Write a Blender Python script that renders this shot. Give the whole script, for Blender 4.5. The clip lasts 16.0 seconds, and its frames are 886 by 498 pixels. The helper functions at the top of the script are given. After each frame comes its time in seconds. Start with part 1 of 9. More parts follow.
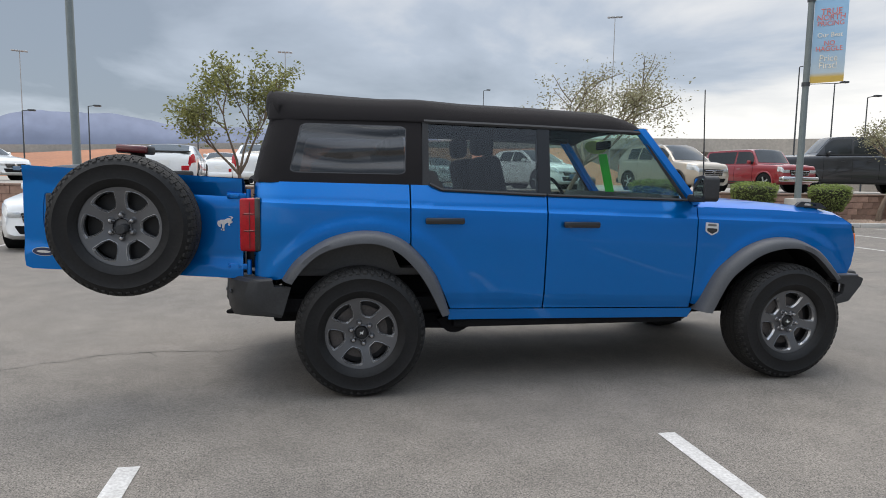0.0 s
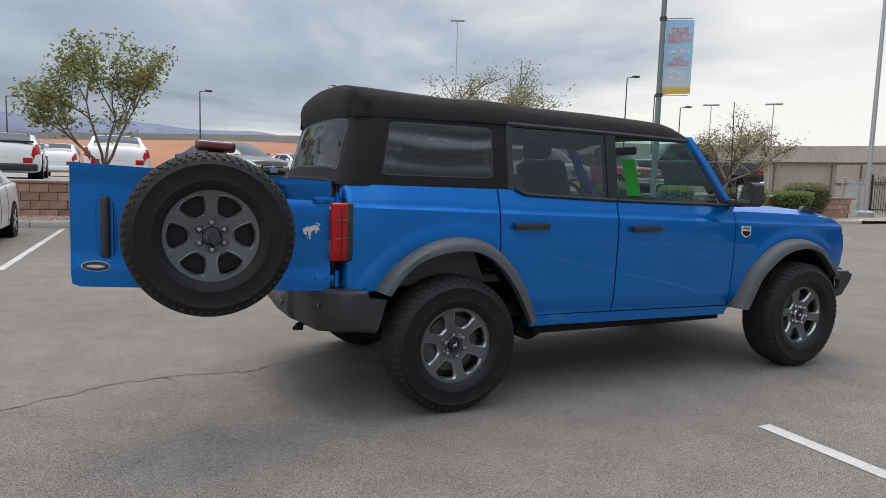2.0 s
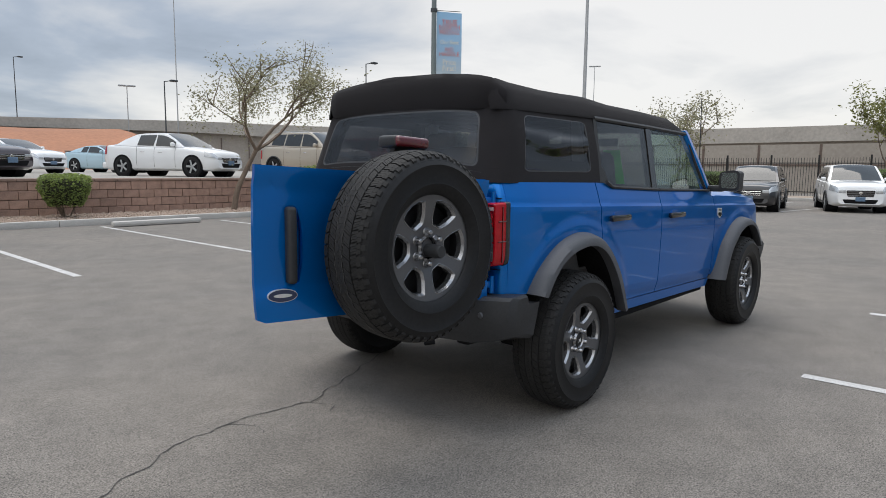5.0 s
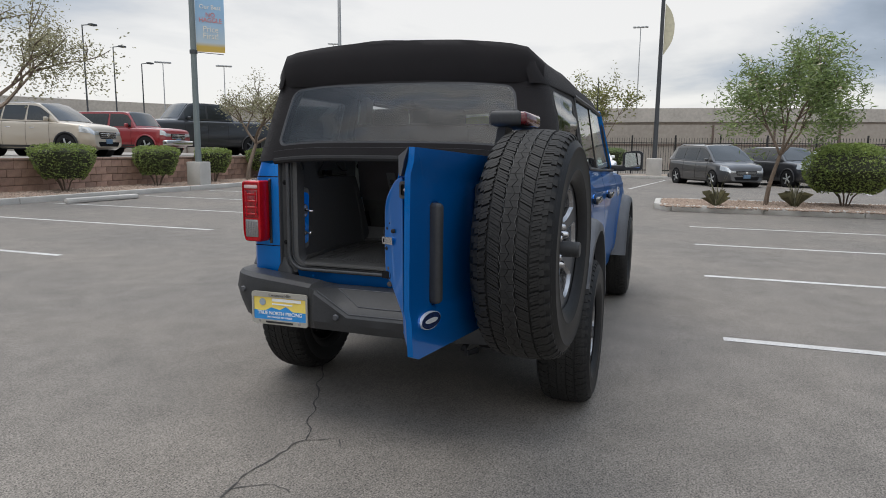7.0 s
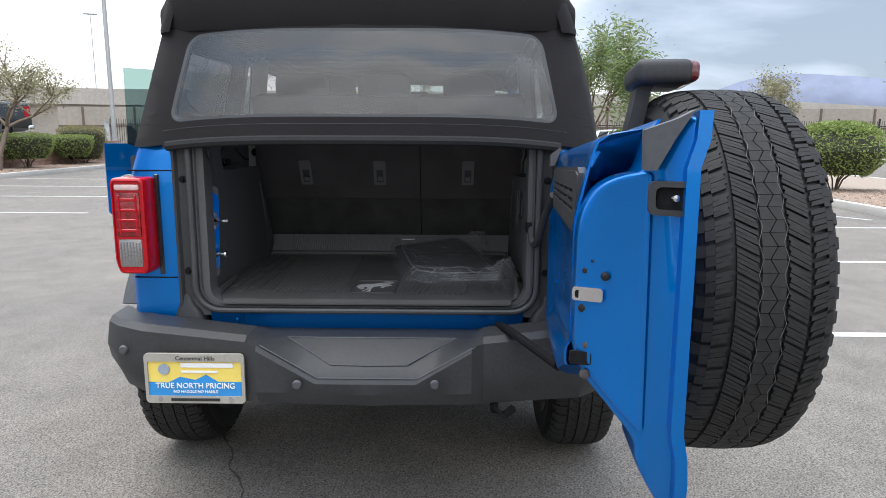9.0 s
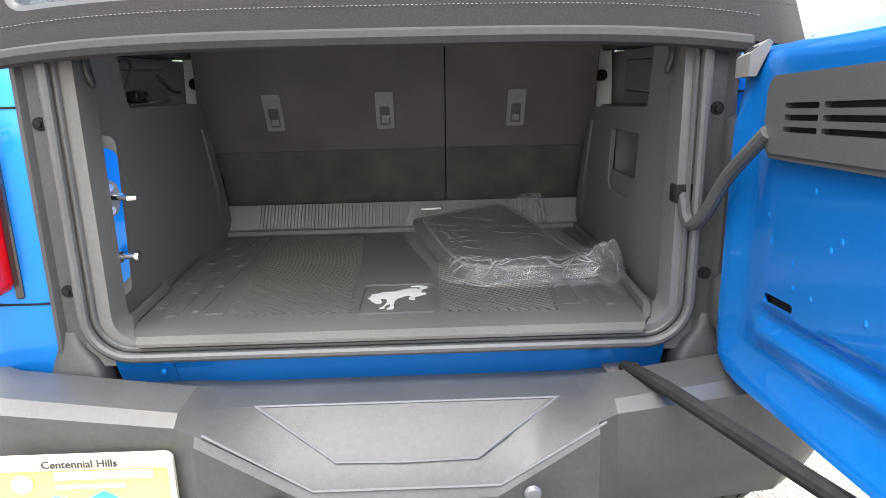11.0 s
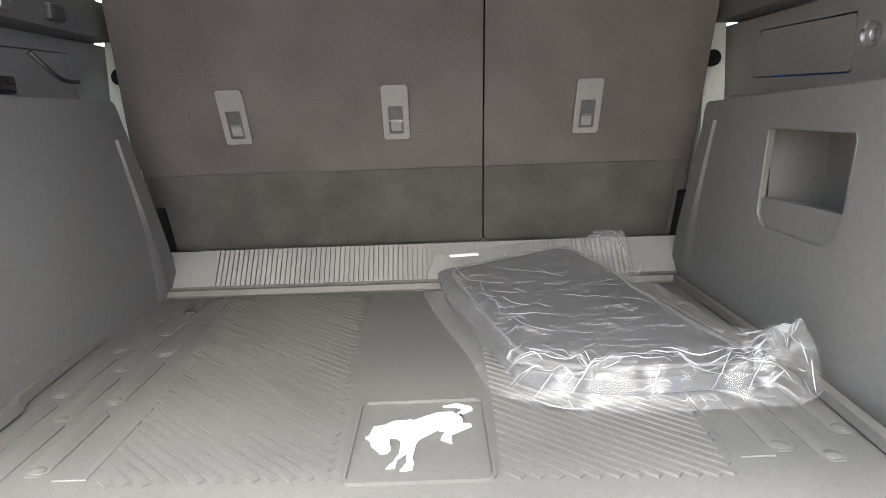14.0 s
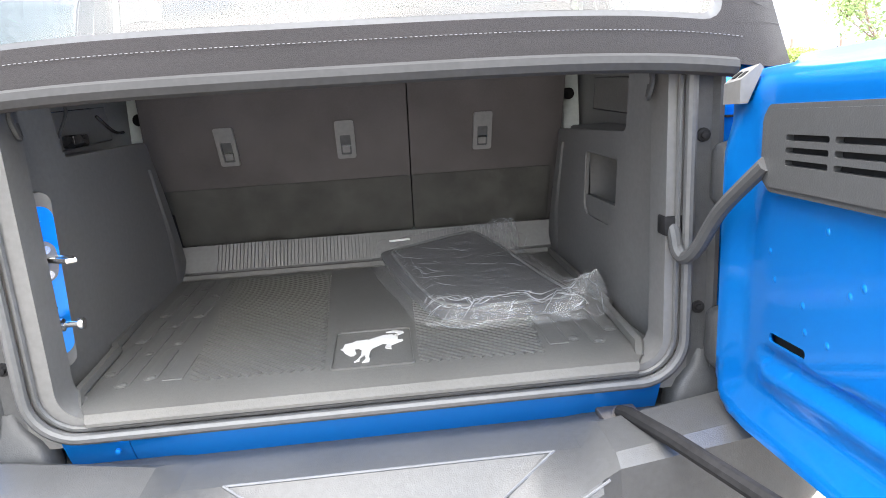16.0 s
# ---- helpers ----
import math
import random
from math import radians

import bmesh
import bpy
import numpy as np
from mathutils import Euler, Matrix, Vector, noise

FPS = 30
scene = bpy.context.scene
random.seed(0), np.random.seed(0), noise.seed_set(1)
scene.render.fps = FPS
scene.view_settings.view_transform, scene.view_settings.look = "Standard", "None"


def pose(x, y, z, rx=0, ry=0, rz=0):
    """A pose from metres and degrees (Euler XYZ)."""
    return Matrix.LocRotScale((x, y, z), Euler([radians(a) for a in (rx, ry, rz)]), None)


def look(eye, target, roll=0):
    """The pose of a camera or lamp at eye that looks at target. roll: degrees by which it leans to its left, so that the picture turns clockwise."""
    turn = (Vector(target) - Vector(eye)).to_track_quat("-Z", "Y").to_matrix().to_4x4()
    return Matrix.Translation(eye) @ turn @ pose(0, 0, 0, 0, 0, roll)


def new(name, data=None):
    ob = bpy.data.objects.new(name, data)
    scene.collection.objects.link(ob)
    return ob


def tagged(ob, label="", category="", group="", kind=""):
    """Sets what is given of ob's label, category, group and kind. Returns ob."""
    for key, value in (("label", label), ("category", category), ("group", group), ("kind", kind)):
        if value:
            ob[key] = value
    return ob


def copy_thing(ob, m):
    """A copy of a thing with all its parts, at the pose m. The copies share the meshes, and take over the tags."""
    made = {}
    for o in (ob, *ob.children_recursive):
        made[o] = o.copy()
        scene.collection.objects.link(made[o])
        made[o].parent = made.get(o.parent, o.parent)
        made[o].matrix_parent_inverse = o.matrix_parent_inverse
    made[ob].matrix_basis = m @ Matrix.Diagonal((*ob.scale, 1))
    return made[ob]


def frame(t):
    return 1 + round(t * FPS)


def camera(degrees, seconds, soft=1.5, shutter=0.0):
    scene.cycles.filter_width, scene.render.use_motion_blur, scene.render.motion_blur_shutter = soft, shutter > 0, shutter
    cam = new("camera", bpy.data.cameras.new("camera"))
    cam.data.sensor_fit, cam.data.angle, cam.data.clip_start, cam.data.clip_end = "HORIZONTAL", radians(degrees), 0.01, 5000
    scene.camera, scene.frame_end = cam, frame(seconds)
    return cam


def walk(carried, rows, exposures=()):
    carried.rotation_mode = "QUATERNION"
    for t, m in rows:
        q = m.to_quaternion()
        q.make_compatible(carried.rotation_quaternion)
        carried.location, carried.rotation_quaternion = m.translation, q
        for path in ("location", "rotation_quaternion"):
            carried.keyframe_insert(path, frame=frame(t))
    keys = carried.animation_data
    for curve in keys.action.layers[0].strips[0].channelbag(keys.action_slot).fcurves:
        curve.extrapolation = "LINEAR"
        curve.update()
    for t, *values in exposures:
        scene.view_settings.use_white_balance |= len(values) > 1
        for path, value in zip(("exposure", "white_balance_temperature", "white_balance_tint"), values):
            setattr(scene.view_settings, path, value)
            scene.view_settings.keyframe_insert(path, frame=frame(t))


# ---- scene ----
cam = camera(68.0, 16.0, 0.9)
PATH = [
    (0, (-0.248, -4.898, 1.347), (0.12, -2.943, 1.137), 0.9),
    (0.5, (-0.608, -4.754, 1.354), (-0.122, -2.826, 1.145), 0.4),
    (1, (-0.991, -4.655, 1.334), (-0.397, -2.756, 1.128), 0.6),
    (1.5, (-1.341, -4.529, 1.334), (-0.636, -2.67, 1.119), 1.4),
    (2, (-1.652, -4.29, 1.356), (-0.818, -2.484, 1.148), 1.6),
    (2.5, (-2.02, -4.129, 1.349), (-1.064, -2.384, 1.138), 1.7),
    (3, (-2.332, -3.927, 1.341), (-1.238, -2.267, 1.123), 2.1),
    (3.5, (-2.588, -3.669, 1.375), (-1.387, -2.084, 1.16), 0.9),
    (4, (-2.897, -3.395, 1.374), (-1.575, -1.911, 1.151), 0.9),
    (4.2, (-2.999, -3.289, 1.381), (-1.643, -1.837, 1.152), 0.7),
    (6.3, (-3.596, -1.845, 1.382), (-1.87, -0.873, 1.107), 1.1),
    (6.5, (-3.602, -1.694, 1.374), (-1.836, -0.8, 1.085), 1.0),
    (7, (-3.642, -1.307, 1.386), (-1.772, -0.662, 1.089), 0.6),
    (7.5, (-3.513, -0.978, 1.377), (-1.591, -0.524, 1.06), 0.6),
    (8, (-3.349, -0.706, 1.383), (-1.392, -0.436, 1.076), 1.2),
    (8.5, (-3.148, -0.451, 1.388), (-1.176, -0.338, 1.078), 0.9),
    (9, (-2.852, -0.3, 1.361), (-0.882, -0.27, 1.019), 0.2),
    (9.2, (-2.742, -0.26, 1.36), (-0.777, -0.247, 0.991), 0.3),
    (11.3, (-1.707, -0.053, 1.251), (0.229, -0.096, 0.748), -1.6),
    (11.5, (-1.609, -0.035, 1.24), (0.329, -0.074, 0.747), -2.1),
    (12, (-1.425, -0.02, 1.21), (0.53, -0.083, 0.792), -1.1),
    (12.5, (-1.264, -0.024, 1.186), (0.694, 0.001, 0.78), -0.8),
    (13, (-1.178, -0.029, 1.181), (0.779, -0.017, 0.767), -1.6),
    (13.5, (-1.154, -0.034, 1.179), (0.802, -0.031, 0.764), -1.9),
    (14, (-1.18, -0.037, 1.189), (0.775, -0.046, 0.769), -1.9),
    (14.5, (-1.282, -0.031, 1.215), (0.67, -0.091, 0.785), -1.8),
    (15, (-1.429, -0.016, 1.248), (0.515, -0.124, 0.788), -1.7),
    (15.5, (-1.584, -0.031, 1.276), (0.365, -0.095, 0.834), -1.9),
    (16, (-1.745, -0.056, 1.316), (0.191, -0.218, 0.841), -3.5),
]
EXPOSURES = [(0, 0.28, 6600, 10), (2, 0.15, 6600, 10), (4, 0.10, 6500, 10), (7, 0.08, 6500, 10), (7.5, 0.15, 6450, 10), (8, 0.27, 6400, 10), (8.5, 0.5, 6350, 10), (9, 0.9, 6350, 10), (9.2, 1.05, 6350, 10), (11.3, 3.35, 7200, 10), (11.5, 3.6, 7300, 10), (12, 4.05, 7450, 10),
             (12.5, 4.25, 7400, 10), (14, 4.4, 7350, 10), (14.5, 4.45, 7250, 10), (15, 4.45, 7250, 10), (15.5, 3.85, 7050, 10), (16, 3.45, 6800, 10)]
walk(cam, [(t, look(eye, target, roll)) for t, eye, target, roll in PATH], EXPOSURES)

# ---- sky and sun ----
SUN_EL, SUN_AZ = radians(74), math.atan2(0.06, 0.28)
world = bpy.data.worlds.new("world")
scene.world = world
world.use_nodes = True
wn, wl = world.node_tree.nodes, world.node_tree.links
wn.clear()
w_out = wn.new("ShaderNodeOutputWorld")
sky = wn.new("ShaderNodeTexSky")
sky.sky_type, sky.sun_disc = "NISHITA", False
sky.sun_elevation, sky.sun_rotation = SUN_EL, SUN_AZ
bg_sky, bg_cloud, w_mix = wn.new("ShaderNodeBackground"), wn.new("ShaderNodeBackground"), wn.new("ShaderNodeMixShader")
bg_sky.inputs[1].default_value = 0.09
bg_cloud.inputs[1].default_value = 0.92
wl.new(sky.outputs[0], bg_sky.inputs[0])
w_co = wn.new("ShaderNodeTexCoord")
w_sep = wn.new("ShaderNodeSeparateXYZ")
wl.new(w_co.outputs["Generated"], w_sep.inputs[0])
w_abs = wn.new("ShaderNodeMath"); w_abs.operation = "ABSOLUTE"
w_add = wn.new("ShaderNodeMath"); w_add.operation = "ADD"; w_add.inputs[1].default_value = 0.16
wl.new(w_sep.outputs["Z"], w_abs.inputs[0]); wl.new(w_abs.outputs[0], w_add.inputs[0])
w_com = wn.new("ShaderNodeCombineXYZ")
for axis in "XY":
    w_div = wn.new("ShaderNodeMath"); w_div.operation = "DIVIDE"
    wl.new(w_sep.outputs[axis], w_div.inputs[0]); wl.new(w_add.outputs[0], w_div.inputs[1])
    wl.new(w_div.outputs[0], w_com.inputs[axis])
w_n = wn.new("ShaderNodeTexNoise")
w_n.inputs["Scale"].default_value, w_n.inputs["Detail"].default_value, w_n.inputs["Roughness"].default_value = 0.62, 7, 0.52
w_n.inputs["Distortion"].default_value = 0.35
wl.new(w_com.outputs[0], w_n.inputs["Vector"])
w_side = wn.new("ShaderNodeVectorMath"); w_side.operation = "DOT_PRODUCT"
w_side.inputs[1].default_value = (0.906, 0.423, 0.0)
wl.new(w_co.outputs["Generated"], w_side.inputs[0])
w_sum = wn.new("ShaderNodeMath"); w_sum.operation = "ADD"
w_fold = wn.new("ShaderNodeMath"); w_fold.operation = "ABSOLUTE"
w_off = wn.new("ShaderNodeMath"); w_off.operation = "SUBTRACT"; w_off.inputs[1].default_value = 0.20
wl.new(w_side.outputs["Value"], w_fold.inputs[0]); w_pow = wn.new("ShaderNodeMath"); w_pow.operation = "POWER"; w_pow.inputs[1].default_value = 2.0
w_amp = wn.new("ShaderNodeMath"); w_amp.operation = "MULTIPLY"; w_amp.inputs[1].default_value = 0.55
wl.new(w_fold.outputs[0], w_pow.inputs[0]); wl.new(w_pow.outputs[0], w_amp.inputs[0]); wl.new(w_amp.outputs[0], w_off.inputs[0])
w_con = wn.new("ShaderNodeMath"); w_con.operation = "MULTIPLY_ADD"; w_con.inputs[1].default_value, w_con.inputs[2].default_value = 1.35, -0.18
wl.new(w_n.outputs[0], w_con.inputs[0])
wl.new(w_con.outputs[0], w_sum.inputs[0]); wl.new(w_off.outputs[0], w_sum.inputs[1])
w_ramp = wn.new("ShaderNodeValToRGB")
for stop, colour in ((0.30, (0.28, 0.33, 0.40, 1)), (0.47, (0.46, 0.52, 0.61, 1)), (0.62, (0.80, 0.805, 0.81, 1)), (0.76, (1.0, 0.985, 0.96, 1))):
    el = w_ramp.color_ramp.elements.new(stop)
    el.color = colour
w_ramp.color_ramp.elements.remove(w_ramp.color_ramp.elements[0])
w_ramp.color_ramp.elements.remove(w_ramp.color_ramp.elements[-1])
w_gap = wn.new("ShaderNodeVectorMath"); w_gap.operation = "DOT_PRODUCT"
w_gap.inputs[1].default_value = (0.72, -0.69, 0.0)
wl.new(w_co.outputs["Generated"], w_gap.inputs[0])
w_gr = wn.new("ShaderNodeMapRange"); w_gr.interpolation_type = "SMOOTHSTEP"
for socket, value in (("From Min", 0.62), ("From Max", 1.0), ("To Min", 0.0), ("To Max", -0.26)):
    w_gr.inputs[socket].default_value = value
wl.new(w_gap.outputs["Value"], w_gr.inputs[0])
w_tot = wn.new("ShaderNodeMath"); w_tot.operation = "ADD"
wl.new(w_sum.outputs[0], w_tot.inputs[0]); wl.new(w_gr.outputs[0], w_tot.inputs[1])
wl.new(w_tot.outputs[0], w_ramp.inputs[0]); wl.new(w_ramp.outputs[0], bg_cloud.inputs[0])
w_zen = wn.new("ShaderNodeMapRange")
for socket, value in (("From Min", 0.30), ("From Max", 1.0), ("To Min", 0.92), ("To Max", 3.4)):
    w_zen.inputs[socket].default_value = value
wl.new(w_sep.outputs["Z"], w_zen.inputs[0]); wl.new(w_zen.outputs[0], bg_cloud.inputs[1])
w_mix.inputs[0].default_value = 0.85
wl.new(bg_sky.outputs[0], w_mix.inputs[1]); wl.new(bg_cloud.outputs[0], w_mix.inputs[2])
wl.new(w_mix.outputs[0], w_out.inputs[0])

sun = new("sun", bpy.data.lights.new("sun", "SUN"))
sun.data.energy, sun.data.angle, sun.data.color = 1.9, radians(50), (1.0, 0.93, 0.84)
sun.matrix_world = look((0.06 * 20, 0.28 * 20, 20), (0, 0, 0))

# ---- materials ----
MATS = {}


def mat(name, base, rough=0.6, metal=0.0, spec=0.5, coat=0.0, var=0.12, scale=6.0, fine=90.0, bump=0.0, bump_scale=60.0,
        second=None, emit=0.0, random_tint=0.0, stretch=(1, 1, 1), sheen=0.0, edge_tint=(1, 1, 1)):
    """A procedural surface: base colour with stains and grain, roughness that varies, and fine relief."""
    if name in MATS:
        return MATS[name]
    m = MATS[name] = bpy.data.materials.new(name)
    m.use_nodes = True
    n, l = m.node_tree.nodes, m.node_tree.links
    b = n["Principled BSDF"]
    b.inputs["Roughness"].default_value, b.inputs["Metallic"].default_value = rough, metal
    b.inputs["Specular IOR Level"].default_value, b.inputs["Coat Weight"].default_value = spec, coat
    b.inputs["Coat Roughness"].default_value = 0.03
    b.inputs["Sheen Weight"].default_value = sheen
    b.inputs["Specular Tint"].default_value = (*edge_tint, 1)
    co, mp = n.new("ShaderNodeTexCoord"), n.new("ShaderNodeMapping")
    mp.inputs["Scale"].default_value = stretch
    l.new(co.outputs["Object"], mp.inputs[0])
    big, small = n.new("ShaderNodeTexNoise"), n.new("ShaderNodeTexNoise")
    big.inputs["Scale"].default_value, big.inputs["Detail"].default_value = scale, 5
    small.inputs["Scale"].default_value, small.inputs["Detail"].default_value = fine, 3
    l.new(mp.outputs[0], big.inputs["Vector"]); l.new(mp.outputs[0], small.inputs["Vector"])
    both = n.new("ShaderNodeMath"); both.operation = "ADD"
    l.new(big.outputs[0], both.inputs[0]); l.new(small.outputs[0], both.inputs[1])
    ramp = n.new("ShaderNodeMapRange")
    ramp.inputs["From Min"].default_value, ramp.inputs["From Max"].default_value = 0.7, 1.3
    l.new(both.outputs[0], ramp.inputs[0])
    mix = n.new("ShaderNodeMix"); mix.data_type = "RGBA"
    other = second or tuple(c * (1 - var) for c in base)
    top = base if second else tuple(min(1, c * (1 + var)) for c in base)
    mix.inputs["A"].default_value, mix.inputs["B"].default_value = (*other, 1), (*top, 1)
    l.new(ramp.outputs[0], mix.inputs["Factor"])
    col = mix.outputs["Result"]
    if random_tint:
        info, hsv, rng = n.new("ShaderNodeObjectInfo"), n.new("ShaderNodeHueSaturation"), n.new("ShaderNodeMapRange")
        rng.inputs["To Min"].default_value, rng.inputs["To Max"].default_value = 1 - random_tint, 1 + random_tint
        l.new(info.outputs["Random"], rng.inputs[0]); l.new(rng.outputs[0], hsv.inputs["Value"])
        l.new(col, hsv.inputs["Color"]); col = hsv.outputs[0]
    l.new(col, b.inputs["Base Color"])
    rr_ = n.new("ShaderNodeMapRange")
    rr_.inputs["To Min"].default_value, rr_.inputs["To Max"].default_value = max(0.02, rough * 0.85), min(1, rough * 1.12)
    l.new(big.outputs[0], rr_.inputs[0]); l.new(rr_.outputs[0], b.inputs["Roughness"])
    if bump:
        bn, bt = n.new("ShaderNodeBump"), n.new("ShaderNodeTexNoise")
        bt.inputs["Scale"].default_value, bt.inputs["Detail"].default_value = bump_scale, 4
        l.new(mp.outputs[0], bt.inputs["Vector"])
        bn.inputs["Strength"].default_value, bn.inputs["Distance"].default_value = bump, 0.01
        l.new(bt.outputs[0], bn.inputs["Height"]); l.new(bn.outputs[0], b.inputs["Normal"])
    if emit:
        l.new(col, b.inputs["Emission Color"]); b.inputs["Emission Strength"].default_value = emit
    return m


def glass(name, tint, gloss=0.06, wavy=0.0, haze=0.0, edge=0.03, stretch=(1.2, 1.2, 5.0)):
    """A thin pane: tinted see-through with a mirror sheen that grows at grazing angles; haze scatters part of the light."""
    if name in MATS:
        return MATS[name]
    m = MATS[name] = bpy.data.materials.new(name)
    m.use_nodes = True
    n, l = m.node_tree.nodes, m.node_tree.links
    n.clear()
    out, tr, gl, mx, lw, pw, fr = (n.new("ShaderNode" + k) for k in ("OutputMaterial", "BsdfTransparent", "BsdfGlossy", "MixShader", "LayerWeight", "Math", "MapRange"))
    lw.inputs[0].default_value, pw.operation = 0.5, "POWER"
    pw.inputs[1].default_value, fr.inputs["To Min"].default_value, fr.inputs["To Max"].default_value = 4.5, edge, 0.85
    l.new(lw.outputs["Facing"], pw.inputs[0]); l.new(pw.outputs[0], fr.inputs[0])
    tr.inputs[0].default_value = (*tint, 1)
    gl.inputs["Roughness"].default_value = gloss
    body = tr.outputs[0]
    if haze:
        df, m2 = n.new("ShaderNodeBsdfDiffuse"), n.new("ShaderNodeMixShader")
        df.inputs[0].default_value = (0.36, 0.37, 0.39, 1)
        m2.inputs[0].default_value = haze
        l.new(tr.outputs[0], m2.inputs[1]); l.new(df.outputs[0], m2.inputs[2])
        body = m2.outputs[0]
    if wavy:
        co, mp, bt, bn = n.new("ShaderNodeTexCoord"), n.new("ShaderNodeMapping"), n.new("ShaderNodeTexNoise"), n.new("ShaderNodeBump")
        mp.inputs["Scale"].default_value = stretch
        bt.inputs["Scale"].default_value, bt.inputs["Detail"].default_value = 1.6, 0.4
        bn.inputs["Strength"].default_value, bn.inputs["Distance"].default_value = wavy, 0.1
        l.new(co.outputs["Object"], mp.inputs[0]); l.new(mp.outputs[0], bt.inputs["Vector"])
        l.new(bt.outputs[0], bn.inputs["Height"]); l.new(bn.outputs[0], gl.inputs["Normal"]); l.new(bn.outputs[0], lw.inputs["Normal"])
    l.new(fr.outputs[0], mx.inputs[0]); l.new(body, mx.inputs[1]); l.new(gl.outputs[0], mx.inputs[2])
    l.new(mx.outputs[0], out.inputs[0])
    return m


def paint(name, base, rough=0.32, metal=0.0, coat=1.0):
    return mat(name, base, rough, metal, coat=coat, var=0.04, scale=1.3, fine=900)


BLUE = mat("blue_metallic_paint", (0.0, 0.152, 0.520), 0.30, 0.64, coat=0.60, var=0.05, scale=1.2, fine=1500, edge_tint=(0.05, 0.50, 1.0))
RUBBER = mat("tyre_rubber", (0.0105, 0.0105, 0.011), 0.50, spec=0.26, var=0.35, scale=5, fine=60, bump=0.06, bump_scale=220)
TREAD = mat("tread_rubber", (0.021, 0.0205, 0.020), 0.72, spec=0.30, var=0.35, scale=7, fine=80, bump=0.05, bump_scale=200)
RIM = mat("dark_grey_rim", (0.130, 0.132, 0.138), 0.40, 0.6, var=0.1, fine=300)
RIM_EDGE = mat("rim_bevel", (0.34, 0.342, 0.35), 0.24, 0.85, var=0.1, fine=300)
NUT = mat("lug_nut_steel", (0.42, 0.42, 0.43), 0.24, 1.0, var=0.08)
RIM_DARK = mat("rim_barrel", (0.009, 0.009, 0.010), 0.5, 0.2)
STEEL = mat("bright_steel", (0.62, 0.62, 0.63), 0.25, 1.0, var=0.08)
IRON = mat("cast_iron", (0.10, 0.09, 0.085), 0.6, 0.6, var=0.3)
TRIM = mat("black_textured_plastic", (0.034, 0.035, 0.037), 0.50, spec=0.36, var=0.16, scale=9, bump=0.12, bump_scale=420)
FLARE = mat("grey_flare_plastic", (0.068, 0.071, 0.078), 0.55, var=0.12, scale=7, bump=0.1, bump_scale=500)
GLOSS_BLACK = mat("gloss_black", (0.012, 0.012, 0.013), 0.15, coat=0.5, var=0.05)
UNDER = mat("chassis_black", (0.009, 0.009, 0.010), 0.8, spec=0.12, var=0.4, scale=8)
CLOTH = mat("soft_top_cloth", (0.0175, 0.0160, 0.0170), 0.92, spec=0.2, var=0.22, scale=3.5, fine=260, bump=0.25, bump_scale=650, sheen=0.04)
VINYL_EDGE = mat("vinyl_window_border", (0.045, 0.046, 0.050), 0.45, var=0.15)
SEAL = mat("rubber_seal", (0.048, 0.049, 0.051), 0.5, var=0.2)
INNER = mat("interior_plastic", (0.076, 0.075, 0.075), 0.62, var=0.12, scale=4, bump=0.05, bump_scale=500)
INNER_LIGHT = mat("interior_grey_plastic", (0.140, 0.138, 0.136), 0.5, var=0.1, bump=0.06, bump_scale=380)
CARPET = mat("seat_back_carpet", (0.080, 0.073, 0.072), 0.97, spec=0.1, var=0.25, scale=5, fine=420, bump=0.35, bump_scale=700)
CARPET_DARK = mat("seat_flap_carpet", (0.058, 0.057, 0.053), 0.97, spec=0.1, var=0.35, scale=9, fine=420, bump=0.35, bump_scale=700)
SEAT = mat("seat_fabric", (0.030, 0.031, 0.033), 0.9, var=0.25, fine=300, bump=0.2, bump_scale=300)
MAT_RUBBER = mat("cargo_mat_rubber", (0.060, 0.0585, 0.056), 0.60, var=0.13, scale=5, fine=160, bump=0.08, bump_scale=300)
SILVER = mat("silver_emblem", (0.66, 0.66, 0.65), 0.3, 0.3, var=0.06)
RED_LENS = mat("red_lamp_lens", (0.40, 0.004, 0.010), 0.18, spec=0.25, coat=0.35, var=0.15, scale=30)
RED_DARK = mat("dark_red_lens", (0.10, 0.006, 0.010), 0.18, coat=1.0, var=0.15)
LAMP_WHITE = mat("clear_lamp_reflector", (0.26, 0.25, 0.245), 0.2, 0.4, coat=0.6, var=0.35, scale=60, fine=300, stretch=(1, 1, 6))
AMBER = mat("amber_lens", (0.75, 0.17, 0.02), 0.15, coat=1.0)
WINDOW_TINT = glass("dark_tinted_glass", (0.58, 0.59, 0.60), 0.0, edge=0.09)
WINDOW_CLEAR = glass("front_door_glass", (0.82, 0.90, 0.88), 0.0)
WINDOW_DOOR = glass("open_door_glass", (0.56, 0.68, 0.66), 0.0)
VINYL = glass("rear_vinyl_window", (0.36, 0.37, 0.39), 0.02, haze=0.012, edge=0.085)
VINYL_SIDE = glass("side_vinyl_window", (0.17, 0.172, 0.18), 0.05, haze=0.012, edge=0.10)
FAR_GLASS = mat("parked_car_glass", (0.018, 0.022, 0.024), 0.05, coat=0.3, var=0.1)
MIRROR = mat("mirror_glass", (0.85, 0.87, 0.88), 0.02, 1.0, var=0.01)
YELLOW = mat("yellow_plate", (0.86, 0.66, 0.14), 0.4, var=0.04)
PLATE_BLUE = mat("plate_blue", (0.03, 0.26, 0.62), 0.4, var=0.05)
PAPER = mat("white_print", (0.82, 0.82, 0.80), 0.6, var=0.03)
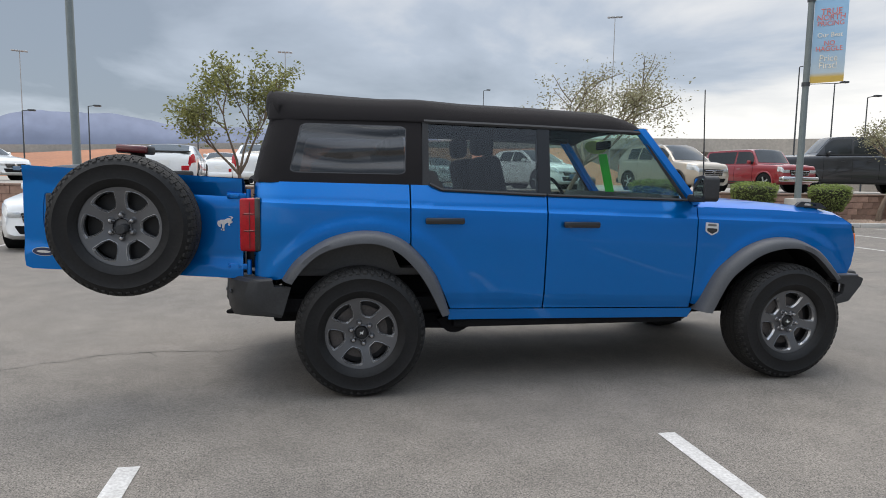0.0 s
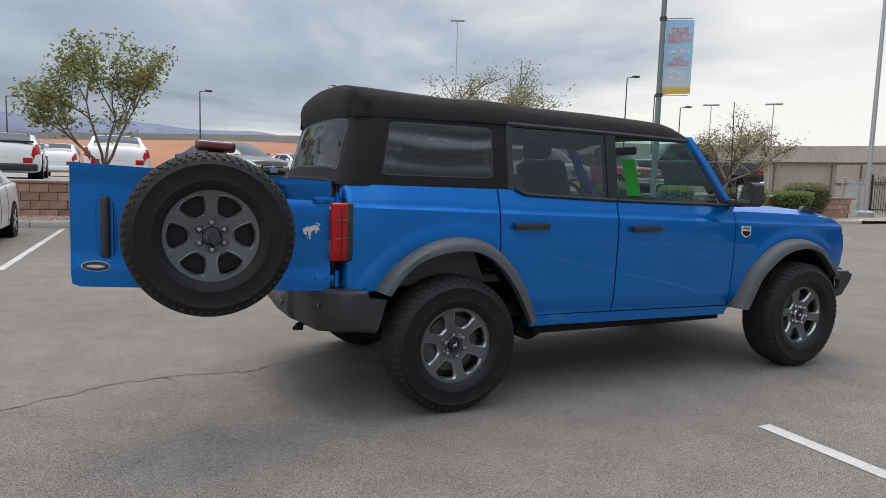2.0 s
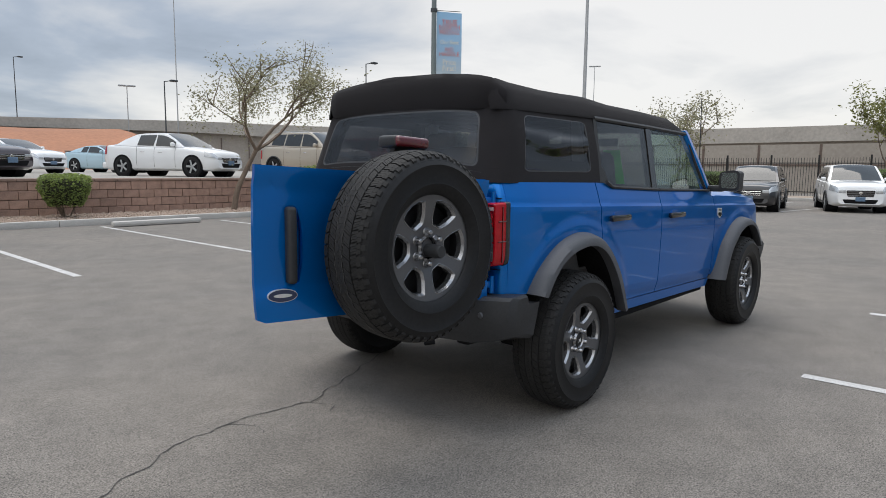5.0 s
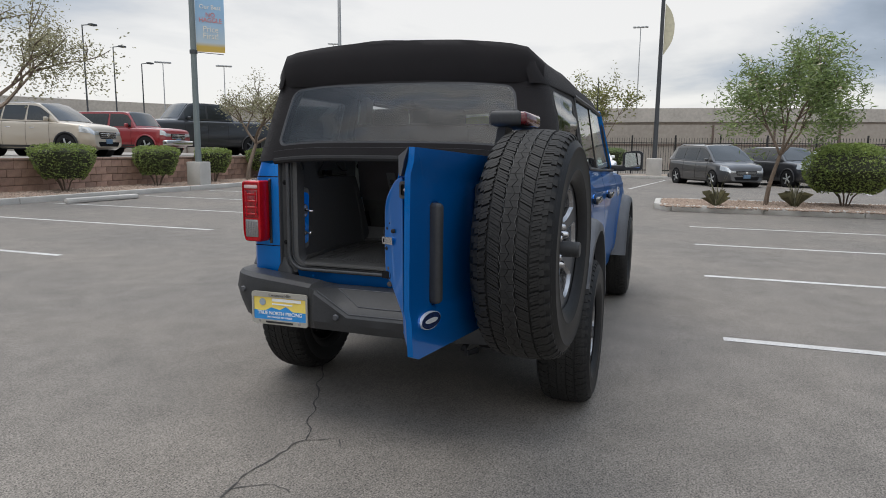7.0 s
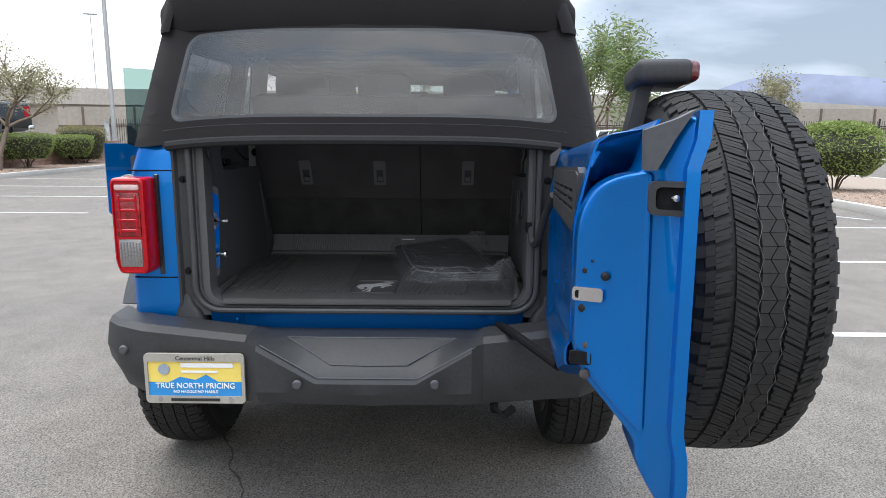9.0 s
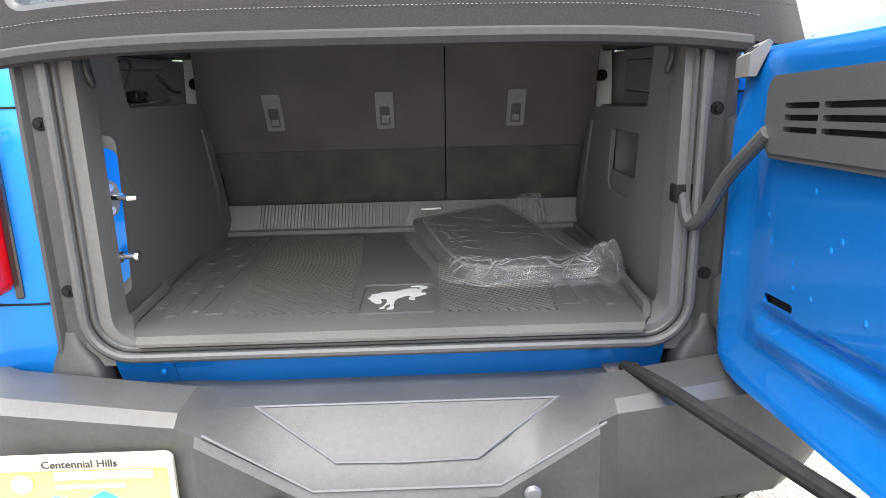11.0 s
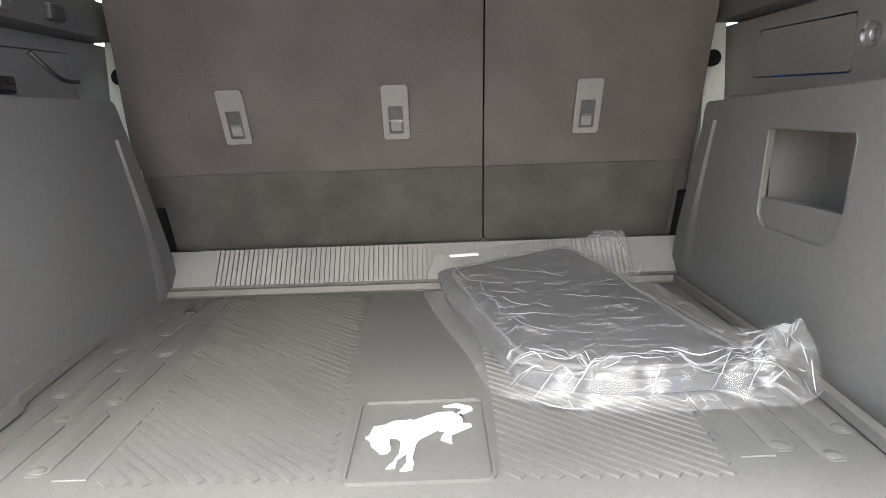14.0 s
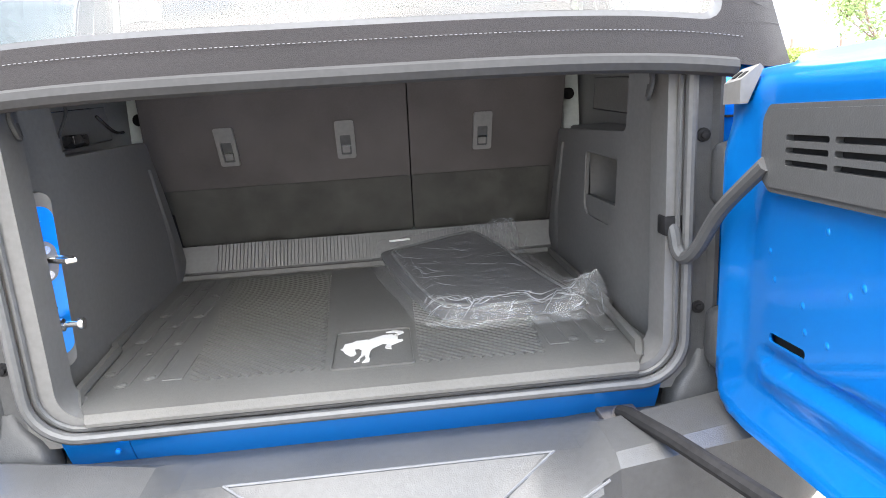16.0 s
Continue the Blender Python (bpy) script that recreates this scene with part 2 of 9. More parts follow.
BLACK_PRINT = mat("black_print", (0.02, 0.02, 0.02), 0.6, var=0.03)
GREEN_TAG = mat("bright_green_tag", (0.12, 0.72, 0.12), 0.5, var=0.08)
tag_n, tag_l = GREEN_TAG.node_tree.nodes, GREEN_TAG.node_tree.links    # thin paper that light shines through
tag_t, tag_m = tag_n.new("ShaderNodeBsdfTranslucent"), tag_n.new("ShaderNodeMixShader")
tag_t.inputs[0].default_value, tag_m.inputs[0].default_value = (0.14, 0.80, 0.14, 1), 0.55
tag_l.new(tag_n["Principled BSDF"].outputs[0], tag_m.inputs[1]); tag_l.new(tag_t.outputs[0], tag_m.inputs[2])
tag_l.new(tag_m.outputs[0], tag_n["Material Output"].inputs[0])
YELLOW_TAG = mat("yellow_green_sticker", (0.55, 0.72, 0.10), 0.5, var=0.15, scale=14)


# ---- building helpers ----
def finish(me, deg=35):
    me.polygons.foreach_set("use_smooth", [True] * len(me.polygons))
    me.set_sharp_from_angle(angle=radians(deg))


def part(name, bm, material, parent=None, label="", deg=35, recalc=True, kind=""):
    """Links a bmesh as one mesh object, under a thing or a part."""
    if recalc:
        bmesh.ops.recalc_face_normals(bm, faces=bm.faces[:])
    me = bpy.data.meshes.new(name)
    bm.to_mesh(me)
    bm.free()
    finish(me, deg)
    me.materials.append(material)
    ob = new(name, me)
    ob.parent = parent
    return tagged(ob, label, kind=kind)


def thing(name, m, label, category, group=""):
    ob = new(name)
    ob.empty_display_size = 0.2
    ob.matrix_world = m
    return tagged(ob, label, category, group)


def box(bm, lo, hi, bevel=0.0, seg=2, m=None):
    size = [b - a for a, b in zip(lo, hi)]
    mid = [(a + b) / 2 for a, b in zip(lo, hi)]
    made = bmesh.ops.create_cube(bm, size=1, matrix=(m or Matrix()) @ Matrix.Translation(mid) @ Matrix.Diagonal((*size, 1)))
    if bevel:
        edges = list({e for v in made["verts"] for e in v.link_edges})
        bmesh.ops.bevel(bm, geom=edges, offset=min(bevel, min(size) * 0.45), segments=seg, affect="EDGES", profile=0.5)
    return bm


def boxed(lo, hi, bevel=0.0, seg=2, m=None):
    return box(bmesh.new(), lo, hi, bevel, seg, m)


def rrect(x0, y0, x1, y1, r, n=5):
    pts = []
    for cx, cy, a0 in ((x1 - r, y1 - r, 0), (x0 + r, y1 - r, 90), (x0 + r, y0 + r, 180), (x1 - r, y0 + r, 270)):
        for k in range(n + 1):
            a = radians(a0 + 90 * k / n)
            pts.append((cx + r * math.cos(a), cy + r * math.sin(a)))
    return pts


def oval(cx, cy, a, b, n=28):
    return [(cx + a * math.cos(2 * math.pi * k / n), cy + b * math.sin(2 * math.pi * k / n)) for k in range(n)]


def rounded(pts, r, n=4):
    """The polygon with each corner rounded."""
    out, count = [], len(pts)
    for i, p in enumerate(pts):
        p, a, b = Vector(p), Vector(pts[i - 1]), Vector(pts[(i + 1) % count])
        da, db = (a - p), (b - p)
        cut = min(r, da.length * 0.45, db.length * 0.45)
        s, e = p + da.normalized() * cut, p + db.normalized() * cut
        for k in range(n + 1):
            t = k / n
            out.append(tuple((1 - t) ** 2 * s + 2 * t * (1 - t) * p + t * t * e))
    return out


def spline(pts, n=6):
    """A smooth line through the points."""
    pts = [Vector(p) for p in pts]
    out = []
    for i in range(len(pts) - 1):
        p0, p1, p2, p3 = pts[max(i - 1, 0)], pts[i], pts[i + 1], pts[min(i + 2, len(pts) - 1)]
        for k in range(n):
            t = k / n
            out.append(tuple(0.5 * (2 * p1 + (p2 - p0) * t + (2 * p0 - 5 * p1 + 4 * p2 - p3) * t * t + (3 * p1 - p0 - 3 * p2 + p3) * t ** 3)))
    return out + [tuple(pts[-1])]


def sheet(outline, holes, fn, off, step=0.12, cuts=()):
    """A flat outline with holes, cut into a grid, laid into space by fn(a, b), and given thickness by the offset vector (or function)."""
    bm = bmesh.new()
    for loop in (outline, *holes):
        vs = [bm.verts.new((p[0], p[1], 0)) for p in loop]
        for i in range(len(vs)):
            bm.edges.new((vs[i - 1], vs[i]))
    bmesh.ops.triangle_fill(bm, use_beauty=True, use_dissolve=False, edges=bm.edges[:], normal=(0, 0, 1))
    if step:
        for axis in (0, 1):
            lo, hi = min(p[axis] for p in outline), max(p[axis] for p in outline)
            count = int((hi - lo) / step)
            for k in range(1, count + 1):
                at, no = [0, 0, 0], [0, 0, 0]
                at[axis], no[axis] = lo + k * (hi - lo) / (count + 1), 1
                bmesh.ops.bisect_plane(bm, geom=bm.verts[:] + bm.edges[:] + bm.faces[:], dist=1e-5, plane_co=at, plane_no=no)
    for co, no in cuts:
        bmesh.ops.bisect_plane(bm, geom=bm.verts[:] + bm.edges[:] + bm.faces[:], dist=1e-5, plane_co=(*co, 0), plane_no=(*no, 0))
    for v in bm.verts:
        v.co = Vector(fn(v.co.x, v.co.y))
    return thicken(bm, off)


def thicken(bm, off):
    if off is None:
        return bm
    twin = {v: bm.verts.new(v.co + Vector(off(v.co) if callable(off) else off)) for v in bm.verts[:]}
    faces = bm.faces[:]
    rim = [(e.verts[0], e.verts[1]) for e in bm.edges if len(e.link_faces) == 1]
    for f in faces:
        bm.faces.new([twin[v] for v in reversed(f.verts)])
    for a, b in rim:
        bm.faces.new((a, b, twin[b], twin[a]))
    return bm


def loft(bm, rings, closed=True, caps=True):
    """Skins rings of points, each of the same count."""
    rows = [[bm.verts.new(p) for p in ring] for ring in rings]
    n = len(rows[0])
    for a, b in zip(rows, rows[1:]):
        for i in range(n if closed else n - 1):
            j = (i + 1) % n
            bm.faces.new((a[i], a[j], b[j], b[i]))
    if caps and closed:
        bm.faces.new(list(reversed(rows[0])))
        bm.faces.new(rows[-1])
    return bm


def lathe(bm, profile, seg=48, axis="y", at=(0, 0, 0), closed=False):
    """Turns a profile of (radius, along) about an axis."""
    rings = []
    for k in range(seg):
        a = 2 * math.pi * k / seg
        c, s = math.cos(a), math.sin(a)
        ring = []
        for r, h in profile:
            p = {"y": (r * c, h, r * s), "x": (h, r * c, r * s), "z": (r * c, r * s, h)}[axis]
            ring.append(tuple(u + w for u, w in zip(p, at)))
        rings.append(ring)
    rows = [[bm.verts.new(p) for p in ring] for ring in rings]
    for k in range(seg):
        a, b = rows[k], rows[(k + 1) % seg]
        for i in range(len(profile) - (0 if closed else 1)):
            j = (i + 1) % len(profile)
            bm.faces.new((a[i], a[j], b[j], b[i]))
    return bm


def tube(bm, pts, r, n=8, caps=True):
    """A round bar along points; r may be one radius or one for each point."""
    pts = [Vector(p) for p in pts]
    rs = r if isinstance(r, (list, tuple)) else [r] * len(pts)
    rings, side = [], None
    for i, p in enumerate(pts):
        d = (pts[min(i + 1, len(pts) - 1)] - pts[max(i - 1, 0)]).normalized()
        side = d.cross(Vector((0, 0, 1)) if abs(d.z) < 0.95 else Vector((1, 0, 0))) if side is None else side - d * side.dot(d)
        side.normalize()
        top = side.cross(d)
        rings.append([p + rs[i] * (math.cos(2 * math.pi * k / n) * side + math.sin(2 * math.pi * k / n) * top) for k in range(n)])
    return loft(bm, rings, True, caps)


def lettering(text, size, m, material, parent, name="lettering", depth=0.0015, squeeze=1.0):
    data = bpy.data.curves.new(name, "FONT")
    data.body, data.size, data.extrude, data.align_x, data.align_y = text, size, depth, "CENTER", "CENTER"
    data.resolution_u = 3
    tmp = new("tmp", data)
    me = bpy.data.meshes.new_from_object(tmp.evaluated_get(bpy.context.evaluated_depsgraph_get()))
    bpy.data.objects.remove(tmp)
    me.materials.clear()
    me.materials.append(material)
    me.transform(m @ Matrix.Diagonal((squeeze, 1, 1, 1)))
    ob = new(name, me)
    ob.parent = parent
    return ob


def lerp_table(table, v):
    xs, ys = zip(*table)
    return float(np.interp(v, xs, ys))


# ---- the blue off-roader ----
suv = thing("suv", pose(0, 0, 0), "blue four-door off-road SUV with black soft top, tailgate swung open", "car")
TYRE_R, WHEEL_BASE = 0.405, 2.953
ARCH_REAR_OUT = spline([(-0.475, 0.735), (-0.40, 0.845), (-0.27, 0.947), (-0.13, 1.008), (0.03, 1.031), (0.19, 1.005), (0.32, 0.925), (0.464, 0.753), (0.560, 0.515)], 5)
ARCH_REAR_IN = spline([(-0.415, 0.715), (-0.345, 0.810), (-0.25, 0.892), (-0.12, 0.940), (0.03, 0.957), (0.15, 0.935), (0.26, 0.868), (0.385, 0.720), (0.500, 0.500)], 5)
ARCH_FRONT_OUT = spline([(2.262, 0.490), (2.39, 0.735), (2.50, 0.845), (2.62, 0.925), (2.76, 0.975), (2.90, 0.988), (3.04, 0.965), (3.19, 0.885), (3.345, 0.715)], 5)
ARCH_FRONT_IN = spline([(2.345, 0.480), (2.46, 0.690), (2.56, 0.785), (2.68, 0.865), (2.80, 0.905), (2.92, 0.917), (3.02, 0.905), (3.13, 0.850), (3.290, 0.695)], 5)
CREASES = [((0, z - 0.012), (0.03, 1)) for z in (0.585, 0.625, 0.665, 1.165, 1.190, 1.210, 1.235)]


def side_w(x, z):
    """Half the body's width at a place along and up its side."""
    zz = z + 0.03 * (x + 0.4)
    w = lerp_table([(0.40, 0.818), (0.585, 0.838), (0.625, 0.850), (0.665, 0.858), (0.80, 0.862), (1.02, 0.866), (1.165, 0.861), (1.190, 0.858), (1.210, 0.848), (1.235, 0.842), (1.36, 0.802)], zz)
    swell = 0.0
    for cx, r in ((0.03, 0.725), (2.92, 0.675)):
        t = max(0.0, min(1.0, (r - math.hypot(x - cx, z - 0.40)) / 0.06))
        swell += 0.010 * t * t * (3 - 2 * t)
    return w + swell - 0.13 * max(0, x - 2.95) ** 2 - 0.55 * max(0, -0.33 - x) ** 2


def body_panel(name, outline, s, parent, label="", thick=0.03):
    return part(name, sheet(outline, [], lambda a, b: (a, s * side_w(a, b), b), (0, -s * thick, 0), 0.026, CREASES), BLUE, parent, label, 14)


def flare(s, outer, inner):
    rings = []
    for (xo, zo), (xi, zi) in zip(outer, inner):
        w = side_w(xo, zo)
        mx, mz = (xo + xi) / 2, (zo + zi) / 2
        rings.append([(xo, s * (w - 0.03), zo), (xo, s * (w + 0.006), zo), (xo * 0.8 + xi * 0.2, s * 0.930, zo * 0.8 + zi * 0.2), (mx, s * 0.956, mz),
                      (xi, s * 0.958, zi), (xi, s * 0.90, zi)])
    return loft(bmesh.new(), rings)


def wheel_liner(s, inner, x0):
    rings = [[(x, s * 0.93, z + 0.012), (x, s * 0.61, z + 0.02)] for x, z in inner]
    bm = loft(bmesh.new(), rings, False)
    thicken(bm, (0, 0, 0.008))
    box(bm, (x0 - 0.50, s * 0.615 - 0.008, 0.45), (x0 + 0.52, s * 0.615 + 0.008, 0.98))
    return bm


def tyre_body():
    half = [(0.222, -0.098), (0.234, -0.112), (0.262, -0.122), (0.268, -0.1245), (0.274, -0.1225), (0.310, -0.127), (0.340, -0.1265), (0.344, -0.1285), (0.349, -0.1255),
            (0.362, -0.1185), (0.377, -0.108), (0.3875, -0.092), (0.3945, -0.066), (0.3965, -0.03)]
    return lathe(bmesh.new(), half + [(0.3965, 0.0)] + [(r, -h) for r, h in reversed(half)], 72)


def tread(count=54):
    """Five ribs of siped blocks: broad shoulders, slanted middle blocks and a zigzag centre rib."""
    bm = bmesh.new()
    pitch = 2 * math.pi / count

    def crown(y):
        """How far the tread falls away towards its shoulders."""
        return lerp_table([(0.0, 0.0), (0.04, 0.0008), (0.066, 0.0035), (0.090, 0.0095), (0.104, 0.017), (0.116, 0.028)], abs(y))

    def block(ends, skew=0.0, top=TYRE_R - 0.001, base=0.391):
        """A slab between two angles; each end gives its angle and the two y that bound it."""
        pts = []
        for r in (base, top):
            for a, y0, y1 in ends:
                for y, k in ((y0, -0.5), (y1, 0.5)):
                    rr, aa = r - crown(y), a + skew * k
                    pts.append(bm.verts.new((rr * math.cos(aa), y, rr * math.sin(aa))))
        a, b, c, d, e, f, g, h = pts
        for q in ((e, f, h, g), (a, b, f, e), (c, d, h, g), (a, c, g, e), (b, d, h, f)):
            bm.faces.new(q)

    def slabs(a, share, cuts, y0, y1, skew, notch=0.0):
        """One block cut across by fine sipes; its inner edge steps in and out."""
        step, gap = pitch * share / cuts, pitch * 0.022
        for i in range(cuts):
            lift = notch * (i % 2)
            block(((a + i * step, y0 + lift, y1), (a + (i + 1) * step - gap, y0 + lift * 0.4, y1)), skew)

    for k in range(count):
        a = k * pitch
        for s in (-1, 1):
            o = a + (0.45 * pitch if s > 0 else 0)
            y = lambda v: s * v
            slabs(o, 0.86, 4, y(0.0640), y(0.090), 0.022 * s, y(0.0045))
            slabs(o, 0.86, 2, y(0.0902), y(0.104), 0.010 * s)
            block(((o + 0.02 * pitch, y(0.1042), y(0.1155)), (o + 0.50 * pitch, y(0.1042), y(0.1155))), 0, TYRE_R - 0.0015)
            slabs(o + 0.30 * pitch, 0.91, 5, y(0.0240), y(0.0585), -0.048 * s, y(0.0032))
            one, two = (a, 0.006 + 0.0009 * s, y(0.0195)), (a + 0.49 * pitch, -0.006 + 0.0009 * s, y(0.0185))
            block((one, two))
            block(((a + 0.51 * pitch, *two[1:]), (a + 0.98 * pitch, *one[1:])))
    return bm


def rim_face():
    """Six broad spokes that flare to the rim, with rounded windows between."""
    holes = []
    for k in range(6):
        c = radians(60 * k)
        pts = []
        for r, h in ((0.200, 21.5), (0.207, 12), (0.209, 0), (0.207, -12), (0.200, -21.5), (0.142, -21.5), (0.100, -15.0), (0.100, 15.0), (0.142, 21.5)):
            a = c + radians(h)
            pts.append((r * math.cos(a), r * math.sin(a)))
        holes.append(rounded(pts, 0.009, 2))

    def dish(a, b):
        r = math.hypot(a, b)
        return (a, -lerp_table([(0, 0.068), (0.05, 0.068), (0.08, 0.070), (0.12, 0.081), (0.19, 0.094), (0.232, 0.100)], r), b)

    bevels = []
    for h in holes:
        cx, cy = sum(p[0] for p in h) / len(h), sum(p[1] for p in h) / len(h)
        rings = []
        for k, dy in ((1.0, -0.0012), (0.97, -0.0018), (0.82, 0.010), (0.80, 0.034)):
            rings.append([Vector(dish(cx + (p[0] - cx) * k, cy + (p[1] - cy) * k)) + Vector((0, dy, 0)) for p in h])
        bm = loft(bmesh.new(), rings, True, False)
        bevels.append(bm)
    return sheet(oval(0, 0, 0.233, 0.233, 60), holes, dish, (0, 0.028, 0), 0.017), bevels


def bezel(radius, width, y, depth, seg=48):
    return lathe(bmesh.new(), [(radius, y), (radius + width * 0.5, y - depth), (radius + width, y), (radius + width * 0.5, y + depth)], seg, closed=True)


def build_wheel(name, m, spare=False, label=""):
    """A wheel about the y axis, its outside towards -y: barrel with tyre, spoked face, nuts, cap and brake under it."""
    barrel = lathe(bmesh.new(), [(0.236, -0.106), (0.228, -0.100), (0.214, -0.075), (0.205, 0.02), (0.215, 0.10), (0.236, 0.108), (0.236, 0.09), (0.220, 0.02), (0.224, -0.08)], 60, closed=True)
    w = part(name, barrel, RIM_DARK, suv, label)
    for name, bm, m_, label_, deg in (("tyre", tyre_body(), RUBBER, "black all-terrain tyre", 35), ("tread", tread(), TREAD, "", 20)):
        bmesh.ops.scale(bm, vec=(1.0, 1.07, 1.0), verts=bm.verts[:])
        part(name, bm, m_, w, label_, deg=deg)
    face_bm, bevels = rim_face()
    part("spoked_face", face_bm, RIM, w, "dark grey six-spoke alloy face", 28)
    for bv in bevels:
        part("window_bevel", bv, RIM_EDGE, w, "brighter bevelled edge", 25)
    # raised sidewall marks in place of the maker's lettering
    for a0, count, r0, r1, step_, wide in ((62, 9, 0.300, 0.330, 5.0, 3.2), (242, 9, 0.300, 0.330, 5.0, 3.2), (10, 26, 0.356, 0.3625, 6.9, 4.6), (190, 26, 0.356, 0.3625, 6.9, 4.6)):
        marks = bmesh.new()
        for k in range(count):
            a_, b_ = radians(a0 + k * step_), radians(a0 + k * step_ + wide)
            lo_, hi_ = (-0.1262, -0.1275) if r0 < 0.34 else (-0.1258, -0.1290)
            quad = [(r0, a_), (r1, a_), (r1, b_), (r0, b_)]
            base_ = [marks.verts.new((r * math.cos(q), lo_ + 0.004, r * math.sin(q))) for r, q in quad]
            top_ = [marks.verts.new((r * math.cos(q), hi_ - (0.0008 if r > 0.315 and r0 < 0.34 else 0) + (0.0020 if r > 0.36 else 0), r * math.sin(q))) for r, q in quad]
            marks.faces.new(top_)
            for i in range(4):
                marks.faces.new((base_[i - 1], base_[i], top_[i], top_[i - 1]))
        part("sidewall_mark", marks, RUBBER, w, kind="stuff")
    part("hub_plate", lathe(bmesh.new(), [(0.0, -0.02), (0.20, -0.02), (0.20, 0.0), (0.0, 0.0)], 32), RIM_DARK, w)
    for k in range(6):
        a = radians(60 * k + 30)
        at = (0.066 * math.cos(a), -0.078, 0.066 * math.sin(a))
        nut = lathe(bmesh.new(), [(0.0, -0.024), (0.009, -0.022), (0.0145, -0.014), (0.0155, 0.0), (0.020, 0.006)], 12, at=at)
        part("lug_nut", nut, NUT if (not spare or k in (0, 2, 4)) else RIM_EDGE, w)
    part("hub_ring", bezel(0.040, 0.013, -0.076, 0.012), RIM_EDGE, w)
    if spare:
        part("centre_bore", lathe(bmesh.new(), [(0.0, -0.060), (0.042, -0.060), (0.042, -0.085)], 28), UNDER, w)
        for y in (-0.021, 0.022):
            part("mould_line", tube(bmesh.new(), [((TYRE_R - 0.0015) * math.cos(k * 0.035), y + 0.004 * math.sin(k * 1.57), (TYRE_R - 0.0015) * math.sin(k * 0.035)) for k in range(180)], 0.0005, 4), mat("chalky_mark", (0.13, 0.13, 0.127), 0.8, var=0.4, scale=30), w)
        part("mounting_post", lathe(bmesh.new(), [(0.0, -0.150), (0.024, -0.150), (0.028, -0.143), (0.028, -0.02)], 24, at=(0.012, 0, -0.012)), TRIM, w, "black mounting post")
    else:
        part("centre_cap", lathe(bmesh.new(), [(0.0, -0.088), (0.030, -0.087), (0.038, -0.080), (0.040, -0.066)], 32), RIM_DARK, w)
        part("cap_emblem", sheet([(-0.016, -0.012), (-0.006, 0.0), (-0.010, 0.010), (0.004, 0.004), (0.016, 0.013), (0.010, -0.004), (0.006, -0.012), (-0.002, -0.004)], [], lambda a, b: (a, -0.0895, b), (0, 0.002, 0), 0), SILVER, w)
        part("brake_disc", lathe(bmesh.new(), [(0.05, -0.035), (0.165, -0.035), (0.165, -0.010), (0.05, -0.010)], 40, closed=True), IRON, w)
        part("brake_caliper", boxed((-0.195, -0.055, -0.06), (-0.115, 0.01, 0.08), 0.012), IRON, w)
    w.matrix_local = m
    return w


def copy_part(ob, m):
    twin = copy_thing(ob, m)
    twin.parent = suv
    return twin


wheel = build_wheel("wheel", pose(0, -0.828, 0.402, 0, -12, 0), label="dark grey six-spoke wheel with off-road tyre")
copy_part(wheel, pose(WHEEL_BASE, -0.828, 0.402, 0, 40, 0))
copy_part(wheel, pose(0, 0.840, 0.402, 0, 20, 180))
copy_part(wheel, pose(WHEEL_BASE, 0.840, 0.402, 0, 75, 180))
build_wheel("spare_wheel", pose(-1.340, -0.868, 1.058, 0, 0, -2), True, "spare wheel mounted on the tailgate")

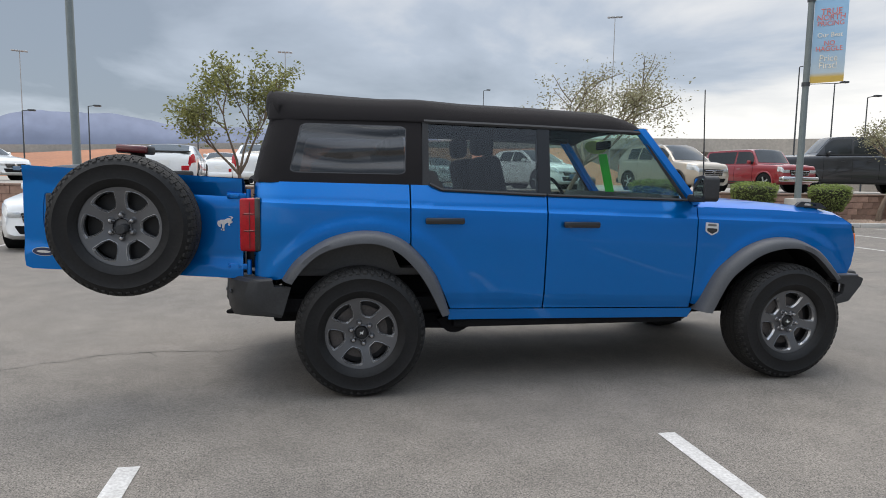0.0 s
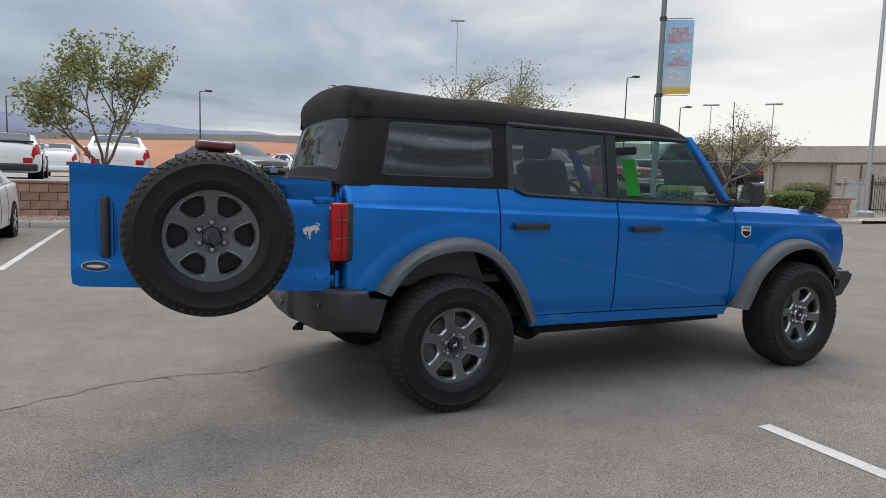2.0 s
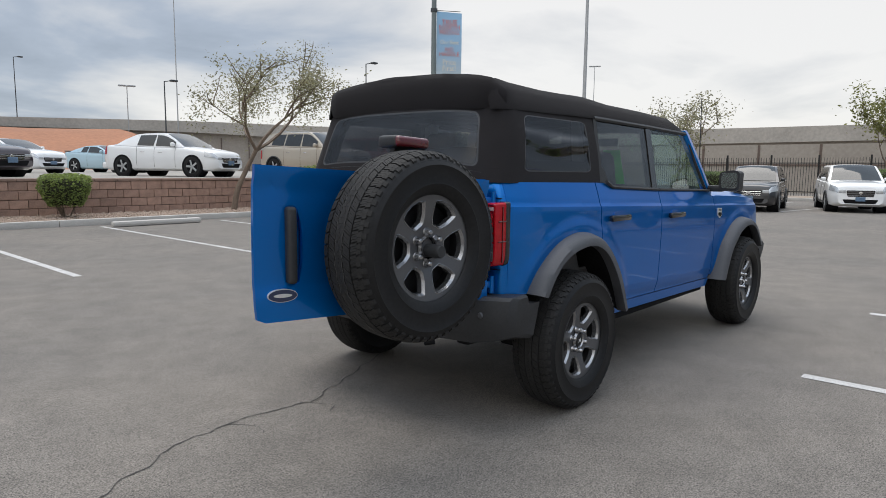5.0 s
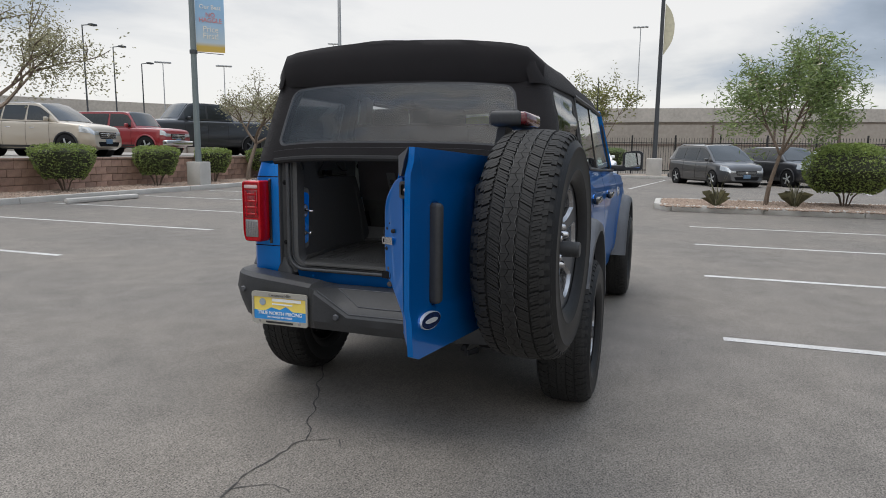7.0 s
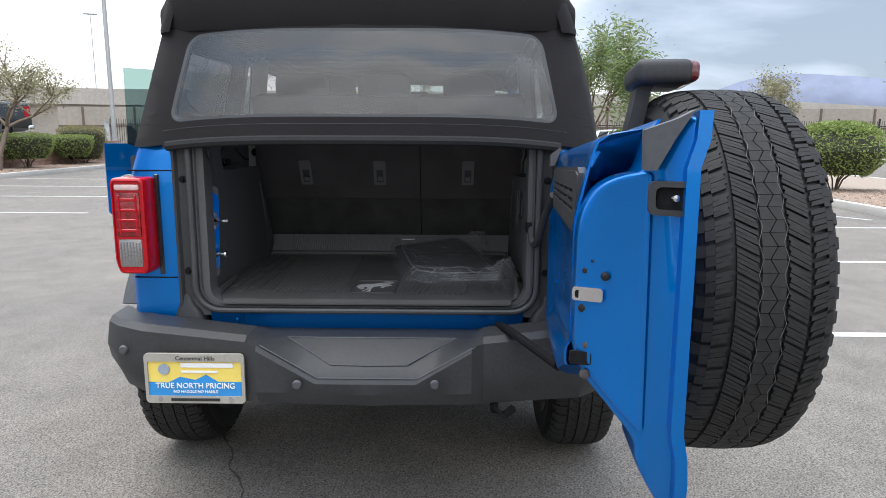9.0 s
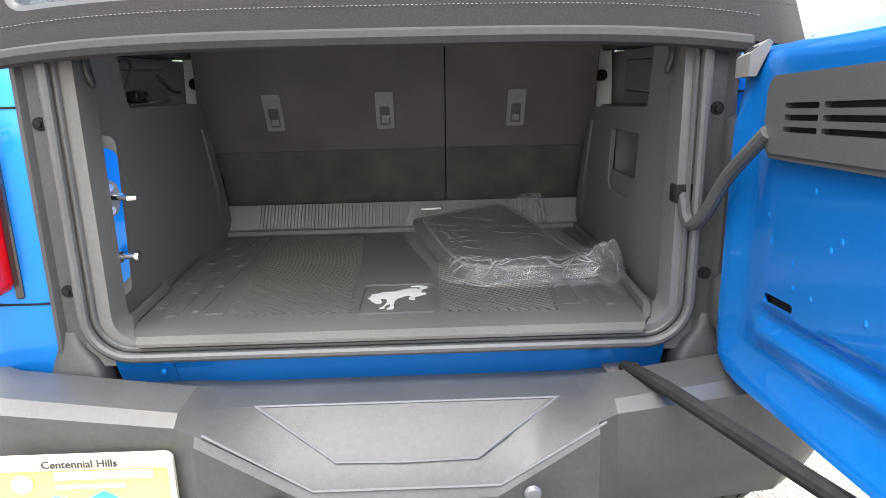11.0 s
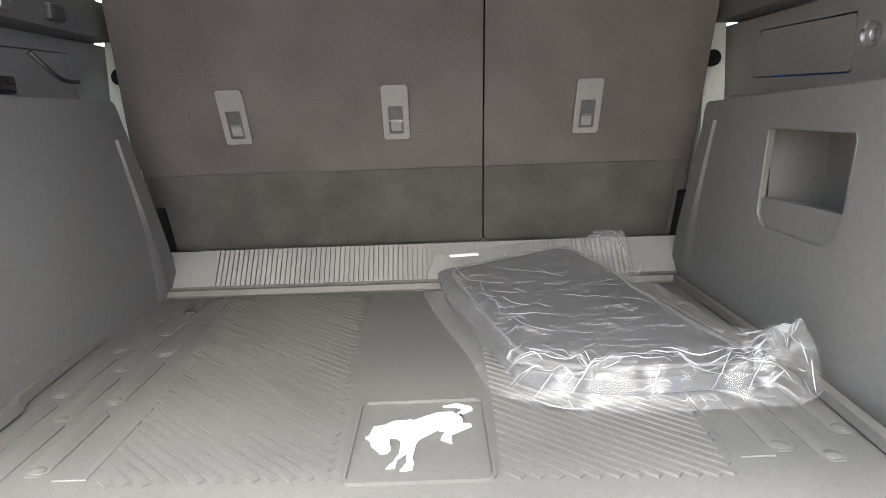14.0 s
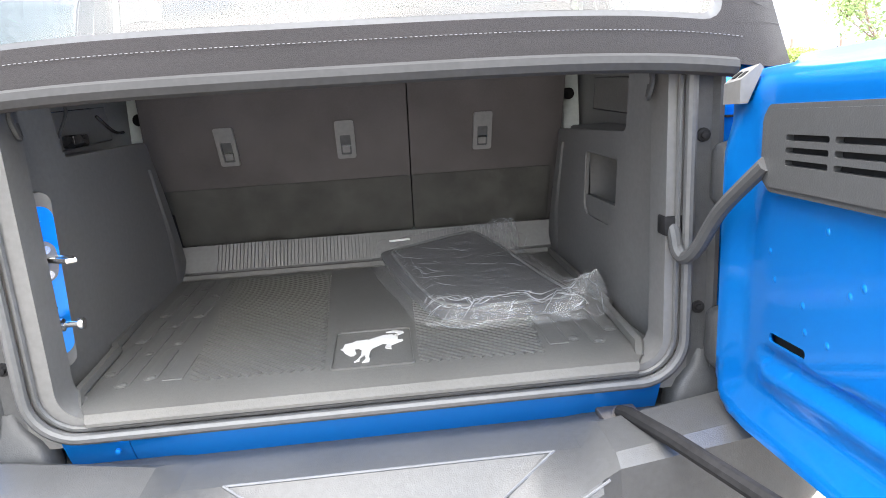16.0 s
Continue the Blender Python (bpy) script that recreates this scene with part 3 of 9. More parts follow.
# body sides
for s in (-1, 1):
    arch = [p for p in ARCH_REAR_OUT if p[0] < 0.302]
    body_panel("quarter_panel", [(-0.60, 0.715), (-0.60, 1.322), (0.300, 1.312), (0.302, 0.955)] + list(reversed(arch)), s, suv, "blue rear quarter panel")
    fr = list(reversed([p for p in ARCH_FRONT_OUT if p[0] > 2.268]))
    body_panel("front_fender", [(2.246, 0.53), (2.259, 0.80), (2.270, 1.185), (2.34, 1.190), (2.90, 1.172), (3.36, 1.140), (3.47, 1.085), (3.515, 1.00), (3.53, 0.90), (3.51, 0.78), (3.47, 0.72)] + fr, s, suv)
    part("wheel_arch_flare", flare(s, ARCH_REAR_OUT, ARCH_REAR_IN), FLARE, suv, "grey plastic rear arch flare", 50)
    part("wheel_arch_flare", flare(s, ARCH_FRONT_OUT, ARCH_FRONT_IN), FLARE, suv, "grey plastic front arch flare", 50)
    part("wheel_liner", wheel_liner(s, ARCH_REAR_IN, 0.03), UNDER, suv)
    part("wheel_liner", wheel_liner(s, ARCH_FRONT_IN, 2.9), UNDER, suv)
    part("rocker", sheet([(0.56, 0.455), (0.56, 0.524), (2.27, 0.496), (2.24, 0.432)], [], lambda a, b: (a, s * (side_w(a, b) - 0.006), b), (0, -s * 0.10, 0), 0.2), BLUE, suv)
    part("frame_rail", boxed((-0.30, min(s * 0.56, s * 0.66), 0.375), (2.30, max(s * 0.56, s * 0.66), 0.470), 0.015), UNDER, suv)
    part("sill_guard", boxed((0.60, min(s * 0.72, s * 0.800), 0.395), (2.22, max(s * 0.72, s * 0.800), 0.448), 0.012), UNDER, suv, "black guard under the doors")
    # rear body corner, from the side round to the opening
    rings = []
    for z, dx in ((0.700, 0.0), (0.90, 0.0), (1.20, 0.0), (1.30, 0.006), (1.342, 0.022)):
        w = side_w(-0.60, z)
        rings.append([(-0.598, s * (w - 0.002), z), (-0.622 + dx, s * (w - 0.010), z), (-0.640 + dx, s * (w - 0.035), z), (-0.642 + dx, s * 0.665, z), (-0.637 + dx, s * 0.650, z), (-0.60, s * 0.650, z), (-0.58, s * (w - 0.05), z)])
    part("rear_corner_panel", loft(bmesh.new(), rings), BLUE, suv, deg=50)


def door_window(outline, s, material, parent):
    pane = part("window", sheet(outline, [], lambda a, b: (a, s * (0.800 - 0.175 * (b - 1.25)), b), (0, -s * 0.004, 0), 0), material, parent)
    pane.visible_shadow = material is WINDOW_TINT
    return pane


def door_handle(x0, s, z, parent):
    w = side_w(x0 + 0.12, z)
    h = part("handle", boxed((x0, min(s * (w + 0.008), s * (w + 0.040)), z - 0.021), (x0 + 0.25, max(s * (w + 0.008), s * (w + 0.040)), z + 0.021), 0.012), GLOSS_BLACK, parent, "black pull handle")
    for x in (x0 + 0.02, x0 + 0.21):
        part("handle_mount", boxed((x, min(s * (w - 0.01), s * (w + 0.012)), z - 0.014), (x + 0.025, max(s * (w - 0.01), s * (w + 0.012)), z + 0.014)), GLOSS_BLACK, h)
    cup = sheet(rounded([(x0 + 0.055, z - 0.042), (x0 + 0.195, z - 0.042), (x0 + 0.185, z + 0.036), (x0 + 0.065, z + 0.036)], 0.03), [], lambda a, b: (a, s * (w + 0.003), b), (0, -s * 0.01, 0), 0)
    part("handle_cup", cup, BLUE, h)


REAR_DOOR = [(0.310, 0.938), (0.310, 1.312), (0.420, 1.310), (0.505, 1.276), (1.196, 1.250), (1.181, 0.522), (0.568, 0.530), (0.472, 0.745), (0.395, 0.852)]
FRONT_DOOR = [(1.206, 1.250), (2.20, 1.226), (2.262, 1.180), (2.250, 0.80), (2.236, 0.505), (1.191, 0.522)]
REAR_GLASS = [(0.428, 1.312), (0.428, 1.705), (1.150, 1.690), (1.150, 1.254), (0.505, 1.276)]
FRONT_GLASS = [(1.225, 1.252), (1.225, 1.690), (1.890, 1.672), (2.185, 1.230)]
for s in (-1, 1):
    door = body_panel("rear_door", REAR_DOOR, s, suv, "blue rear door, standing open" if s > 0 else "blue rear door, shut", 0.085)
    door_handle(0.394, s, 1.091, door)
    door_window(REAR_GLASS, s, WINDOW_TINT if s < 0 else WINDOW_DOOR, door)
    card = [(0.44, 1.00), (0.43, 1.25), (0.55, 1.235), (1.14, 1.215), (1.13, 0.58), (0.66, 0.585), (0.56, 0.80)]
    inner = sheet(rounded(card, 0.03), [], lambda a, b: (a, s * (side_w(a, b) - 0.083), b), (0, -s * 0.03, 0), 0.2)
    part("door_card", inner, INNER, door, "black door lining")
    part("belt_strip", tube(bmesh.new(), [(0.43, s * 0.822, 1.318), (0.505, s * 0.826, 1.284), (1.19, s * 0.830, 1.258)], 0.011, 6), TRIM, door)
    part("window_divider", sheet([(0.428, 1.318), (0.428, 1.40), (0.452, 1.405), (0.530, 1.288), (0.500, 1.282)], [], lambda a, b: (a, s * (0.808 - 0.175 * (b - 1.25)), b), (0, -s * 0.01, 0), 0), TRIM, door)
    if s > 0:
        hinge = Matrix.Translation((1.19, 0.85, 0))
        door.matrix_local = hinge @ Matrix.Rotation(radians(-60), 4, "Z") @ hinge.inverted()
    door = body_panel("front_door", FRONT_DOOR, s, suv, "blue front door, shut")
    door_handle(1.297, s, 1.070, door)
    door_window(FRONT_GLASS, s, WINDOW_CLEAR, door)
    part("door_card", sheet(FRONT_DOOR, [], lambda a, b: (a, s * (side_w(a, b) - 0.032), b), (0, -s * 0.06, 0), 0.25), INNER, door)
    part("belt_strip", tube(bmesh.new(), [(1.205, s * 0.830, 1.258), (2.195, s * 0.828, 1.236)], 0.010, 6), TRIM, door)
    # pillar between the doors, and the frame round the windows
    part("pillar", sheet([(1.150, 1.255), (1.150, 1.700), (1.232, 1.698), (1.232, 1.252)], [], lambda a, b: (a, s * (0.806 - 0.175 * (b - 1.25)), b), (0, -s * 0.05, 0), 0), GLOSS_BLACK, suv)
    part("pillar", sheet([(0.378, 1.312), (0.392, 1.715), (0.428, 1.712), (0.428, 1.312)], [], lambda a, b: (a, s * (0.812 - 0.175 * (b - 1.25)), b), (0, -s * 0.04, 0), 0), TRIM, suv)
    part("window_rail", tube(bmesh.new(), [(0.40, s * 0.728, 1.712), (1.20, s * 0.728, 1.698), (1.895, s * 0.726, 1.680)], 0.014, 6), TRIM, suv)
    # windscreen pillar
    rings = [[(x - 0.045, s * y, z), (x - 0.02, s * (y + 0.028), z + 0.004), (x + 0.035, s * (y + 0.018), z + 0.012), (x + 0.03, s * (y - 0.03), z + 0.01), (x - 0.02, s * (y - 0.04), z)]
             for x, y, z in ((2.262, 0.792, 1.195), (2.218, 0.786, 1.265), (2.055, 0.752, 1.475), (1.905, 0.716, 1.668), (1.880, 0.706, 1.700))]
    part("windscreen_pillar", loft(bmesh.new(), rings), BLUE, suv, deg=50)
    part("pillar_seal", tube(bmesh.new(), [(2.200, s * 0.800, 1.225), (2.03, s * 0.760, 1.46), (1.885, s * 0.726, 1.680)], 0.012, 6), TRIM, suv)
    # door mirror
    w = 0.845
    mirror = part("door_mirror", sheet(rounded([(0.0, 1.235), (0.0, 1.385), (0.12, 1.402), (0.165, 1.388), (0.165, 1.25), (0.14, 1.232)], 0.035), [],
                                       lambda a, b: (2.185 - 0.10 * a, s * (0.905 + a), b), (0.10, 0, 0), 0), TRIM, suv, "black door mirror")
    part("mirror_glass", sheet(rrect(0.020, 1.255, 0.148, 1.380, 0.022), [], lambda a, b: (2.181 - 0.10 * a, s * (0.905 + a), b), (0.003, 0, 0), 0), MIRROR, mirror)
    part("mirror_arm", boxed((2.20, min(s * 0.80, s * 0.93), 1.225), (2.28, max(s * 0.80, s * 0.93), 1.275), 0.015), TRIM, mirror)
    # badge
    if s < 0:
        badge = part("badge", sheet(rounded([(2.318, 1.088), (2.412, 1.082), (2.412, 1.022), (2.365, 0.998), (2.318, 1.026)], 0.008, 2), [], lambda a, b: (a, s * (side_w(a, b) + 0.006), b), (0, -s * 0.008, 0), 0), SILVER, suv, "silver shield badge")
        part("badge_field", sheet(rounded([(2.328, 1.050), (2.402, 1.046), (2.402, 1.028), (2.365, 1.009), (2.328, 1.030)], 0.006, 2), [], lambda a, b: (a, s * (side_w(a, b) + 0.008), b), (0, -s * 0.004, 0), 0), GLOSS_BLACK, badge)
        part("badge_bar", sheet(rounded([(2.334, 1.078), (2.396, 1.074), (2.396, 1.060), (2.334, 1.064)], 0.004, 2), [], lambda a, b: (a, s * (side_w(a, b) + 0.008), b), (0, -s * 0.004, 0), 0), INNER_LIGHT, badge)
    part("trail_sight", sheet(rounded([(3.10, 1.196), (3.14, 1.232), (3.30, 1.222), (3.36, 1.180)], 0.012, 2), [rounded([(3.165, 1.205), (3.175, 1.220), (3.26, 1.214), (3.27, 1.198)], 0.005, 2)],
                              lambda a, b: (a, s * 0.735, b), (0, -s * 0.03, 0), 0), TRIM, suv)
    # headlamp and bumper horn
    part("headlamp", boxed((3.475, min(s * 0.66, s * 0.800), 0.85), (3.56, max(s * 0.66, s * 0.800), 1.045), 0.03), GLOSS_BLACK, suv)
    part("side_marker", boxed((3.505, min(s * 0.79, s * 0.808), 0.88), (3.545, max(s * 0.79, s * 0.808), 1.01), 0.006), AMBER, suv)

# bonnet, scuttle, grille, front bumper
rings = []
for x, zc, ze in ((2.20, 1.262, 1.188), (2.40, 1.258, 1.186), (2.90, 1.236, 1.171), (3.25, 1.208, 1.150), (3.42, 1.170, 1.120), (3.50, 1.105, 1.075)):
    ring = []
    for k in range(17):
        u = -1 + k / 8
        edge = min(1.0, (1 - abs(u)) / 0.10)
        z = ze + (zc - ze) * (0.60 * math.sin(edge * math.pi / 2) + 0.40 * (1 - u * u))
        ring.append((x, u * (side_w(x, ze) - 0.004), z))
    rings.append(ring)
part("bonnet", thicken(loft(bmesh.new(), rings, False), (0, 0, -0.03)), BLUE, suv, "blue bonnet", 50)
part("grille", boxed((3.44, -0.80, 0.78), (3.545, 0.80, 1.07), 0.02), GLOSS_BLACK, suv)
fb = boxed((3.34, -0.80, 0.56), (3.60, 0.80, 0.74), 0.03)
part("front_bumper", fb, TRIM, suv, "black front bumper")
for s in (-1, 1):
    end = [(3.330, 0.720), (3.500, 0.714), (3.548, 0.696), (3.530, 0.646), (3.440, 0.535), (3.330, 0.512), (3.322, 0.560), (3.392, 0.590), (3.402, 0.655), (3.330, 0.672)]
    part("bumper_end", sheet(rounded(end, 0.010, 2), [], lambda a, b: (a, s * 0.905, b), (0, -s * 0.13, 0), 0), TRIM, suv, "black bumper end")
    part("bumper_bracket", boxed((3.368, min(s * 0.80, s * 0.885), 0.600), (3.392, max(s * 0.80, s * 0.885), 0.668), 0.004), NUT, suv, "bright bumper end bracket")
    part("bumper_top", boxed((3.322, min(s * 0.79, s * 0.908), 0.712), (3.505, max(s * 0.79, s * 0.908), 0.726), 0.005), FLARE, suv)
screen = part("windscreen", sheet([(-0.76, 1.22), (0.76, 1.22), (0.69, 1.72), (-0.69, 1.72)], [], lambda a, b: (2.235 - 0.68 * (b - 1.22) + 0.06 * (1 - (a / 0.76) ** 2), a, b), (-0.004, 0, 0), 0.2), WINDOW_CLEAR, suv)
screen.visible_shadow = False
part("scuttle", boxed((2.16, -0.78, 1.16), (2.30, 0.78, 1.225), 0.02), TRIM, suv)
part("aerial", tube(bmesh.new(), [(2.42, -0.655, 1.19), (2.405, -0.654, 1.55), (2.388, -0.653, 1.997)], [0.006, 0.0045, 0.0035], 6), TRIM, suv, "thin black aerial")

# underside
under = bmesh.new()
box(under, (-0.50, -0.80, 0.52), (2.40, 0.80, 0.60))
for s in (-1, 1):
    box(under, (-0.55, s * 0.48 - 0.05, 0.40), (3.42, s * 0.48 + 0.05, 0.53), 0.02)
box(under, (0.75, -0.36, 0.36), (1.75, 0.36, 0.50), 0.05)
box(under, (2.35, -0.42, 0.42), (3.40, 0.42, 0.80), 0.04)
part("chassis", under, UNDER, suv)
for x in (0.0, WHEEL_BASE):
    part("axle", tube(bmesh.new(), [(x, -0.74, 0.40), (x, 0.74, 0.40)], 0.05, 12), UNDER, suv)
part("differential", lathe(bmesh.new(), [(0.0, -0.13), (0.10, -0.10), (0.13, 0.0), (0.10, 0.10), (0.0, 0.13)], 16, at=(0, 0.05, 0.39)), UNDER, suv)
for s in (-1, 1):
    part("rear_link", tube(bmesh.new(), [(0.05, s * 0.60, 0.40), (0.62, s * 0.66, 0.385)], 0.028, 8), UNDER, suv)
    part("link_bracket", sheet(rounded([(0.50, 0.44), (0.80, 0.47), (0.72, 0.38), (0.64, 0.34), (0.57, 0.35)], 0.03), [], lambda a, b: (a, s * 0.72, b), (0, -s * 0.10, 0), 0), UNDER, suv)
    part("shock_absorber", tube(bmesh.new(), [(-0.12, s * 0.62, 0.42), (-0.10, s * 0.57, 0.70)], 0.030, 10), UNDER, suv)
    part("coil_spring", tube(bmesh.new(), [(0.06 + 0.055 * math.cos(k * 0.6), s * 0.55 + 0.055 * math.sin(k * 0.6), 0.45 + k * 0.0034) for k in range(72)], 0.009, 6), UNDER, suv)
part("muffler", lathe(bmesh.new(), [(0.0, -0.30), (0.09, -0.29), (0.10, -0.25), (0.10, 0.25), (0.09, 0.29), (0.0, 0.30)], 20, at=(-0.42, 0.20, 0.50)), IRON, suv)
part("tailpipe", tube(bmesh.new(), [(-0.40, 0.42, 0.50), (-0.48, 0.52, 0.50), (-0.62, 0.54, 0.475)], 0.034, 12), STEEL, suv, "bright exhaust tailpipe")

# rear bumper


STEP_Y = -0.03


def step_edge(u):
    """The lower edge of the sunken step in the bumper: a trapezoid, narrower below."""
    z = lerp_table([(0, 0.628), (0.120, 0.628), (0.281, 0.690)], u)
    return (-0.735 - (0.690 - z) * 1.65, z)


def step_lip(u):
    """The outer lip in front of the step, joined to it by a wide bevel."""
    z = lerp_table([(0, 0.596), (0.160, 0.596), (0.345, 0.696)], u)
    return (-0.868 + 0.12 * max(0.0, u - 0.16), z)


BUMPER = []
for u in (0.0, 0.08, 0.124, 0.16, 0.20, 0.24, 0.283, 0.315, 0.345):
    (ex, ez), (lx, lz) = step_edge(u), step_lip(u)
    BUMPER.append((u, [(-0.55, 0.686), (-0.640, 0.687), (-0.735, 0.690), (ex, ez), (lx, lz), (lx - 0.010, lz - 0.016), (-0.880 + 0.05 * u, 0.545), (-0.860 + 0.05 * u, 0.502), (-0.60, 0.490)]))
OUTER = [(0.385, [(-0.55, 0.715), (-0.70, 0.718), (-0.800, 0.716), (-0.825, 0.700), (-0.832, 0.600), (-0.830, 0.545), (-0.815, 0.495), (-0.60, 0.485)]),
          (0.72, [(-0.52, 0.742), (-0.66, 0.745), (-0.765, 0.742), (-0.795, 0.725), (-0.805, 0.620), (-0.800, 0.560), (-0.770, 0.500), (-0.55, 0.490)]),
          (0.82, [(-0.48, 0.742), (-0.60, 0.746), (-0.715, 0.743), (-0.745, 0.728), (-0.760, 0.640), (-0.745, 0.580), (-0.705, 0.510), (-0.50, 0.490)]),
          (0.89, [(-0.42, 0.735), (-0.53, 0.742), (-0.640, 0.738), (-0.668, 0.722), (-0.690, 0.650), (-0.670, 0.595), (-0.620, 0.530), (-0.48, 0.500)]),
          (0.905, [(-0.42, 0.725), (-0.53, 0.730), (-0.600, 0.728), (-0.620, 0.715), (-0.640, 0.660), (-0.620, 0.610), (-0.590, 0.550), (-0.47, 0.520)])]
BUMPER += [(y, [(p[0][0], 0.690), (max(p[0][0] - 0.10, p[1][0]), 0.692)] + p[1:]) for y, p in OUTER]
rows = [(STEP_Y * max(0.0, 1 - y / 0.8) - y, p) for y, p in reversed(BUMPER)] + [(STEP_Y * max(0.0, 1 - y / 0.8) + y, p) for y, p in BUMPER[1:]]
part("rear_bumper", loft(bmesh.new(), [[(x, y, z) for x, z in p] for y, p in rows]), TRIM, suv, "black moulded rear bumper", 24)
bumper_ob = bpy.data.objects["rear_bumper"]

# thin paler tubes that imitate the highlights along the step's edges
SPAN = (-0.345, -0.283, -0.20, -0.16, -0.124, 0.0, 0.124, 0.16, 0.20, 0.283, 0.345)
for edge_of, reach in ((step_edge, 0.283), (step_lip, 0.345)):
    lip = [(edge_of(abs(u))[0] - 0.001, STEP_Y + u, edge_of(abs(u))[1] + 0.001) for u in SPAN if abs(u) <= reach]
    part("bumper_step_edge", tube(bmesh.new(), lip, 0.0026, 6), FLARE, bumper_ob)
part("bumper_step_edge", tube(bmesh.new(), [(-0.736, STEP_Y - 0.283, 0.690), (-0.736, STEP_Y + 0.283, 0.690)], 0.0026, 6), FLARE, bumper_ob)
for y, x in ((0.191, -0.889), (-0.245, -0.878), (0.79, -0.785), (-0.79, -0.785)):
    part("parking_sensor", lathe(bmesh.new(), [(0.0, -0.004), (0.012, -0.003), (0.016, 0.006)], 18, "x", (x, y, 0.58 if abs(y) < 0.5 else 0.655)), FLARE, bumper_ob)
part("tow_hook", tube(bmesh.new(), [(-0.70, -0.44, 0.50), (-0.82, -0.44, 0.475), (-0.84, -0.47, 0.465), (-0.80, -0.50, 0.47)], 0.014, 8), UNDER, suv)

# licence plate with dealer insert
plate = part("licence_plate", sheet(rrect(-0.158, -0.080, 0.158, 0.080, 0.012), [], lambda a, b: (-0.838, 0.532 - a, 0.582 + b), (0.006, 0, 0), 0), YELLOW, suv, "yellow and blue dealer plate in a pale frame")
PM = Matrix.Translation((-0.8415, 0.532, 0.582)) @ Matrix(((0, 0, -1, 0), (-1, 0, 0, 0), (0, 1, 0, 0), (0, 0, 0, 1)))
part("plate_frame", sheet(rrect(-0.162, -0.084, 0.162, 0.084, 0.014), [rrect(-0.152, -0.060, 0.152, 0.057, 0.006)], lambda a, b: (-0.845, 0.532 - a, 0.582 + b), (0.008, 0, 0), 0), mat("plate_frame_beige", (0.36, 0.34, 0.295), 0.5, var=0.08), plate)
part("plate_mountain", sheet([(-0.152, -0.060), (0.152, -0.060), (0.152, -0.012), (0.075, -0.012), (0.035, 0.012), (0.0, -0.006), (-0.05, 0.004), (-0.09, -0.016), (-0.152, -0.014)], [], lambda a, b: (-0.840, 0.532 - a, 0.582 + b), (0.001, 0, 0), 0), PLATE_BLUE, plate)
part("frame_band", boxed((-0.8465, 0.532 - 0.10, 0.582 + 0.058), (-0.845, 0.532 + 0.06, 0.582 + 0.082)), mat("plate_frame_beige", (0.62, 0.60, 0.55)), plate)
lettering("Centennial Hills", 0.020, PM @ pose(0.005, 0.069, 0.005), BLACK_PRINT, plate)
lettering("TRUE NORTH PRICING", 0.0255, PM @ pose(0, -0.026, 0.0), PAPER, plate, squeeze=0.98)
lettering("NO HAGGLE NO HASSLE", 0.013, PM @ pose(0.0, -0.046, 0.0), PAPER, plate)
part("print_bar", boxed((-0.842, 0.532 - 0.125, 0.618), (-0.840, 0.532 + 0.045, 0.634), 0.004, 1), PAPER, plate)
part("print_bar", boxed((-0.842, 0.532 - 0.075, 0.600), (-0.840, 0.532 + 0.045, 0.608), 0.003, 1), PAPER, plate)
part("print_bar", boxed((-0.8475, 0.532 - 0.080, 0.506), (-0.846, 0.532 + 0.080, 0.516), 0.003, 1), BLACK_PRINT, plate)
part("round_emblem", lathe(bmesh.new(), [(0.0, -0.843), (0.018, -0.843), (0.018, -0.840)], 24, "x", (0, 0.632, 0.612)), mat("emblem_grey_blue", (0.30, 0.36, 0.42), 0.4), plate)
for dy in (-0.115, 0.115):
    part("plate_screw", lathe(bmesh.new(), [(0.0, -0.848), (0.007, -0.848), (0.008, -0.845)], 12, "x", (0, 0.532 + dy, 0.513)), STEEL, plate)

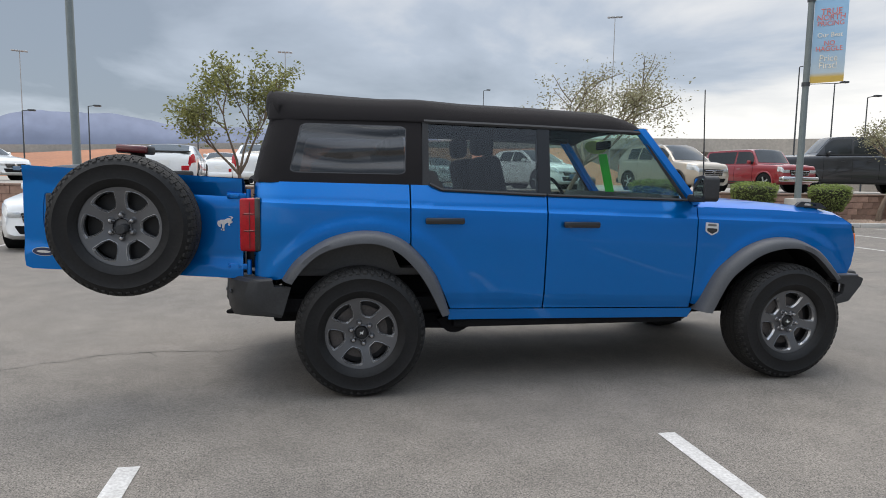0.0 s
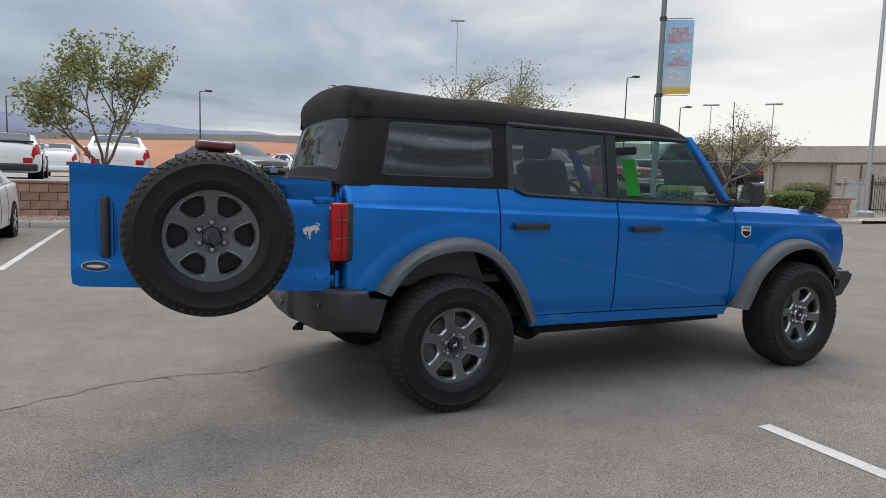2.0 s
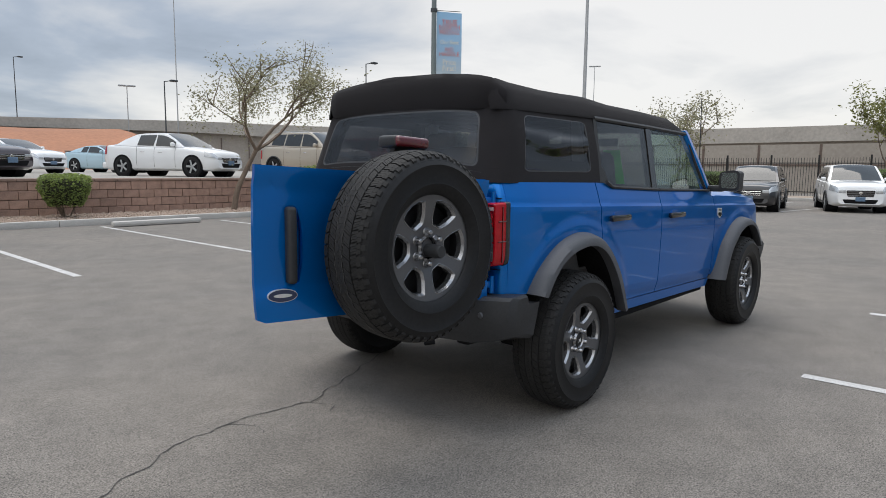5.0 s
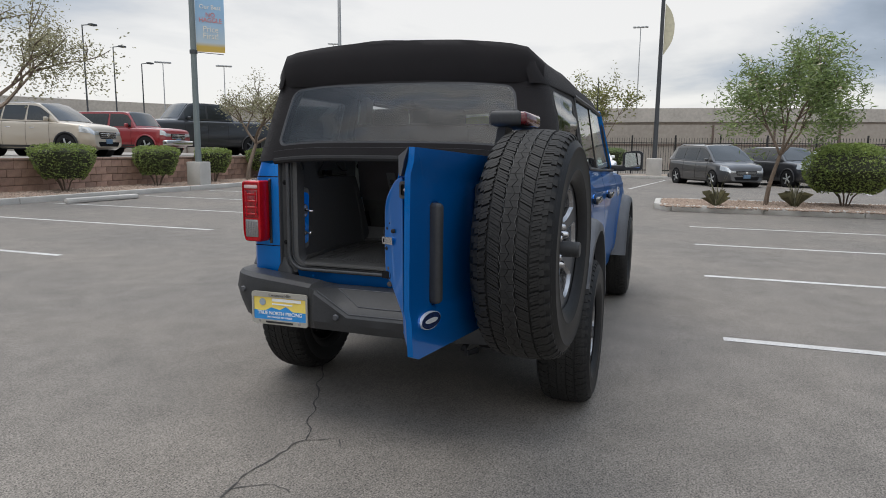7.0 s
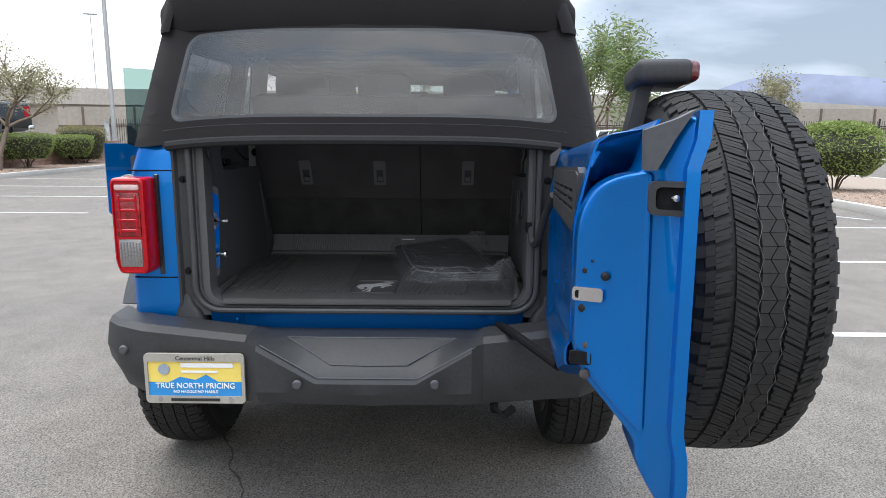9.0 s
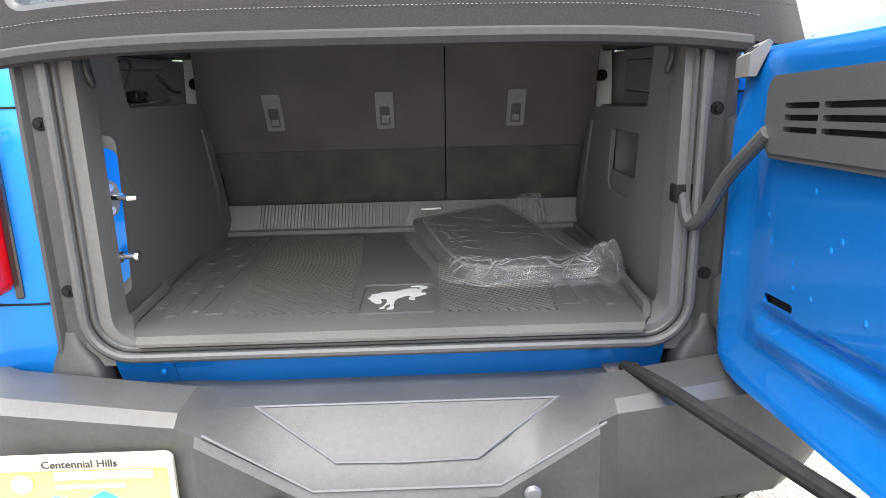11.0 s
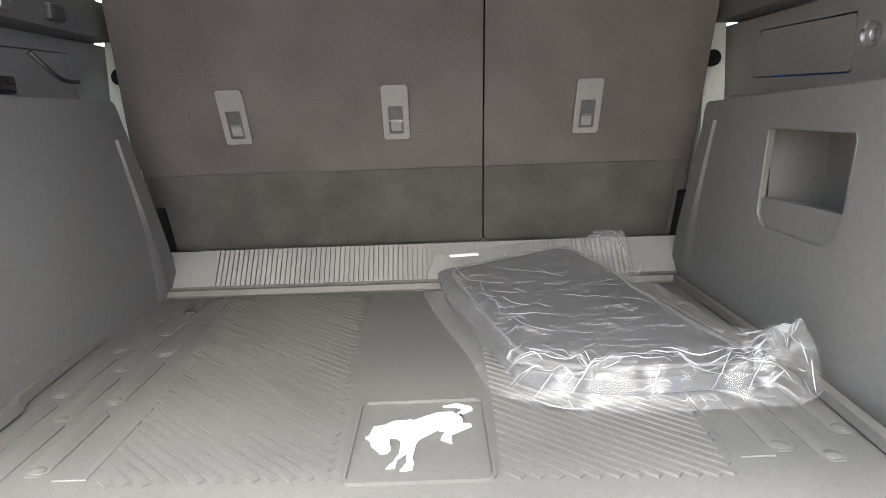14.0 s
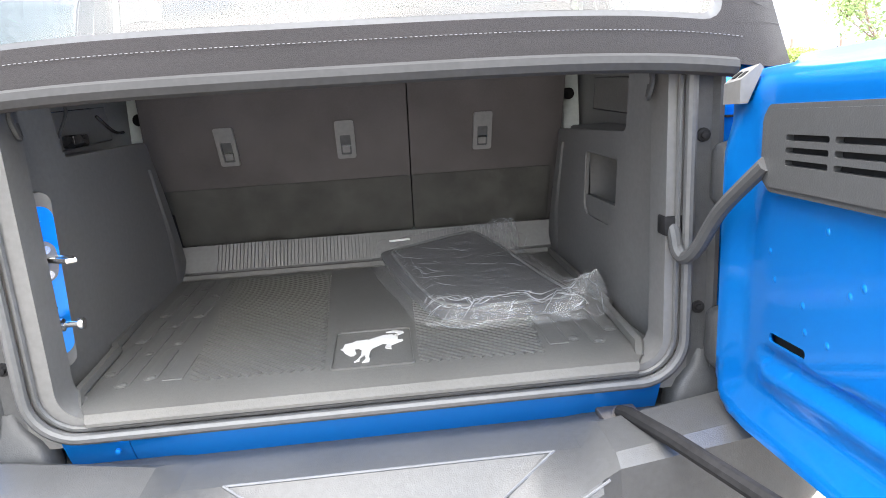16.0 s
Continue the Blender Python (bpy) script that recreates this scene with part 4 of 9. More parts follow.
# tail lamps
for s in (-1, 1):
    corner = [(-0.060, -0.120), (-0.046, -0.166), (0.052, -0.166), (0.064, -0.150), (0.064, 0.160), (0.056, 0.166), (-0.050, 0.166), (-0.060, 0.158)]
    outline = [(-a, b) for a, b in reversed(corner)] if s > 0 else corner
    lamp_ring = lambda x, k: [(x, s * 0.772 + a * k, 1.058 + b * (1 - (1 - k) * 0.4)) for a, b in rounded(outline, 0.016, 3)]
    lamp = part("tail_lamp", loft(bmesh.new(), [lamp_ring(-0.600, 1.0), lamp_ring(-0.628, 1.0), lamp_ring(-0.632, 0.96)]), GLOSS_BLACK, suv, "red rectangular tail lamp in black housing")
    part("red_frame", loft(bmesh.new(), [lamp_ring(-0.630, 0.94), lamp_ring(-0.704, 0.92), lamp_ring(-0.716, 0.86), lamp_ring(-0.719, 0.78), lamp_ring(-0.712, 0.74)]), RED_LENS, lamp, "red lens frame")
    y = s * 0.772
    part("brake_lens", boxed((-0.7165, y - 0.041, 1.024), (-0.705, y + 0.041, 1.172), 0.006), mat("brake_lens_red", (0.20, 0.003, 0.006), 0.12, coat=0.5, var=0.6, scale=55), lamp, "dark red brake lens")
    for k in range(4):
        z = 1.040 + 0.034 * k
        part("lens_rib", boxed((-0.7185, y - 0.036, z), (-0.714, y + 0.036, z + 0.010), 0.003, 1), RED_LENS, lamp)
    for dy in (-0.028, 0.028):
        part("lens_rib", boxed((-0.7190, y + dy - 0.004, 1.032), (-0.714, y + dy + 0.004, 1.164), 0.002, 1), RED_LENS, lamp)
    part("turn_lens", boxed((-0.7180, y - 0.041, 1.178), (-0.705, y + 0.041, 1.198), 0.006), mat("pale_pink_lens", (0.60, 0.42, 0.40), 0.15, coat=0.4), lamp, "pale upper lens strip")
    part("reverse_lens", boxed((-0.7165, y - 0.039, 0.922), (-0.705, y + 0.039, 1.016), 0.008), LAMP_WHITE, lamp, "clear reversing lens")
    for k in range(7):
        part("clear_rib", boxed((-0.7190, y - 0.032 + 0.0105 * k - 0.002, 0.930), (-0.714, y - 0.032 + 0.0105 * k + 0.002, 1.008), 0.0015, 1), LAMP_WHITE, lamp)
    for z in (1.020, 1.122):
        part("side_seam", boxed((-0.698, min(s * 0.826, s * 0.8335), z), (-0.632, max(s * 0.826, s * 0.8335), z + 0.005), 0.001, 1), RED_DARK, lamp)
    part("side_seam", boxed((-0.664, min(s * 0.826, s * 0.8338), 0.915), (-0.659, max(s * 0.826, s * 0.8338), 1.200), 0.001, 1), RED_DARK, lamp)
    part("lamp_gap", boxed((-0.648, s * 0.702 - 0.008, 0.884), (-0.600, s * 0.702 + 0.008, 1.228), 0.003, 1), GLOSS_BLACK, lamp, "gloss black gap beside the lamp")
for s in (-1, 1):
    for z in (0.870, 1.238):
        part("corner_seam", boxed((-0.6432, min(s * 0.652, s * 0.800), z), (-0.630, max(s * 0.652, s * 0.800), z + 0.004)), UNDER, suv)

# ---- soft top ----
SOFT_R = 0.10


def soft_wall(u, v):
    """A place on the cloth wall: u runs from the right door pillar (-3) round the tail to the left one (3), v from belt (0) to roof (1)."""
    x0, w = -0.655 + 0.105 * v, 0.802 - 0.078 * v
    z_side, sgn, q = 1.316 + 0.395 * v, (1 if u > 0 else -1), abs(u)
    bulge = 0.012 * math.sin(math.pi * min(max(v, 0), 1))
    if q < 1.8:
        t = q / 1.8
        return (x0 - 0.018 * (1 - t * t) - bulge * 0.6, sgn * t * (w - SOFT_R), 1.350 - 0.03 * t ** 4 + 0.375 * v)
    if q < 2.0:
        a = (q - 1.8) / 0.2 * math.pi / 2
        return (x0 + SOFT_R * (1 - math.cos(a)) , sgn * (w - SOFT_R + SOFT_R * math.sin(a)), 1.320 - 0.004 * (q - 1.8) / 0.2 + 0.39 * v)
    t = q - 2.0
    return (x0 + SOFT_R + t * (0.385 - x0 - SOFT_R), sgn * (w + bulge), z_side - 0.004 * t)


def inward(co):
    return Vector((0.15 - co.x, -co.y, 0)).normalized() * 0.006


def ripple(u, v):
    """The loose vinyl: long level waves at the sides, faint ones at the tail."""
    p = Vector(soft_wall(u, v))
    side = 1.0 if abs(u) > 2 else 0.35
    edge = min(1.0, 6 * min(abs(v - 0.17), abs(v - 0.92)))
    return p - inward(p) * (edge * side * (1.10 * math.sin(13 * v + 2.2 * noise.noise(Vector((u * 2.2, v * 2, 3)))) + 0.7 * noise.noise(Vector((u * 3, v * 5, 8)))))


SIDE_WIN = rrect(2.115, 0.155, 2.885, 0.925, 0.06)
REAR_WIN = rrect(-1.700, 0.185, 1.700, 0.965, 0.12)
SIDE_WIN_IN = rrect(2.122, 0.170, 2.878, 0.910, 0.055)
REAR_WIN_IN = rrect(-1.668, 0.210, 1.668, 0.940, 0.10)
mirror_u = lambda loop: [(-a, b) for a, b in reversed(loop)]
part("soft_top_wall", sheet([(-3, 0), (3, 0), (3, 1.02), (-3, 1.02)], [REAR_WIN, SIDE_WIN, mirror_u(SIDE_WIN)], soft_wall, inward, 0.10), CLOTH, suv, "black fabric soft top wall", 40)
for loop, inside, m_ in ((REAR_WIN, REAR_WIN_IN, VINYL), (SIDE_WIN, SIDE_WIN_IN, VINYL_SIDE), (mirror_u(SIDE_WIN), mirror_u(SIDE_WIN_IN), VINYL_SIDE)):
    part("window_border", sheet(loop, [inside], lambda a, b: Vector(soft_wall(a, b)) + Vector((0, 0, 0)), inward, 0.14), VINYL_EDGE, suv, "welded vinyl window border", 60)
    pane = part("soft_window", sheet(inside, [], ripple, None, 0.030), m_, suv, "smoky vinyl soft window", 180)
part("window_bar", tube(bmesh.new(), [(-0.668 - 0.018 * (1 - (k / 12 - 1) ** 2), (k / 12 - 1) * 0.650, 1.343 - 0.022 * abs(k / 12 - 1) ** 4) for k in range(25)], 0.016, 8), mat("window_bar_plastic", (0.026, 0.026, 0.027), 0.8, spec=0.15, var=0.15), suv, "black window retaining bar")
# stitched hems
for v in (0.125,):
    stitches = bmesh.new()
    for k in range(170):
        u = -1.75 + 3.5 * k / 170
        tube(stitches, [Vector(soft_wall(u + d, v)) + Vector((-0.0015, 0, 0)) for d in (0.0, 0.011)], 0.0007, 4)
    part("stitched_hem", stitches, FLARE, suv, "pale dashed stitching", kind="stuff")

ROOF = [(-0.562, 1.712, 1.850, 1.898, 0.660), (-0.550, 1.712, 1.864, 1.918, 0.684), (-0.528, 1.712, 1.867, 1.924, 0.704), (-0.490, 1.713, 1.864, 1.926, 0.720), (-0.40, 1.715, 1.852, 1.926, 0.730), (-0.10, 1.716, 1.840, 1.915, 0.732), (0.15, 1.716, 1.836, 1.900, 0.733),
        (0.385, 1.718, 1.840, 1.905, 0.733), (0.70, 1.712, 1.820, 1.888, 0.733), (1.20, 1.702, 1.812, 1.880, 0.731), (1.70, 1.690, 1.795, 1.858, 0.727), (1.80, 1.684, 1.772, 1.838, 0.725), (1.87, 1.678, 1.742, 1.808, 0.721), (1.925, 1.672, 1.704, 1.765, 0.716), (1.950, 1.662, 1.676, 1.722, 0.710)]
rings = []
for x, zl, ze, zc, w in ROOF:
    ring = []
    for k in range(21):
        u = -1 + k / 10
        q = abs(u)
        if q > 0.9:
            t = (1 - q) / 0.1
            y, z = w - 0.028 * t, zl + (ze - zl) * 0.62 * t
        elif q > 0.8:
            t = (0.9 - q) / 0.1
            y, z = w - 0.028 - 0.050 * t * (0.5 + 0.5 * t), zl + (ze - zl) * (0.62 + 0.38 * math.sin(t * math.pi / 2))
        else:
            y, z = (w - 0.078) * q / 0.8, ze + (zc - ze) * (1 - (q / 0.8) ** 2.2)
        ring.append((x, math.copysign(y, u), z))
    rings.append(ring)
roof = loft(bmesh.new(), rings, False)
for v in roof.verts:
    v.co.z += 0.009 * noise.noise(Vector((v.co.x * 4.2, v.co.y * 4, 1.0)))
part("soft_top_roof", thicken(roof, (0, 0, -0.012)), CLOTH, suv, "black fabric soft top roof", 60)
# the roof cloth turned down over the tail
rings = []
for v, dx in ((0.0, -0.006), (0.08, -0.013), (0.35, -0.022), (0.65, -0.022), (0.85, -0.014), (1.0, 0.004)):
    ring = []
    for k in range(21):
        u = -1 + k / 10
        y = u * 0.714
        zt = 1.705 + (0.152 + 0.060 * (1 - abs(u) ** 2.4) - 0.065 * (max(0, abs(u) - 0.88) / 0.12) ** 1.5) * v
        ring.append((-0.556 + dx + 0.088 * (max(0, abs(u) - 0.84) / 0.16) ** 1.7 * (1 - 0.15 * v) + 0.004 * noise.noise(Vector((u * 6, v * 3, 0))), y, zt))
    rings.append(ring)
part("soft_top_hem", thicken(loft(bmesh.new(), rings, False), (0.008, 0, 0)), CLOTH, suv, deg=60)


# ---- tail opening ----
def opening_loop(y0, z0, y1, r):
    """The tail opening's rounded outline, open at the top."""
    return [(y1, 1.338)] + [p for p in reversed(rrect(y0, z0, y1, 1.30, r, 8)) if p[1] < 1.1] + [(y0, 1.338)]


part("opening_frame", sheet([(-0.680, 0.735), (-0.680, 1.350), (0.680, 1.350), (0.680, 0.735)], [[p if p[1] < 1.2 else (p[0], 1.338) for p in rrect(-0.553, 0.787, 0.545, 1.310, 0.050, 7)]], lambda a, b: (-0.630, a, b), (0.07, 0, 0), 0), INNER, suv, "black plastic opening surround")
part("opening_seal", tube(bmesh.new(), [(-0.646, a, b) for a, b in opening_loop(-0.588, 0.757, 0.590, 0.085)], 0.0105, 10), SEAL, suv, "grey rubber door seal")
part("seal_lip", tube(bmesh.new(), [(-0.635, a, b) for a, b in opening_loop(-0.573, 0.770, 0.575, 0.072)], 0.0050, 6), SEAL, suv)
SILL = [(-0.600, 0.686), (-0.614, 0.686), (-0.628, 0.716), (-0.641, 0.752), (-0.600, 0.752)]
for y0, y1 in ((-0.545, 0.4315), (0.433, 0.545)):
    part("tail_sill", loft(bmesh.new(), [[(x, y, z) for x, z in SILL] for y in (y0, y1)]), BLUE, suv, "blue painted tail sill", 25)
part("sill_rivet", lathe(bmesh.new(), [(0.0, -0.003), (0.005, -0.002), (0.006, 0.002)], 10, "x", (-0.642, 0.452, 0.724)), BLUE, suv)
part("opening_header", boxed((-0.650, -0.648, 1.334), (-0.60, 0.648, 1.360), 0.008), TRIM, suv)
for s in (-1, 1):
    jamb = loft(bmesh.new(), [[(-0.630, s * 0.600, z0), (-0.632, s * 0.632, z0), (-0.644, s * 0.640, z0), (-0.644, s * 0.648, z0), (-0.60, s * 0.648, z0), (-0.60, s * 0.596, z0)] for z0 in (0.690, 0.72, 1.00, 1.30, 1.335)])
    j = part("jamb_cover", jamb, TRIM, suv, "black plastic tail jamb", 50)
    foot = [[(x, s * y, z) for x, y in rounded([(-0.600, y0), (x1, y0 + 0.012), (x1, y1), (-0.600, y1)], 0.016, 3)] for z, x1, y0, y1 in ((0.688, -0.652, 0.560, 0.672), (0.700, -0.656, 0.558, 0.674), (0.730, -0.652, 0.562, 0.670), (0.752, -0.648, 0.572, 0.664), (0.780, -0.642, 0.596, 0.656), (0.810, -0.636, 0.606, 0.650))]
    part("jamb_foot", loft(bmesh.new(), foot), TRIM, j, "", 60)
    for z in (0.893, 1.21):
        part("jamb_bolt", lathe(bmesh.new(), [(0.0, -0.008), (0.006, -0.007), (0.007, -0.003), (0.012, -0.002), (0.013, 0.002)], 12, "x", (-0.632, s * 0.618, z)), UNDER, j)
for z in (0.84, 1.14):
    part("hinge_bumper", boxed((-0.700, -0.690, z - 0.06), (-0.63, -0.625, z + 0.06), 0.025, 3), TRIM, suv)

# striker plate with its two pins
def on_plate(a, b, o=0.0):
    """A place on the striker plate: a inwards across it, b up, o out towards the tail."""
    return Vector((-0.556 + 0.66 * a - 0.75 * o, 0.579 - 0.75 * a - 0.66 * o - 0.03 * (b - 0.88), b))


PLATE_IN = on_plate(0, 0.9, -1.0) - on_plate(0, 0.9)
plate_s = part("striker_plate", sheet(rrect(0.0, 0.878, 0.046, 1.156, 0.0225, 6), [], on_plate, 0.008 * PLATE_IN, 0), BLUE, suv, "blue painted striker plate")
part("striker_block", sheet(rrect(-0.006, 0.850, 0.048, 1.180, 0.020, 4), [], lambda a, b: on_plate(a, b, -0.006), 0.040 * PLATE_IN, 0), INNER, suv)
part("striker_base", sheet(rounded([(0.006, 1.030), (0.010, 1.080), (0.024, 1.096), (0.038, 1.084), (0.042, 1.056), (0.036, 1.028), (0.022, 1.018)], 0.008), [], lambda a, b: on_plate(a, b, 0.006), 0.008 * PLATE_IN, 0), RIM, plate_s)
for z, r, m_, name in ((1.079, 0.008, NUT, "base_bolt"), (1.033, 0.008, NUT, "base_bolt"), (1.122, 0.008, BLUE, "striker_screw"), (1.000, 0.008, BLUE, "striker_screw"), (0.968, 0.006, UNDER, "plate_hole")):
    o = 0.009 if name == "base_bolt" else 0.004 if name == "striker_screw" else 0.0008
    part(name, sheet(oval(0.022, z, r, r, 14), [], lambda a, b: on_plate(a, b, o), 0.006 * PLATE_IN, 0), m_, plate_s)
part("striker_loop", tube(bmesh.new(), [(-0.544, 0.556, 1.060), (-0.556, 0.514, 1.058), (-0.550, 0.505, 1.058), (-0.540, 0.510, 1.058), (-0.532, 0.552, 1.060)], 0.006, 8), STEEL, plate_s)
part("guide_pin", lathe(bmesh.new(), [(0.0, 0.509), (0.010, 0.509), (0.0115, 0.512), (0.0115, 0.517), (0.006, 0.520), (0.006, 0.542), (0.012, 0.545), (0.012, 0.566)], 16, "y", (-0.549, 0, 0.938)), STEEL, plate_s)

# ---- tailgate, swung open ----
GATE_AT, GATE_DIR = Vector((-0.700, -0.765, 0)), Vector((-0.9945, 0.105, 0))
GATE_OUT = Vector((-0.105, -0.9945, 0))


def on_gate(a, b, o=0.0):
    """A place on the gate: a from its hinges to its free edge, b up, o outwards from its outer skin."""
    return GATE_AT + GATE_DIR * a + GATE_OUT * o + Vector((0, 0, b + 0.047 * a))


def gate_box(a0, a1, b0, b1, o0, o1, bevel=0.0, seg=2):
    m = Matrix(((*[GATE_DIR.x, 0, GATE_OUT.x], GATE_AT.x), (*[GATE_DIR.y, 0, GATE_OUT.y], GATE_AT.y), (0.047, 1, 0, 0), (0, 0, 0, 1)))
    return boxed((a0, b0, o0), (a1, b1, o1), bevel, seg, m)


gate_edge = [(0.008, 0.728), (1.235, 0.728), (1.270, 0.742), (1.276, 0.80), (1.274, 1.10), (1.268, 1.335), (0.008, 1.332)]
HANDLE_CUP = rounded([(1.085, 0.87), (1.145, 0.87), (1.165, 1.00), (1.165, 1.09), (1.15, 1.185), (1.09, 1.185), (1.065, 1.09), (1.065, 0.96)], 0.02)


def gate_skin(a, b):
    fold = 0.010 * max(0.0, min(1.0, (0.865 - b) / 0.03)) + 0.012 * max(0.0, min(1.0, (b - 1.262) / 0.04))
    rib = 0.0
    if 0.03 < a < 0.36:
        for z in (1.215, 0.835):
            rib += 0.014 * math.exp(-((b - z) / 0.018) ** 6)
    return on_gate(a, b, fold - rib)


part("tailgate", sheet(gate_edge, [HANDLE_CUP], gate_skin, -0.018 * GATE_OUT, 0.04), BLUE, suv, "blue side-hinged tailgate, swung wide open", 40)
gate = bpy.data.objects["tailgate"]


def gate_inside(a, b):
    """How far in the pressed inner shell stands: a raised crest round a sunken panel, falling back to the skin along the top."""
    la, lb, r = a - 0.004, b - 0.722, 0.085
    d = r - math.hypot(r - la, r - lb) if la < r and lb < r else min(la, lb)
    o = lerp_table([(0, -0.022), (0.006, -0.100), (0.014, -0.140), (0.024, -0.149), (0.034, -0.149), (0.080, -0.129), (0.092, -0.126)], d)
    o += lerp_table([(0, -0.026), (0.030, -0.026), (0.062, 0.0)], 1.10 - a)
    run = max(0.0, min(1.0, (a - 0.135) / 0.03)) * max(0.0, min(1.0, (1.02 - a) / 0.05))
    o += run * (0.011 * math.exp(-((b - 0.878) / 0.011) ** 4) - 0.007 * math.exp(-((b - 0.845) / 0.014) ** 4))
    return max(o, lerp_table([(0, -0.026), (0.013, -0.034), (0.018, -0.085), (0.030, -0.118), (0.055, -0.128), (0.2, -0.16)], 1.335 - b))


def shell(a, b):
    """The inner shell; its lower edge rises towards the free end."""
    lift = (0.095 * min(1.0, max(0.0, (a - 0.15) / 0.90)) + 0.10 * max(0.0, (a - 0.75) / 0.35)) * max(0.0, (1.16 - b) / 0.438)
    return on_gate(a, b + lift, gate_inside(a, b))


INSIDE = [(1.10, 0.722), (1.10, 1.335), (0.004, 1.335)] + [(0.089 - 0.085 * math.cos(radians(q)), 0.807 - 0.085 * math.sin(radians(q))) for q in range(0, 91, 9)]
SLOT = rrect(0.166, 0.902, 0.268, 0.917, 0.0072, 4)
part("inner_panel", sheet(INSIDE, [SLOT], shell, 0.004 * GATE_OUT, 0.0125), BLUE, gate, "blue pressed inner panel", 60)
def gate_end(o):
    """How far out the free edge stands; it falls back towards the inner face."""
    return 1.258 - 0.100 * min(1.0, max(0.0, (-o - 0.015) / 0.115))


FLANGE = spline([(-0.004, 0.730), (-0.030, 0.762), (-0.054, 0.806), (-0.060, 0.842), (-0.100, 0.886), (-0.136, 0.930), (-0.139, 1.00), (-0.138, 1.15), (-0.120, 1.205), (-0.080, 1.240), (-0.062, 1.262), (-0.055, 1.290), (-0.044, 1.320), (-0.004, 1.330)], 3)
BOSS = spline([(-0.056, 0.858), (-0.070, 0.870), (-0.106, 0.905), (-0.142, 0.946), (-0.150, 0.99), (-0.151, 1.12), (-0.147, 1.180), (-0.128, 1.222), (-0.098, 1.244), (-0.062, 1.254)], 3)
for name, loop, lift in (("end_flange", FLANGE, -0.007), ("end_boss", BOSS, 0.0)):
    rings = [[on_gate(1.085, b, o) for o, b in loop]]
    for back, k in ((0.020, 0.0), (0.008, 0.10), (0.002, 0.35), (0.0, 0.8)):
        rings.append([on_gate(max(1.088, gate_end(o) + lift - back), 1.03 + (b - 1.03) * (1 - 0.04 * k), o + (0.010 * k * (o < -0.05))) for o, b in loop])
    part(name, loft(bmesh.new(), rings), BLUE, gate, "", 60)
part("slot_shadow", gate_box(0.155, 0.280, 0.893, 0.927, -0.112, -0.108), UNDER, gate)
rng = random.Random(4)
for k in range(26):
    p = on_gate(0.115 + rng.random() * 0.86, 0.93 + rng.random() * 0.18, -0.1265)
    part("panel_dimple", lathe(bmesh.new(), [(0.0, 0.0012), (0.004, 0.0008), (0.0065, -0.001)], 8, "y", p), BLUE, gate)
VENT = mat("vent_plastic", (0.030, 0.031, 0.033), 0.5, var=0.12, bump=0.08, bump_scale=420)
VENT_ROWS = [rrect(a0, b - 0.0042, a1, b + 0.0042, 0.0032, 2) for b in (1.180, 1.197, 1.214) for a0, a1 in ((0.215, 0.318), (0.330, 0.480), (0.492, 0.642), (0.654, 0.804), (0.816, 0.940))]
vent = part("vent_panel", sheet(rounded([(0.150, 1.158), (0.172, 1.143), (0.990, 1.143), (1.020, 1.158), (1.020, 1.246), (0.990, 1.252), (0.165, 1.252), (0.150, 1.236)], 0.006, 2), VENT_ROWS, lambda a, b: on_gate(a, b, -0.144), 0.012 * GATE_OUT, 0), VENT, gate, "black slotted vent panel")
part("vent_rim", sheet(rounded([(0.140, 1.154), (0.168, 1.135), (0.996, 1.135), (1.030, 1.154), (1.030, 1.250), (0.996, 1.259), (0.158, 1.259), (0.140, 1.240)], 0.006, 2), [rounded([(0.156, 1.161), (0.176, 1.149), (0.986, 1.149), (1.014, 1.161), (1.014, 1.242), (0.986, 1.246), (0.168, 1.246), (0.156, 1.233)], 0.006, 2)], lambda a, b: on_gate(a, b, -0.141), 0.016 * GATE_OUT, 0), VENT, vent)
part("vent_back", gate_box(0.160, 1.010, 1.150, 1.242, -0.134, -0.130), UNDER, vent)
clip = part("hinge_clip", loft(bmesh.new(), [[on_gate(a, b, o) for b, o in ((1.262, -0.140), (1.262, -0.152), (1.296 + dz, -0.152), (1.318 + dz, -0.124), (1.312 + dz, -0.118))] for a, dz in ((0.022, -0.002), (0.084, 0.002))]), INNER, gate, "grey corner clip", 25)
for a in (0.036, 0.060):
    part("clip_slot", loft(bmesh.new(), [[on_gate(a + u, b + dz, o) for b, o in ((1.3015, -0.1465), (1.310, -0.136), (1.3085, -0.134), (1.300, -0.1445))] for u, dz in ((0.0, 0.0004), (0.013, 0.001))]), UNDER, clip)
# free edge: latch, bolts, guide
for name, loop, hole, lift, m_ in (("latch_cover", rrect(-0.058, 1.192, -0.004, 1.240, 0.008, 3), [rrect(-0.050, 1.200, -0.010, 1.232, 0.007, 3)], 0.008, TRIM), ("latch_recess", rrect(-0.051, 1.199, -0.009, 1.233, 0.006, 3), [], 0.0015, UNDER)):
    part(name, sheet(loop, hole, lambda a, b: on_gate(gate_end(a) + lift, b, a), -0.012 * GATE_DIR, 0), m_, gate, "black latch cover" if hole else "")
part("latch_screw", lathe(bmesh.new(), [(0.0, -0.004), (0.005, -0.003), (0.006, 0.002)], 8, "x", on_gate(gate_end(-0.026) + 0.003, 1.217, -0.026)), STEEL, gate)
